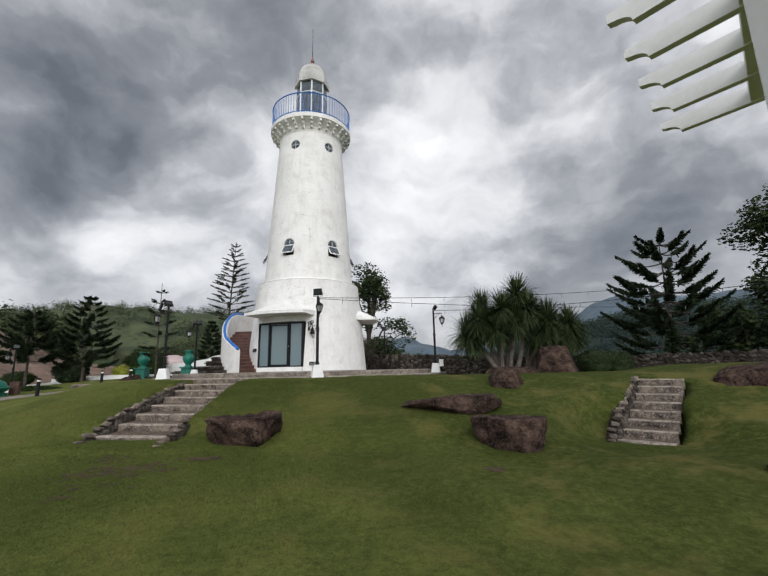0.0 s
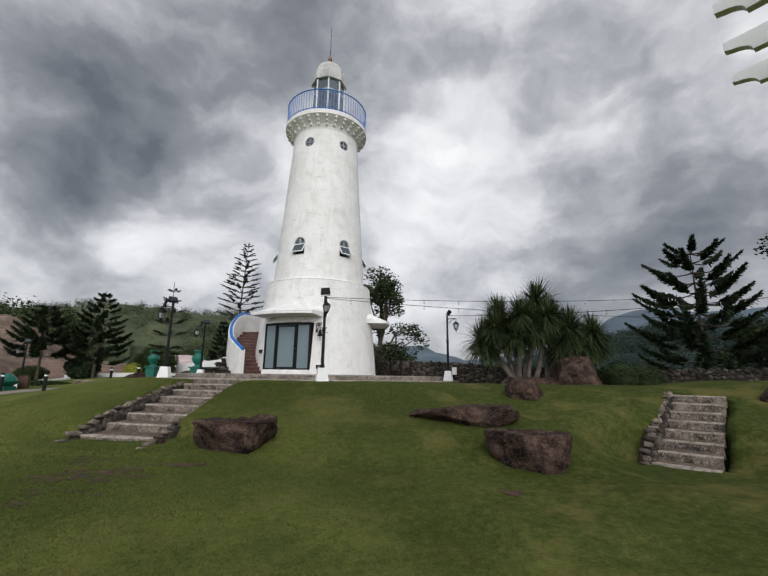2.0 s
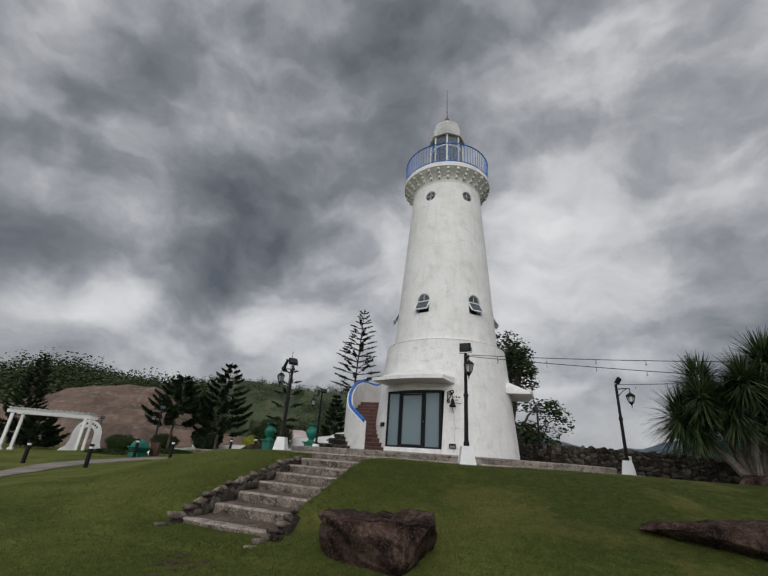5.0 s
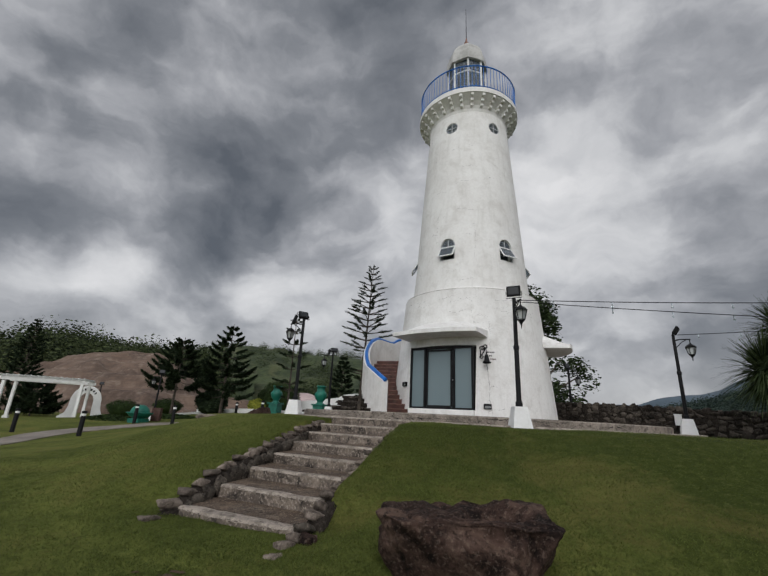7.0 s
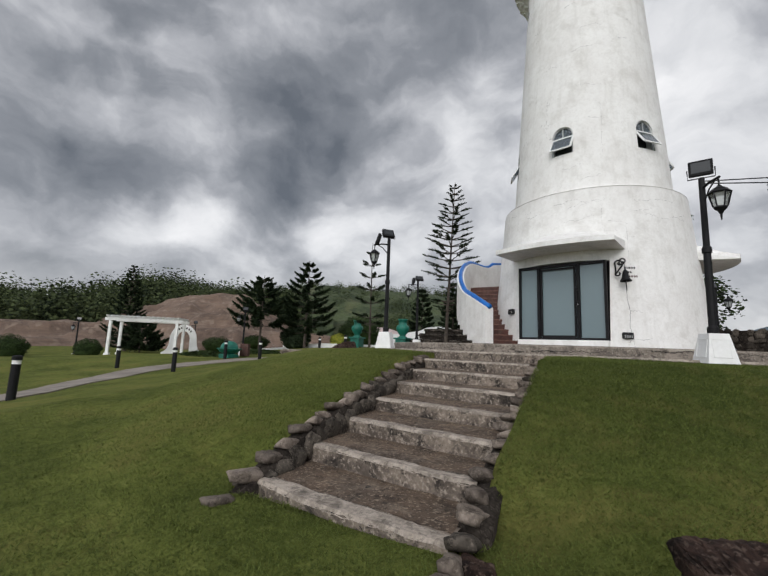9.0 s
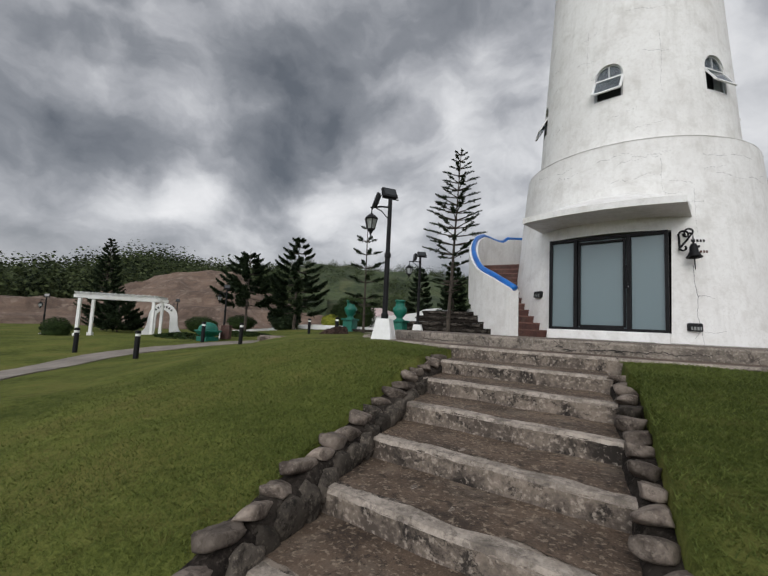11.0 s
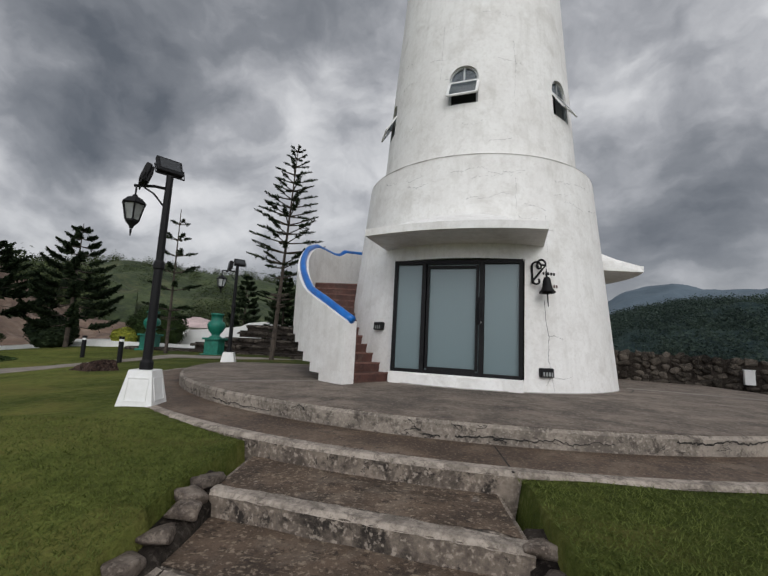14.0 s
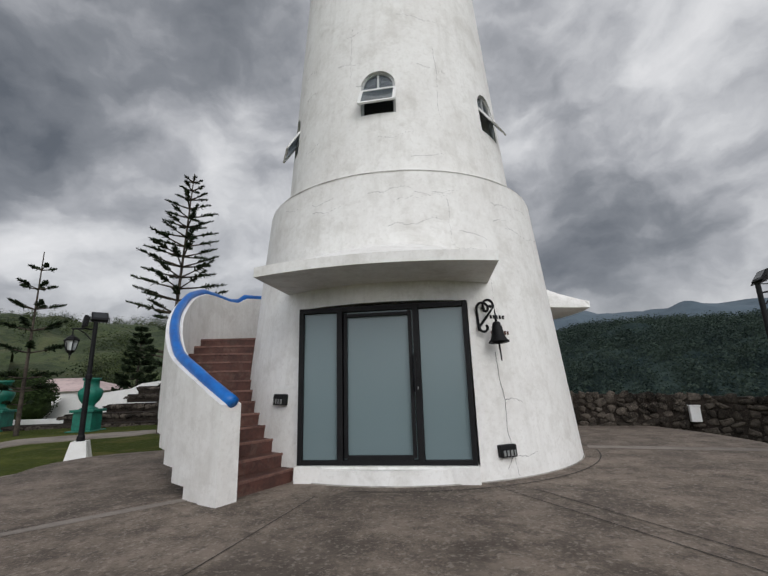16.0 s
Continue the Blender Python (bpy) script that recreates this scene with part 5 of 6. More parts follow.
def broad_tree(name, label, x, y, z, h, spread, seed, lobes=16, leaf=0.12, per=150):
    rng = random.Random(seed)
    tree = thing(name, label, "tree", pose(x, y, z))
    bm = bmesh.new()
    tube(bm, [(0, 0, 0), (0.1, 0.05, h * 0.25), (-0.05, 0, h * 0.5), (0.1, 0, h * 0.85)], [0.03 * h, 0.024 * h, 0.016 * h, 0.006 * h], 8)
    centres = []
    for i in range(lobes):
        a = rng.uniform(0, 6.28)
        f = rng.uniform(0.3, 1.0)
        r = spread * rng.uniform(0.25, 1.0) * math.sin(math.pi * min(0.93, max(0.2, f)) ** 0.9) 
        c = Vector((r * math.cos(a), r * math.sin(a), f * h))
        tube(bm, [(0, 0, max(0.2 * h, c.z - 0.28 * h)), c * 0.55 + Vector((0, 0, c.z * 0.32)), c], [0.011 * h, 0.007 * h, 0.003 * h], 5)
        for j in range(3):
            centres.append((c + rand_dir(rng) * 0.5 * (h / 8), rng.uniform(0.35, 0.75) * h / 8))
    verts, faces = [], []
    leaf_cloud(rng, centres, per, leaf, verts, faces)
    part("trunk", bm, BARK, tree)
    pieces("crown", verts, faces, LEAF, tree)
    return tree


broad_tree("tree", "leafy tree with an open uneven crown behind the lighthouse", -2.1, 34.0, -1.5, 11.5, 3.3, 21, 24, 0.13, 170)
broad_tree("tree", "large dark leafy tree behind the stone wall", 24.0, 22.5, -1.5, 13.5, 5.2, 22, 34, 0.14, 220)
broad_tree("tree", "dark leafy tree behind the stone wall", 29.0, 20.0, -2.0, 12.0, 5.4, 23, 34, 0.14, 220)
broad_tree("tree", "low dark leafy tree behind the stone wall", 20.5, 24.5, -3.0, 7.5, 4.2, 24, 26, 0.14, 240)


def sword_tree(x, y, z, heads, seed):
    """Branching trunk with a rosette of sword-shaped leaves on each end."""
    rng = random.Random(seed)
    tree = thing("sword_leaf_tree", "multi-stemmed tree with rosettes of long sword-shaped leaves", "dracaena", pose(x, y, z), "sword-leaf trees")
    bm = bmesh.new()
    for hx, hy, hz, r in heads:
        bx, by = rng.uniform(-0.35, 0.35), rng.uniform(-0.2, 0.2)
        tube(bm, [(bx, by, -0.2), (bx + hx * 0.3, by + hy * 0.3, hz * 0.3), (hx * 0.75, hy * 0.8, hz * 0.68), (hx, hy, hz)], [0.13, 0.1, 0.085, 0.07], 8)
    part("trunk", bm, PALE_BARK, tree)
    for hx, hy, hz, r in heads:
        verts, faces = [], []
        for i in range(620):
            d = rand_dir(rng)
            if d.z < -0.9:
                d.z *= -1
            ln = r * rng.uniform(0.8, 1.1)
            side = d.cross(Vector((0, 0, 1)))
            if side.length < 0.05:
                continue
            side = side.normalized() * 0.03
            o = Vector((hx, hy, hz + rng.uniform(-0.35, 0.05)))
            prev = None
            for s in (0.0, 0.35, 0.7, 1.0):
                p = o + d * ln * s + Vector((0, 0, -0.28 * ln * s * s * (1.2 - abs(d.z))))
                w = side * (1.0 if s < 0.5 else 1.15 - s)
                b = len(verts)
                verts += [tuple(p - w), tuple(p + w)]
                if prev is not None:
                    faces.append((prev, prev + 1, b + 1, b))
                prev = b
        pieces("rosette", verts, faces, YUCCA, tree)
    return tree


sword_tree(5.5, 19.4, 1.3, [(-0.9, 0.8, 3.35, 1.15), (0.7, 0.0, 3.85, 1.25), (-1.75, 0.4, 2.1, 1.2), (-0.5, -0.2, 2.3, 1.15), (-0.9, 0.3, 2.5, 1.1), (0.1, 0.6, 2.9, 1.1), (0.4, -0.4, 2.6, 1.1), (-1.35, -0.3, 2.65, 1.0), (-0.2, -0.6, 3.1, 1.1), (0.95, -0.5, 3.1, 1.1), (-1.5, 0.1, 1.8, 0.9)], 31)
sword_tree(6.9, 20.2, 1.3, [(0.2, 0, 3.1, 1.15), (1.15, 0.5, 2.9, 1.15), (2.2, 0.3, 2.1, 1.15), (0.3, -0.5, 2.0, 1.1), (1.4, -0.2, 2.0, 1.1), (0.7, -0.6, 2.6, 1.1), (1.8, -0.3, 2.5, 1.05), (-0.3, 0.3, 2.6, 1.1)], 32)


def shrub(name, label, category, x, y, z, rx, rz, seed, mat, per=900, leaf=0.045):
    rng = random.Random(seed)
    ob = thing(name, label, category, pose(x, y, z))
    bm = bmesh.new()
    for i in range(5):
        a = rng.uniform(0, 6.28)
        tube(bm, [(0, 0, -0.1), (0.3 * rx * math.cos(a), 0.3 * rx * math.sin(a), rz * 0.5), (0.7 * rx * math.cos(a), 0.7 * rx * math.sin(a), rz * 1.2)], 0.025, 5)
    part("stems", bm, BARK, ob)
    bm = bmesh.new()
    bmesh.ops.create_icosphere(bm, subdivisions=3, radius=1)
    for v in bm.verts:
        f = 0.84 * (1 + 0.1 * noise.noise(v.co * 2.5 + Vector((seed, 0, 0))))
        v.co = Vector((v.co.x * rx, v.co.y * rx, rz + v.co.z * rz)) * f
    part("inner_growth", bm, mat, ob, smooth=True)
    verts, faces = [], []
    for i in range(int(2.6 * per * rx * rz)):
        d = rand_dir(rng)
        d.z = abs(d.z) if rng.random() < 0.75 else d.z
        f = 1 + 0.1 * noise.noise(d * 2.5 + Vector((seed, 0, 0)))
        p = Vector((d.x * rx, d.y * rx, rz + d.z * rz)) * f * rng.uniform(0.86, 1.02)
        q = (d + rand_dir(rng) * 0.7).normalized().to_track_quat("Z", "Y")
        s = leaf * rng.uniform(0.45, 0.95)
        b = len(verts)
        verts += [tuple(p + q @ Vector(v)) for v in ((-s, 0, 0), (0, -s * 0.55, 0), (s, 0, 0), (0, s * 0.55, 0))]
        faces.append((b, b + 1, b + 2, b + 3))
    pieces("foliage", verts, faces, mat, ob)
    return ob


shrub("clipped_shrub", "round clipped dark green shrub on the lower lawn", "shrub", -41.0, 20.0, -0.45, 1.2, 0.9, 41, CLIPPED, 1300, 0.07)
shrub("clipped_shrub", "round clipped green shrub beside the white pergola", "shrub", -41.0, 25.0, -0.45, 1.0, 0.85, 42, CLIPPED, 1500, 0.07)
shrub("clipped_shrub", "round clipped green shrub beside the green globe", "shrub", -39.8, 36.4, 0.25, 1.5, 0.8, 43, CLIPPED, 1500, 0.07)
shrub("clipped_shrub", "round clipped green shrub near the conifers", "shrub", -33.7, 35.7, 0.85, 1.3, 0.65, 44, CLIPPED, 1500, 0.07)
shrub("large_shrub", "tall dense dark green bush behind the urns", "shrub", -25.5, 41.0, 0.9, 2.0, 1.75, 45, CLIPPED, 900, 0.09)
shrub("flowering_shrub", "leafy green shrub with pale yellow flowers at the stone wall", "shrub", 9.6, 19.6, 1.2, 0.85, 0.6, 46, LEAF, 2200, 0.06)
shrub("flowering_shrub", "leafy green shrub at the stone wall", "shrub", 10.8, 20.0, 1.1, 0.8, 0.62, 47, LEAF, 2200, 0.06)
shrub("golden_palm", "low palm-like plant with yellow-green fronds", "palm", -26.8, 39.5, 1.1, 0.9, 0.75, 48, YELLOW, 1500, 0.12)
shrub("fern_bush", "drooping dark palm bush under the conifers", "palm", -30.4, 37.5, 0.9, 1.4, 1.1, 49, NEEDLE, 900, 0.16)


# ---- garden ornaments ----
def build_urn(x, y, z, s):
    urn = thing("urn_pillar", "green painted urn on a square stepped pedestal", "urn", pose(x, y, z), "green urns")
    bm = bmesh.new()
    box(bm, 0, 0, 0.1 * s, 1.0 * s, 1.0 * s, 0.2 * s, bevel=0.02)
    box(bm, 0, 0, 0.55 * s, 0.72 * s, 0.72 * s, 0.7 * s, bevel=0.02)
    box(bm, 0, 0, 0.95 * s, 0.92 * s, 0.92 * s, 0.1 * s, bevel=0.02)
    part("pedestal", bm, GREEN, urn)
    bm = bmesh.new()
    lathe(bm, [(r * s, z * s) for r, z in ((0.32, 1.0), (0.3, 1.05), (0.2, 1.1), (0.2, 1.18), (0.34, 1.34), (0.42, 1.54), (0.44, 1.68), (0.38, 1.8), (0.28, 1.86), (0.27, 2.12), (0.33, 2.15), (0.33, 2.24), (0.25, 2.24), (0.22, 2.05))], 24)
    part("urn", bm, GREEN, urn, smooth=True)


build_urn(-23.3, 37.1, 1.1, 1.15)
build_urn(-18.0, 35.1, 1.1, 1.13)

globe = thing("globe_planter", "green painted globe on a round base", "garden globe", pose(-25.7, 25.8, 0.42) @ Matrix.Diagonal((0.74, 0.74, 0.74, 1)))
bm = bmesh.new()
box(bm, 0, 0, 0.1, 1.15, 1.15, 0.5, bevel=0.02)
part("base", bm, GREEN, globe)
bm = bmesh.new()
lathe(bm, [(0.3, 0.33), (0.55, 0.4), (0.8, 0.56), (0.93, 0.74), (1.02, 0.76), (1.03, 0.83), (0.95, 0.85), (0.7, 0.85)], 32)
part("bowl", bm, GREEN, globe, smooth=False)
bm = bmesh.new()
bmesh.ops.create_uvsphere(bm, u_segments=28, v_segments=16, radius=0.74, matrix=Matrix.Translation((0, 0, 0.84)) @ Matrix.Diagonal((1, 1, 0.86, 1)))
part("globe", bm, GREEN, globe, smooth=True)


def build_bollard(x, y):
    b = thing("bollard_light", "short black bollard light with a pale lens band", "bollard", pose(x, y, ground_z(x, y)), "bollards along the path")
    bm = bmesh.new()
    lathe(bm, [(0.1, -0.1), (0.1, 0.9)], 14)
    lathe(bm, [(0.11, 1.0), (0.11, 1.09), (0.07, 1.12)], 14)
    part("body", bm, BLACK, b)
    bm = bmesh.new()
    lathe(bm, [(0.095, 0.84), (0.095, 1.0)], 14)
    part("lens", bm, WHITE, b, "pale plastic lens band")


for x, y in ((-17.6, 12.2), (-26.5, 19.5), (-21.8, 19.4), (-25.1, 25.0), (-22.1, 24.9), (-23.4, 32.1), (-19.0, 29.0)):
    build_bollard(x, y)


def strip(name, label, pts, width, mat, lift, category="path"):
    verts, faces = [], []
    for i, (x, y) in enumerate(pts):
        ax, ay = pts[max(0, i - 1)]
        bx, by = pts[min(len(pts) - 1, i + 1)]
        n = math.hypot(bx - ax, by - ay)
        px, py = -(by - ay) / n * width / 2, (bx - ax) / n * width / 2
        for s in (-1, 1):
            verts.append((x + s * px, y + s * py, ground_z(x + s * px, y + s * py) + lift))
        for s in (-1, 1):
            verts.append((x + s * px, y + s * py, ground_z(x + s * px, y + s * py) - 0.2))
        if i:
            b = (i - 1) * 4
            faces += [(b, b + 1, b + 5, b + 4), (b + 1, b + 3, b + 7, b + 5), (b + 2, b, b + 4, b + 6)]
    return tagged(pieces(name, verts, faces, mat), label, category, kind="structure")


def spline(pts, n):
    out = []
    for i in range(len(pts) - 1):
        p0, p1, p2, p3 = (Vector((*pts[max(0, min(len(pts) - 1, i + k))], 0)) for k in (-1, 0, 1, 2))
        for t in np.linspace(0, 1, n, endpoint=False):
            q = 0.5 * (2 * p1 + (p2 - p0) * t + (2 * p0 - 5 * p1 + 4 * p2 - p3) * t * t + (3 * p1 - p0 - 3 * p2 + p3) * t ** 3)
            out.append((q.x, q.y))
    return out + [pts[-1]]


strip("path", "pale concrete footpath across the lower lawn", spline([(-14, 5), (-18.6, 11.6), (-22.9, 17.2), (-24.5, 21.5), (-22.8, 26.2), (-20.4, 29.4), (-16, 32.2), (-10, 34)], 12), 1.8, PATHWAY, 0.03)


def slatted_bin(x, y):
    b = thing("slatted_bin", "small red-brown slatted timber bin beside the green globe", "bin", pose(x, y, ground_z(x, y), 0, 0, 30))
    bm = bmesh.new()
    box(bm, 0, 0, 0.4, 0.46, 0.46, 0.78)
    part("body", bm, BARK, b)
    for k in range(4):
        for i in range(5):
            bm = bmesh.new()
            box(bm, -0.2 + 0.1 * i, -0.245, 0.42, 0.08, 0.02, 0.8, Matrix.Rotation(k * math.pi / 2, 4, "Z"), 0.004)
            part("slat", bm, STAIR_RED, b)


slatted_bin(-25.6, 27.0)
boulder("flat grey stone sunk in the grass beside the footpath", -15.4, 20.1, ground_z(-15.4, 20.1) - 0.02, 0.62, 0.3, 0.12, 20, 13, mat=STONE, fine=5)


def low_bed(x, y, rx, ry, seed, mat, label):
    """Ground-cover planting: many small leaves close to the soil."""
    rng = random.Random(seed)
    verts, faces = [], []
    for i in range(int(700 * rx * ry)):
        a, f = rng.uniform(0, 6.28), math.sqrt(rng.random())
        px, py = x + rx * f * math.cos(a), y + ry * f * math.sin(a)
        z = ground_z(px, py) + rng.uniform(0.02, 0.28) * (1.1 - f * f)
        q = (Vector((0, 0, 1)) + rand_dir(rng) * 0.9).normalized().to_track_quat("Z", "Y")
        s = rng.uniform(0.05, 0.11)
        b = len(verts)
        verts += [tuple(Vector((px, py, z)) + q @ Vector(v)) for v in ((-s, 0, 0), (0, -s * 0.5, 0), (s, 0, 0), (0, s * 0.5, 0))]
        faces.append((b, b + 1, b + 2, b + 3))
    tagged(pieces("ground_cover", verts, faces, mat), label, "planting", kind="stuff")


low_bed(-27.5, 29.8, 2.6, 1.4, 61, CLIPPED, "low bright green ground cover beside the footpath")
low_bed(-29.0, 26.6, 2.4, 1.2, 62, CLIPPED, "low green ground cover round the green globe")
low_bed(-37.0, 31.0, 1.6, 1.2, 63, NEEDLE, "dark low planting beside the white arch")


# ---- white pergolas and arch ----
def build_pergola(m, length, depth, height, rafters, post=0.2):
    p = thing("white_pergola", "white timber pergola with scalloped rafter ends", "pergola", m, "white pergolas")
    for x in (-length / 2 + 0.4, length / 2 - 0.4):
        for y in (-depth / 2 + 0.5, depth / 2 - 0.5):
            bm = bmesh.new()
            box(bm, x, y, height / 2 - 0.1, post, post, height - 0.1, bevel=0.015)
            box(bm, x, y, 0.12, post + 0.14, post + 0.14, 0.3, bevel=0.015)
            part("post", bm, WHITE, p)
    for y in (-depth / 2 + 0.5, depth / 2 - 0.5):
        bm = bmesh.new()
        box(bm, 0, y, height, length, 0.12, 0.24, bevel=0.01)
        part("beam", bm, WHITE, p)
    for i in range(rafters):
        x = -length / 2 + 0.25 + (length - 0.5) * i / (rafters - 1)
        bm = bmesh.new()
        rafter(bm, Matrix.Translation((x, 0, height + 0.12)), depth)
        part("rafter", bm, WHITE, p)
    return p


def rafter(bm, m, depth, w=0.07, h=0.17):
    """A board on edge whose ends are cut to a hollow curve."""
    out = [(-depth / 2, h), (depth / 2, h), (depth / 2, h * 0.55)]
    out += [(depth / 2 - 0.02 - 0.17 * math.sin(a), h * 0.55 * math.cos(a) * 0.9) for a in np.linspace(0.15, math.pi / 2, 6)]
    out += [(depth / 2 - 0.22, 0.0), (-depth / 2 + 0.22, 0.0)]
    out += [(-depth / 2 + 0.02 + 0.17 * math.sin(a), h * 0.55 * math.cos(a) * 0.9) for a in np.linspace(math.pi / 2, 0.15, 6)]
    out += [(-depth / 2, h * 0.55)]
    prism(bm, out, -w / 2, w / 2, m @ Matrix.Rotation(math.pi / 2, 4, "Z"))


build_pergola(pose(-37.2, 27.4, ground_z(-37.2, 27.4) - 0.05, 0, 0, 40), 5.6, 3.0, 2.9, 15)

# the pergola at the start of the walk: five rafters on a cross beam
near = thing("white_pergola", "white timber pergola with scalloped rafter ends", "pergola", pose(0, 0, 0), "white pergolas")
END0, ENDV, RDIR = Vector((2.39, 2.84, 4.46)), Vector((0.371, 0.42, 0.0)), Vector((0.653, -0.757, 0)).normalized()
for i in range(0, 5):
    bm = bmesh.new()
    c = END0 + ENDV * i + RDIR * 1.9
    rafter(bm, Matrix.Translation(c) @ Matrix.Rotation(math.atan2(RDIR.y, RDIR.x) - math.pi / 2, 4, "Z"), 3.8, 0.075, 0.19)
    part("rafter", bm, WHITE, near)
for k in (0.9, 2.9):
    bm = bmesh.new()
    a, b = END0 + RDIR * k + ENDV * -2.4, END0 + RDIR * k + ENDV * 4.08
    c = (a + b) / 2
    box(bm, 0, 0, 0, (b - a).length, 0.14, 0.15, Matrix.Translation((c.x, c.y, 4.55)) @ Matrix.Rotation(math.atan2(ENDV.y, ENDV.x), 4, "Z"), 0.01)
    part("beam", bm, WHITE, near)
    for f in (0.02,):
        q = a.lerp(b, f)
        bm = bmesh.new()
        box(bm, q.x, q.y, 2.1, 0.2, 0.2, 4.2, bevel=0.015)
        part("post", bm, WHITE, near)


part("post", box(bmesh.new(), 5.85, 4.8, 1.1, 0.2, 0.2, 2.8, bevel=0.015), WHITE, near)
lantern = thing("porch_lantern", "white framed glass lantern on a bracket of the pergola", "lantern", pose(5.85, 4.8, 2.5))
bm = bmesh.new()
lathe(bm, [(0.05, 0.0), (0.1, 0.04), (0.13, 0.1)], 6)
lathe(bm, [(0.25, 0.5), (0.26, 0.53), (0.15, 0.65), (0.06, 0.72), (0.03, 0.8)], 6)
for i in range(6):
    a = math.pi / 3 * i
    tube(bm, [(0.13 * math.cos(a), 0.13 * math.sin(a), 0.1), (0.24 * math.cos(a), 0.24 * math.sin(a), 0.51)], 0.016, 4)
tube(bm, [(0, 0, 0.78), (0.2, -0.2, 0.86), (0.35, -0.4, 0.8)], 0.02, 6)
part("cage", bm, WHITE, lantern)
bm = bmesh.new()
lathe(bm, [(0.12, 0.1), (0.225, 0.5)], 6)
part("glass", bm, LAMP_GLASS, lantern)


def build_arch(m):
    a = thing("white_arch", "white curved garden arch with flaring feet", "garden arch", m)
    bm = bmesh.new()
    n = 40
    rows = []
    for i in range(n + 1):
        f = i / n
        t = math.pi * f
        ox, oz = -1.15 * math.cos(t), 1.35 + 1.15 * math.sin(t)
        ix, iz = -0.55 * math.cos(t), 1.35 + 0.62 * math.sin(t)
        rows.append(((ox, oz), (ix, iz)))
    left = [((-1.9 - 0.0, 0.0), (-0.6, 0.0)), ((-1.75, 0.25), (-0.58, 0.3)), ((-1.35, 0.5), (-0.56, 0.6)), ((-1.2, 0.9), (-0.55, 0.95))]
    right = [((-x, z), (-u, w)) for (x, z), (u, w) in left[::-1]]
    rows = left + rows + right
    vs = []
    for (ox, oz), (ix, iz) in rows:
        vs.append([bm.verts.new((ox, -0.2, oz)), bm.verts.new((ix, -0.2, iz)), bm.verts.new((ix, 0.2, iz)), bm.verts.new((ox, 0.2, oz))])
    for p, q in zip(vs, vs[1:]):
        for j in range(4):
            bm.faces.new((p[j], q[j], q[(j + 1) % 4], p[(j + 1) % 4]))
    bm.faces.new(vs[0])
    bm.faces.new(vs[-1][::-1])
    bmesh.ops.recalc_face_normals(bm, faces=bm.faces[:])
    part("arch_body", bm, WHITE, a)
    bm = bmesh.new()
    for i in range(7):
        t = math.pi * (0.25 + 0.5 * i / 6)
        box(bm, 0, 0, 0, 0.12, 0.02, 0.16, Matrix.Translation((-0.86 * math.cos(t), -0.205, 1.35 + 0.89 * math.sin(t))) @ Matrix.Rotation(t - math.pi / 2, 4, "Y"))
    part("lettering_bars", bm, BLACK, a, "dark worn letters round the arch")


build_arch(pose(-38.3, 31.4, ground_z(-38.3, 31.4) - 0.05, 0, 0, 50) @ Matrix.Diagonal((0.95, 0.95, 1.12, 1)))


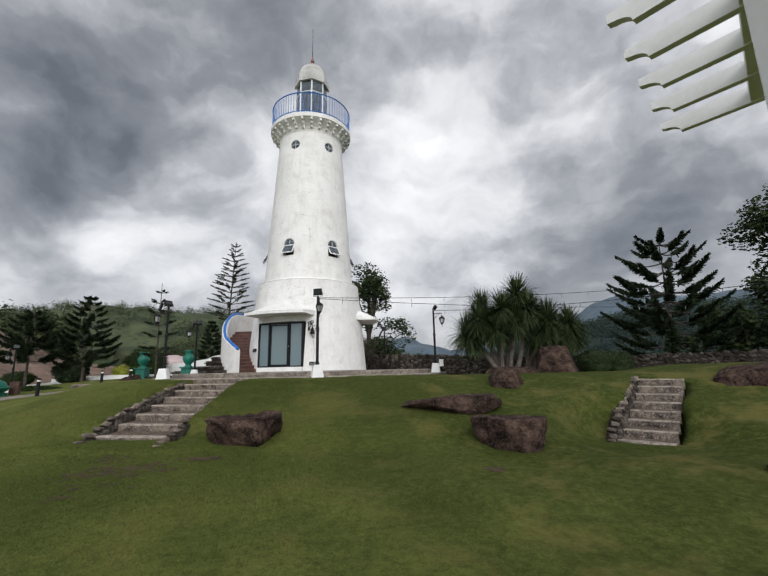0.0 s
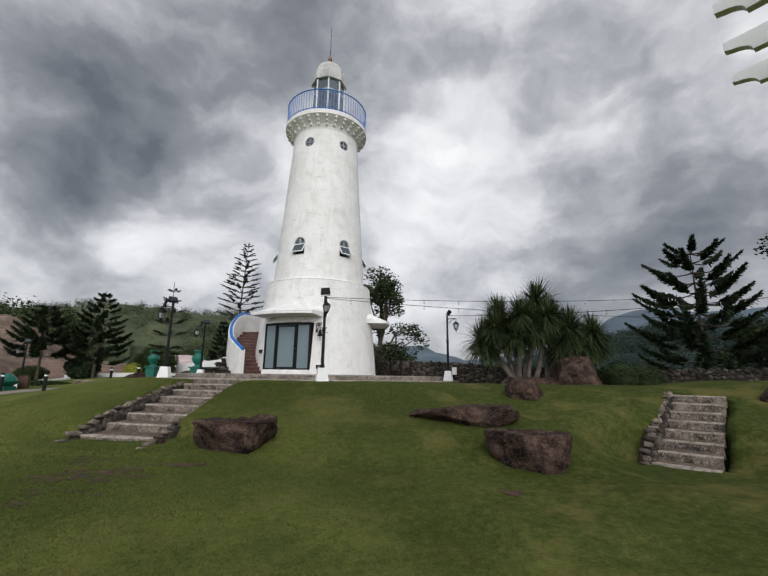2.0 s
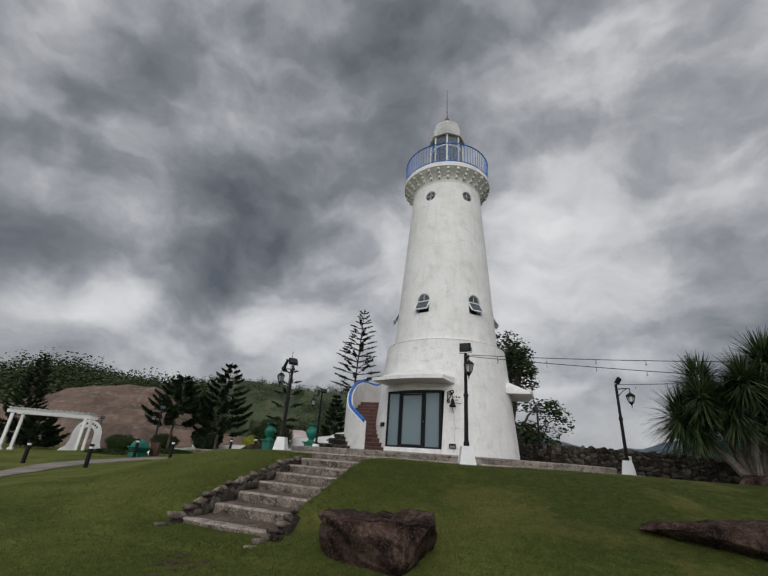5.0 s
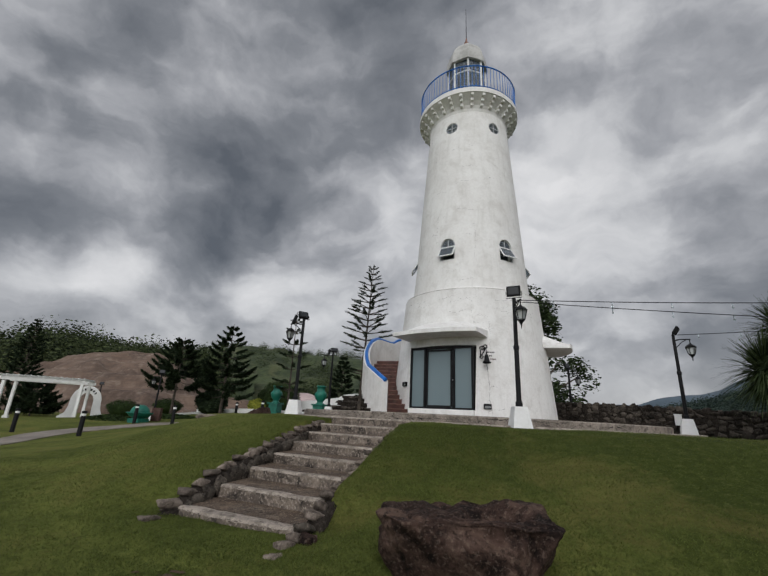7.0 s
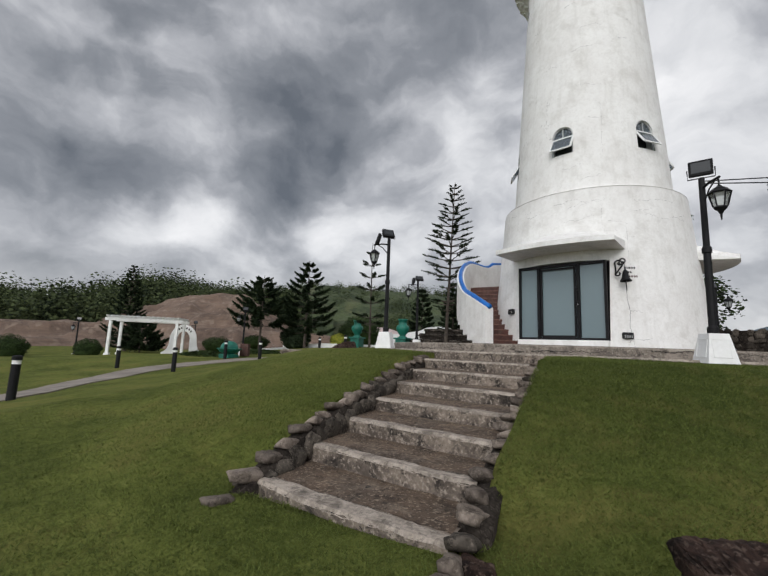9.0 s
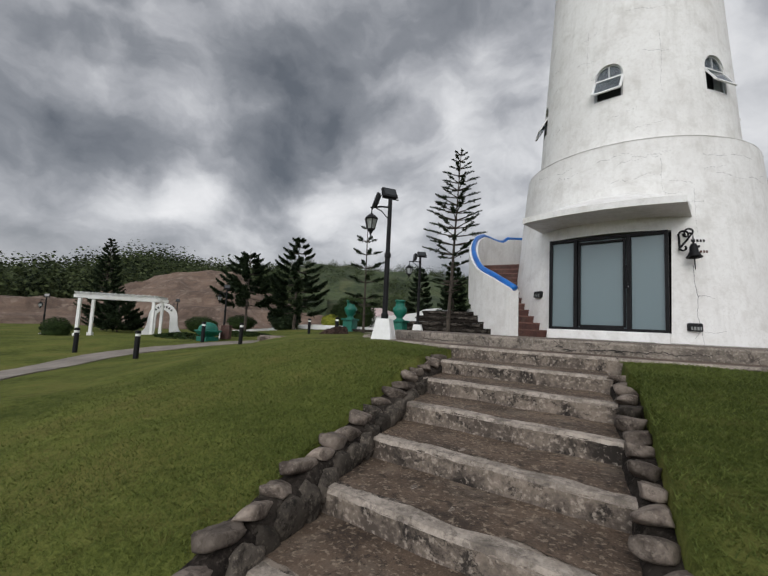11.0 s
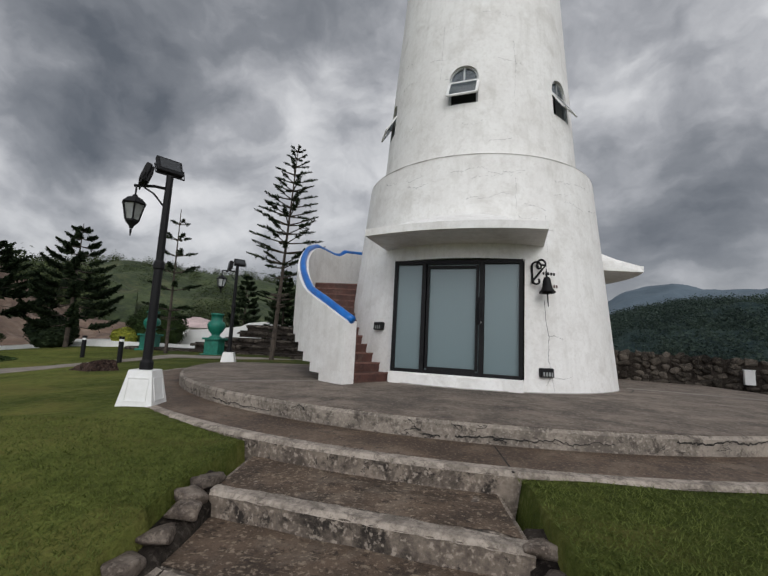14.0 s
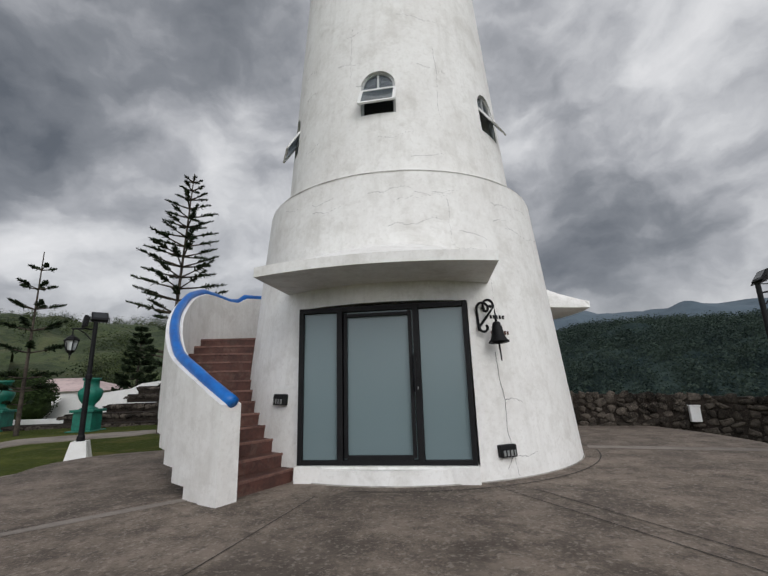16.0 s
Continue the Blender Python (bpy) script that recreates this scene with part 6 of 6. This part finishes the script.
# ---- terrace at the back ----
def build_terrace():
    rng = random.Random(9)
    for y, z, x0, x1 in ((37.0, 1.28, -24.5, -12.0), (38.0, 1.72, -20.7, -11.5), (39.0, 2.12, -19.2, -11.0), (40.0, 2.62, -18.7, -11.0), (41.0, 3.06, -18.6, -11.0)):
        w = thing("terrace_wall", "low grey rubble retaining wall of the terrace", "stone wall", pose(0, 0, 0), "terrace walls", "structure")
        bm = bmesh.new()
        box(bm, (x0 + x1) / 2, y + 0.4, z - 0.05, x1 - x0, 1.2, 0.45)
        part("core", bm, MORTAR, w)
        x = x0
        while x < x1:
            ob = lay_stone(w, (x + rng.uniform(-0.1, 0.1), y - 0.2, z + 0.02 + rng.uniform(-0.03, 0.03)), (rng.uniform(0.3, 0.5), 0.22, rng.uniform(0.16, 0.26)), rng, turn=0)
            ob.data = DARK_STONES[rng.randrange(10)]
            x += 0.36
    bm = bmesh.new()
    pts = [(-37.0, 43.0, 1.33), (-28.6, 43.0, 1.76), (-25.4, 43.0, 2.12), (-24.6, 43.0, 2.3), (-24.2, 43.0, 2.66), (-22.4, 43.0, 2.83), (-20.1, 43.0, 3.13), (-19.5, 43.0, 3.42), (-18.4, 43.0, 3.56), (-13.0, 43.0, 3.6)]
    for a, b in zip(pts, pts[1:]):
        vs = [bm.verts.new(v) for v in ((a[0], a[1], 0.4), (b[0], b[1], 0.4), (b[0], b[1], b[2]), (a[0], a[1], a[2]), (a[0], a[1] + 0.3, 0.4), (b[0], b[1] + 0.3, 0.4), (b[0], b[1] + 0.3, b[2]), (a[0], a[1] + 0.3, a[2]))]
        for f in ((0, 1, 2, 3), (5, 4, 7, 6), (3, 2, 6, 7), (4, 0, 3, 7), (1, 5, 6, 2)):
            bm.faces.new([vs[i] for i in f])
    bmesh.ops.recalc_face_normals(bm, faces=bm.faces[:])
    tagged(part("wall_terrace", bm, WHITE), "low white wall with a swept curved top", "garden wall", kind="structure")
    strip("kerb", "long low white kerb at the edge of the lower lawn", [(-40, 38.5), (-34, 38.6), (-28, 38.8), (-22, 39.0), (-16, 38.6)], 0.5, WHITE, 0.35, "kerb")
    bm = bmesh.new()
    house = thing("house", "far low house with a pale red roof behind the terrace", "house", pose(0, 0, 0))
    box(bm, -36, 63, 1.2, 9, 6, 4)
    part("wall", bm, WHITE, house)
    bm = bmesh.new()
    vs = [bm.verts.new(v) for v in ((-41, 59.5, 3.1), (-30.8, 59.5, 3.1), (-34.6, 63, 4.5), (-38, 63, 4.5), (-41, 66.5, 3.1), (-30.8, 66.5, 3.1))]
    bm.faces.new((vs[0], vs[1], vs[2], vs[3]))
    bm.faces.new((vs[3], vs[2], vs[5], vs[4]))
    bm.faces.new((vs[0], vs[3], vs[4]))
    bm.faces.new((vs[1], vs[5], vs[2]))
    part("roof", bm, PINK_ROOF, house, "pale pinkish roof sheets")


build_terrace()


# ---- hills ----
def hill(name, label, az0, az1, r0, r1, crest, foot, mat, seed, na=120, nr=30, rough=1.0, origin=(-3.0, 6.0), terrace=0.0):
    """Slope that rises from r0 to a crest line at r1, seen from the garden; crest: (azimuth, elevation) in degrees."""
    verts, faces = [], []
    for i in range(na + 1):
        az = az0 + (az1 - az0) * i / na
        a = radians(az)
        top = 1.7 + r1 * math.tan(radians(shaped(az, crest)))
        for j in range(nr + 1):
            f = j / nr * 1.25
            r = r0 + (r1 - r0) * f
            p = Vector((origin[0] + r * math.sin(a), origin[1] + r * math.cos(a), 0))
            g = math.sin(min(f, 1.0) * math.pi / 2) ** 0.85 if f <= 1 else 1 - (f - 1) * 1.5
            z = foot + (top - foot) * g
            s = r1 * 0.02 * rough * min(1, f * 3) * (0.05 + 0.95 * min(1.0, abs(1 - f) * 2.2))
            z += s * (noise.noise(p / (r1 * 0.12) + Vector((seed, 0, 0))) * 2 + noise.noise(p / (r1 * 0.04) + Vector((0, seed, 0))))
            if terrace:
                z += 0.35 * noise.noise(p * 0.22) + 0.25 * abs(noise.noise(p * 0.55))
                z += 0.62 * terrace * math.sin(z / terrace * 6.283 + 2.5 * noise.noise(p / 30)) / 3.0
            verts.append((p.x, p.y, z))
    n = nr + 1
    for i in range(na):
        for j in range(nr):
            b = i * n + j
            faces.append((b, b + n, b + n + 1, b + 1))
    ob = pieces(name, verts, faces, mat)
    for p in ob.data.polygons:
        p.use_smooth = True
    return tagged(ob, label, "hill", kind="structure")


def forest(name, label, az0, az1, r0, r1, crest, foot, count, size, seed, mat, keep=None, origin=(-3.0, 6.0), q=130):
    """Uneven leafy crowns standing on a slope."""
    rng = random.Random(seed)
    verts, faces = [], []
    for _ in range(count):
        az = rng.uniform(az0, az1)
        f = rng.uniform(0.02, 1.04)
        if keep and not keep(az, f):
            continue
        a = radians(az)
        r = r0 + (r1 - r0) * f
        top = 1.7 + r1 * math.tan(radians(shaped(az, crest)))
        g = math.sin(min(f, 1.0) * math.pi / 2) ** 0.85
        x, y, z = origin[0] + r * math.sin(a), origin[1] + r * math.cos(a), foot + (top - foot) * g
        s = size * rng.uniform(0.6, 1.35)
        tall = rng.uniform(0.8, 1.5)
        for k in range(q):
            d = rand_dir(rng)
            p = Vector((x, y, z + s * 0.5 * tall)) + Vector((d.x, d.y, d.z * tall)) * s * rng.uniform(0.45, 1.0)
            n = (d + rand_dir(rng) * 0.6).normalized().to_track_quat("Z", "Y")
            w = s * rng.uniform(0.05, 0.11) * (105 / q) ** 0.4
            b = len(verts)
            verts += [tuple(p + n @ Vector(v)) for v in ((-w, 0, 0), (0, -w * 0.7, 0), (w, 0, 0), (0, w * 0.7, 0))]
            faces.append((b, b + 1, b + 2, b + 3))
    return tagged(pieces(name, verts, faces, mat), label, "woods", kind="stuff")


LEFT_CREST = [(-100, 3.0), (-75, 2.4), (-70, 2.0), (-65, 2.9), (-61, 4.2), (-58, 4.9), (-54, 4.7), (-50, 4.3), (-46, 4.2), (-40, 4.0)]
QUARRY = [(-100, 2.0), (-72, 0.8), (-66, 1.1), (-62, 1.8), (-58, 3.1), (-54, 4.6), (-51, 5.4), (-48, 5.8), (-45.5, 4.2), (-42, 2.0), (-36, 0.6)]
BACK_CREST = [(-60, 4.8), (-46, 6.0), (-40, 7.0), (-36, 6.8), (-32, 6.9), (-25, 7.0), (-18, 6.4), (-8, 4.4), (0, 1.5), (8, 0.5)]
BLUE_CREST = [(-12, 2.5), (-6, 3.0), (-3.5, 3.2), (-1, 4.0), (1, 3.9), (3, 3.2), (6, 2.2), (12, 2.5), (20, 4.5), (26, 7.0), (30, 7.9), (33, 7.3), (40, 7.0), (60, 7.0)]
RIGHT_CREST = [(8, 0.3), (16, 2.1), (20, 3.1), (25, 4.4), (31, 5.6), (37, 5.6), (45, 5.1), (60, 5.2), (90, 5.2)]
hill("hillside", "bare reddish-brown cut earth slope with terraces", -105, -30, 60, 120, QUARRY, -1.5, EARTH, 2, 160, 90, 0.6, terrace=2.4)
hill("hillside", "green wooded hill above the bare slope", -110, -36, 100, 175, LEFT_CREST, -2, WOODS, 3)
hill("hillside", "green hills with fields and woods", -62, 10, 120, 330, BACK_CREST, -10, WOODS, 4, 160, 40, 0.45)
# both mountains carry the haze in their base colour, no volume
hill("mountain", "distant mountain with haze put into its blue-grey colour", -20, 70, 1200, 2300, BLUE_CREST, -60, BLUE_WOODS, 5, 160, 30, 0.5)
hill("mountain", "dark green wooded mountain across the valley, tinted bluish for haze", 6, 95, 260, 800, RIGHT_CREST, -70, FAR_WOODS, 6, 160, 50, 0.45)
forest("woods", "dense mixed woods on the hill", -108, -40, 100, 176, LEFT_CREST, -2, 2000, 4.2, 51, WOOD_LEAF, lambda az, f: f > 0.12)
forest("woods", "scattered trees and hedgerows on the hills", -60, 6, 120, 330, BACK_CREST, -10, 2600, 3.0, 52, WOOD_LEAF, lambda az, f: f > 0.8 or noise.noise(Vector((az * 0.16, f * 5, 2))) > 0.10)
forest("woods", "dark green forest on the mountain across the valley, tinted for haze", 10, 75, 260, 800, RIGHT_CREST, -70, 9000, 6.5, 53, FAR_LEAF, lambda az, f: f > 0.06, q=32)


# ---- small things on the tower ----
def wall_light(deg, z, r):
    w = thing("wall_light", "small black louvred outdoor wall light", "wall light", pose(TX, TY, 0) @ around(deg, r, z, -6), "wall lights of the lighthouse")
    bm = bmesh.new()
    box(bm, 0, -0.04, 0, 0.27, 0.1, 0.17, bevel=0.02)
    part("housing", bm, BLACK, w)
    bm = bmesh.new()
    box(bm, 0, -0.093, -0.03, 0.2, 0.01, 0.075)
    part("lens", bm, LAMP_GLASS, w)
    for i in range(3):
        bm = bmesh.new()
        box(bm, -0.06 + 0.06 * i, -0.1, -0.03, 0.012, 0.02, 0.08)
        part("bar", bm, BLACK, w)


wall_light(-44.0, 2.80, outer(2.80))
wall_light(16.2, 2.04, outer(2.04))


def build_bell():
    base = pose(TX, TY, 0) @ around(15.2, outer(3.65), 3.64, -5)
    b = thing("door_bell", "black cast bell hanging from a scrolled iron bracket", "bell", base)
    bm = bmesh.new()
    lathe(bm, [(0.02, 0.2), (0.05, 0.19), (0.075, 0.12), (0.085, 0.02), (0.115, -0.06), (0.15, -0.1), (0.15, -0.115), (0.1, -0.1), (0.06, 0.1)], 20, closed=False)
    bmesh.ops.translate(bm, verts=bm.verts[:], vec=(0.06, -0.22, 0))
    tube(bm, [(0.06, -0.22, 0.19), (0.06, -0.22, 0.27)], 0.02, 8)
    part("bell", bm, BLACK, b, smooth=True)
    bm = bmesh.new()
    tube(bm, [(0.06, -0.22, -0.08), (0.06, -0.22, -0.16), (0.065, -0.22, -0.38)], [0.02, 0.014, 0.008], 6)
    part("clapper_rope", bm, BLACK, b)
    bm = bmesh.new()
    tube(bm, [(-0.12, -0.02, 0.1), (-0.12, -0.02, 0.42)], 0.022, 6)
    curl = lambda cx, cz, r, t0, t1: [(cx + (r * (1 - 0.5 * f)) * math.cos(t0 + (t1 - t0) * f), -0.06 - 0.1 * f, cz + (r * (1 - 0.5 * f)) * math.sin(t0 + (t1 - t0) * f)) for f in np.linspace(0, 1, 18)]
    tube(bm, curl(-0.05, 0.44, 0.1, 3.4, -3.0), 0.021, 6)
    tube(bm, curl(0.05, 0.5, 0.09, 4.0, -2.2), 0.021, 6)
    tube(bm, curl(-0.09, 0.12, 0.07, 1.6, 7.4), 0.021, 6)
    tube(bm, [(-0.12, -0.03, 0.15), (-0.02, -0.12, 0.3), (0.06, -0.22, 0.44), (0.06, -0.22, 0.26)], 0.021, 6)
    part("bracket", bm, BLACK, b)


build_bell()


def wall_letters():
    sign = thing("wall_lettering", "small worn dark lettering on the white wall, not legible", "lettering", pose(TX, TY, 0) @ around(19.0, outer(3.85) + 0.004, 3.84, -5))
    rng = random.Random(4)
    for x0, z, widths in ((-0.1, 0.13, (0.05, 0.03, 0.06, 0.05, 0.05)), (-0.02, 0.0, (0.04, 0.05)), (-0.12, -0.12, (0.05, 0.05, 0.04, 0.06, 0.05, 0.04))):
        x = x0
        for w in widths:
            bm = bmesh.new()
            box(bm, x + w / 2, 0, z, w * 0.75, 0.008, 0.055, bevel=0.0)
            part("bar", bm, BLACK if z > -0.1 else STAIR_RED, sign)
            x += w + 0.012


wall_letters()


# ---- cracks, joints and bare patches ----
CRACK = material("crack_shadow", (0.05, 0.045, 0.04), (0.02, 0.018, 0.016), 30, 4, 0.95, 0.0)
SOIL = material("bare_soil", (0.085, 0.048, 0.030), (0.028, 0.016, 0.011), 30, 4, 0.95, 0.8)


def crack(parent, path, surface, width, rng, name="crack"):
    """A thin jagged line that follows a round wall; path: (degrees, height)."""
    pts = []
    for (a, z), (b, y) in zip(path, path[1:]):
        for f in np.linspace(0, 1, 7, endpoint=False):
            pts.append((a + (b - a) * f + rng.uniform(-0.12, 0.12), z + (y - z) * f + rng.uniform(-0.012, 0.012)))
    pts.append(path[-1])
    verts, faces = [], []
    for i, (deg, z) in enumerate(pts):
        r = surface(z) + 0.0035
        a = radians(deg)
        w = width * rng.uniform(0.5, 1.2) * (1 - 0.7 * i / len(pts))
        d0, d1 = pts[max(0, i - 1)], pts[min(len(pts) - 1, i + 1)]
        du, dz = radians(d1[0] - d0[0]) * r, d1[1] - d0[1]
        n = math.hypot(du, dz) or 1.0
        for s in (-1, 1):
            b = a - s * dz / n * w / r
            zz = z + s * du / n * w
            rr = surface(zz) + 0.0035
            verts.append((rr * math.sin(b), -rr * math.cos(b), zz))
        if i:
            k = 2 * i - 2
            faces.append((k, k + 1, k + 3, k + 2))
    return pieces(name, verts, faces, CRACK, parent)


def build_cracks():
    rng = random.Random(12)
    crack(lighthouse, [(17.4, 3.42), (17.5, 3.05), (18.3, 2.7), (17.6, 2.3), (18.6, 1.95), (19.2, 1.7)], outer, 0.006, rng)
    crack(lighthouse, [(18.3, 2.72), (21, 2.74), (24, 2.68)], outer, 0.004, rng)
    crack(lighthouse, [(18.4, 1.98), (16.9, 1.86), (16.2, 1.8)], outer, 0.005, rng)
    crack(lighthouse, [(18.5, 1.96), (23, 1.93), (27, 2.0)], outer, 0.003, rng)
    for _ in range(34):
        a, z = rng.uniform(-62, 58), rng.choice((rng.uniform(6.9, 11.0), rng.uniform(4.8, 6.3), rng.uniform(11, 15)))
        path = [(a, z)]
        for _ in range(rng.randrange(2, 7)):
            path.append((path[-1][0] + rng.uniform(1.5, 3.6), path[-1][1] + rng.uniform(-0.07, 0.07)))
        if all((p[1] > 6.75) == (z > 6.75) for p in path):
            crack(lighthouse, path, outer, rng.uniform(0.0014, 0.003), rng)
    for a, z, n in ((-20, 7.3, 5), (-2, 7.0, 4), (12, 9.6, 6), (25, 7.8, 5), (-28, 10.2, 5), (8, 6.0, 3), (30, 5.6, 4), (-5, 10.4, 6), (38, 6.1, 4), (20, 5.2, 4), (0, 12.6, 5), (30, 12.0, 5)):
        path = [(a, z)]
        across = rng.random() < 0.45
        for _ in range(n):
            path.append((path[-1][0] + (rng.uniform(2.0, 5.0) if across else rng.uniform(-0.6, 0.6)), path[-1][1] + (rng.uniform(-0.06, 0.06) if across else -rng.uniform(0.18, 0.4))))
        if all((p[1] > 6.75) == (z > 6.75) for p in path):
            crack(lighthouse, path, outer, 0.0022, rng)
    edge = thing("platform_cracks", "dark cracks and broken render along the platform edge", "cracks", pose(PX, PY, 0), kind="structure")
    for i in range(46):
        a = rng.uniform(-62, 45)
        z = PZ - rng.uniform(0.02, 0.18)
        path = [(a, z)]
        for _ in range(rng.randrange(2, 6)):
            na, nz = path[-1][0] + rng.uniform(-1.3, 1.8), path[-1][1] + rng.uniform(-0.07, 0.05)
            path.append((na, max(PZ - 0.22, min(PZ - 0.015, nz))))
        crack(edge, path, lambda zz: PR + 0.001, rng.choice((0.003, 0.004, 0.009)), rng)
    for a0, z, n in ((-38, PZ - 0.15, 8), (-8, PZ - 0.12, 9), (10, PZ - 0.06, 12)):
        crack(edge, [(a0 + 1.6 * k, z + rng.uniform(-0.03, 0.03)) for k in range(n)], lambda zz: PR + 0.002, 0.011, rng)
    # joints of the paving and paler mended strips
    def strip_on(x0, y0, x1, y1, w, h, nm, m):
        bm = bmesh.new()
        n = math.hypot(x1 - x0, y1 - y0)
        rows = []
        for k in range(int(n / 0.12) + 2):
            f = k / (int(n / 0.12) + 1)
            x, y = x0 + (x1 - x0) * f, y0 + (y1 - y0) * f
            e = w / 2 * (1 + 0.25 * noise.noise(Vector((x * 3, y * 3, 1))))
            px, py = -(y1 - y0) / n * e, (x1 - x0) / n * e
            rows.append([bm.verts.new((x + q * px - PX, y + q * py - PY, PZ + h)) for q in (-1, 1)])
        for a, b in zip(rows, rows[1:]):
            bm.faces.new((a[0], b[0], b[1], a[1]))
        part(nm, bm, m, edge)

    for x0, y0, x1, y1 in ((-4.32, 20.25, -3.28, 17.35), (-3.87, 19.90, -3.05, 17.6), (-9.71, 19.36, -8.3, 20.45), (-6.6, 20.1, -7.6, 17.6)):
        strip_on(x0, y0, x1, y1, 0.012, 0.0135, "joint", CRACK)
    strip_on(-1.45, 22.75, 1.25, 21.55, 0.32, 0.0125, "mended_strip", PATHWAY)
    strip_on(-9.75, 19.2, -8.2, 20.3, 0.16, 0.0125, "mended_strip", PATHWAY)
    bm = bmesh.new()
    ring = []
    for k in range(61):
        a = radians(-20 + 90 * k / 60)
        ring.append([bm.verts.new((TX - PX + r * math.sin(a), TY - PY - r * math.cos(a), PZ + 0.0135)) for r in (3.66, 3.68)])
    for a, b in zip(ring, ring[1:]):
        bm.faces.new((a[0], b[0], b[1], a[1]))
    part("joint", bm, CRACK, edge)
    bm = bmesh.new()
    box(bm, -5.55 - PX, 16.45 - PY, RZ + 0.001, 0.016, 0.86, 0.008)
    part("joint", bm, CRACK, edge)


build_cracks()


def dirt_patch(x, y, sx, sy, turn, seed, count):
    """Scraps of bare soil between the grass."""
    rng = random.Random(seed)
    verts, faces = [], []
    for k in range(count):
        cx, cy = rng.gauss(0, 0.5) * sx, rng.gauss(0, 0.5) * sy
        r = 0.012 + 0.065 * rng.random() ** 2.2
        ring = []
        for j in range(9):
            a = 6.283 * j / 9
            q = r * rng.uniform(0.5, 1.25)
            lx, ly = cx + q * 1.5 * math.cos(a), cy + q * 0.8 * math.sin(a)
            t = radians(turn)
            wx, wy = x + lx * math.cos(t) - ly * math.sin(t), y + lx * math.sin(t) + ly * math.cos(t)
            ring.append(len(verts))
            verts.append((wx, wy, ground_z(wx, wy) + 0.014))
        faces.append(tuple(ring))
    tagged(pieces("dirt_patch", verts, faces, SOIL), "scraps of bare brown soil worn into the lawn", "bare soil", kind="stuff")


dirt_patch(-5.1, 8.15, 0.95, 0.36, 12, 1, 190)
dirt_patch(-3.75, 8.8, 0.38, 0.10, 8, 2, 70)
dirt_patch(-5.9, 8.9, 0.6, 0.3, 0, 4, 40)
dirt_patch(-4.9, 7.2, 1.0, 0.6, 20, 5, 50)
dirt_patch(2.2, 7.9, 0.14, 0.10, 0, 6, 24)


# ---- grass ----
def grass_blades():
    """Short blades over the part of the lawn that the walk passes."""
    rng = np.random.default_rng(7)
    verts, faces = [], []
    n = 1300000
    xs, ys = rng.uniform(-14, 2, n), rng.uniform(0.5, 17.0, n)
    near = np.minimum(np.hypot(xs + 4.5, ys - 8.5), np.hypot(xs + 6.2, ys - 12.8))
    kept = rng.random(n) < np.exp(-np.maximum(0, near - 2.0) / 2.4)
    xs, ys = xs[kept], ys[kept]
    for x, y in zip(xs, ys):
        if in_stairs(x, y) or math.hypot(x - PX, y - PY) < RR + 0.02:
            continue
        if 10.6 < y < 15.9 and garden_flight((15.37 - y) / 0.81)[0][0] - 0.16 < x < garden_flight((15.37 - y) / 0.81)[1][0] + 0.16:
            continue
        z = ground_z(x, y)
        h = rng.uniform(0.012, 0.034)
        a = rng.uniform(0, 6.28)
        w = 0.0045
        lx, ly = rng.uniform(-0.045, 0.045), rng.uniform(-0.045, 0.045)
        c, s = math.cos(a) * w, math.sin(a) * w
        b = len(verts)
        verts += [(x - c, y - s, z - 0.005), (x + c, y + s, z - 0.005), (x + lx, y + ly, z + h)]
        faces.append((b, b + 1, b + 2))
    ob = pieces("grass", verts, faces, BLADE)
    tagged(ob, "short mown lawn grass blades", "grass", kind="stuff")


grass_blades()
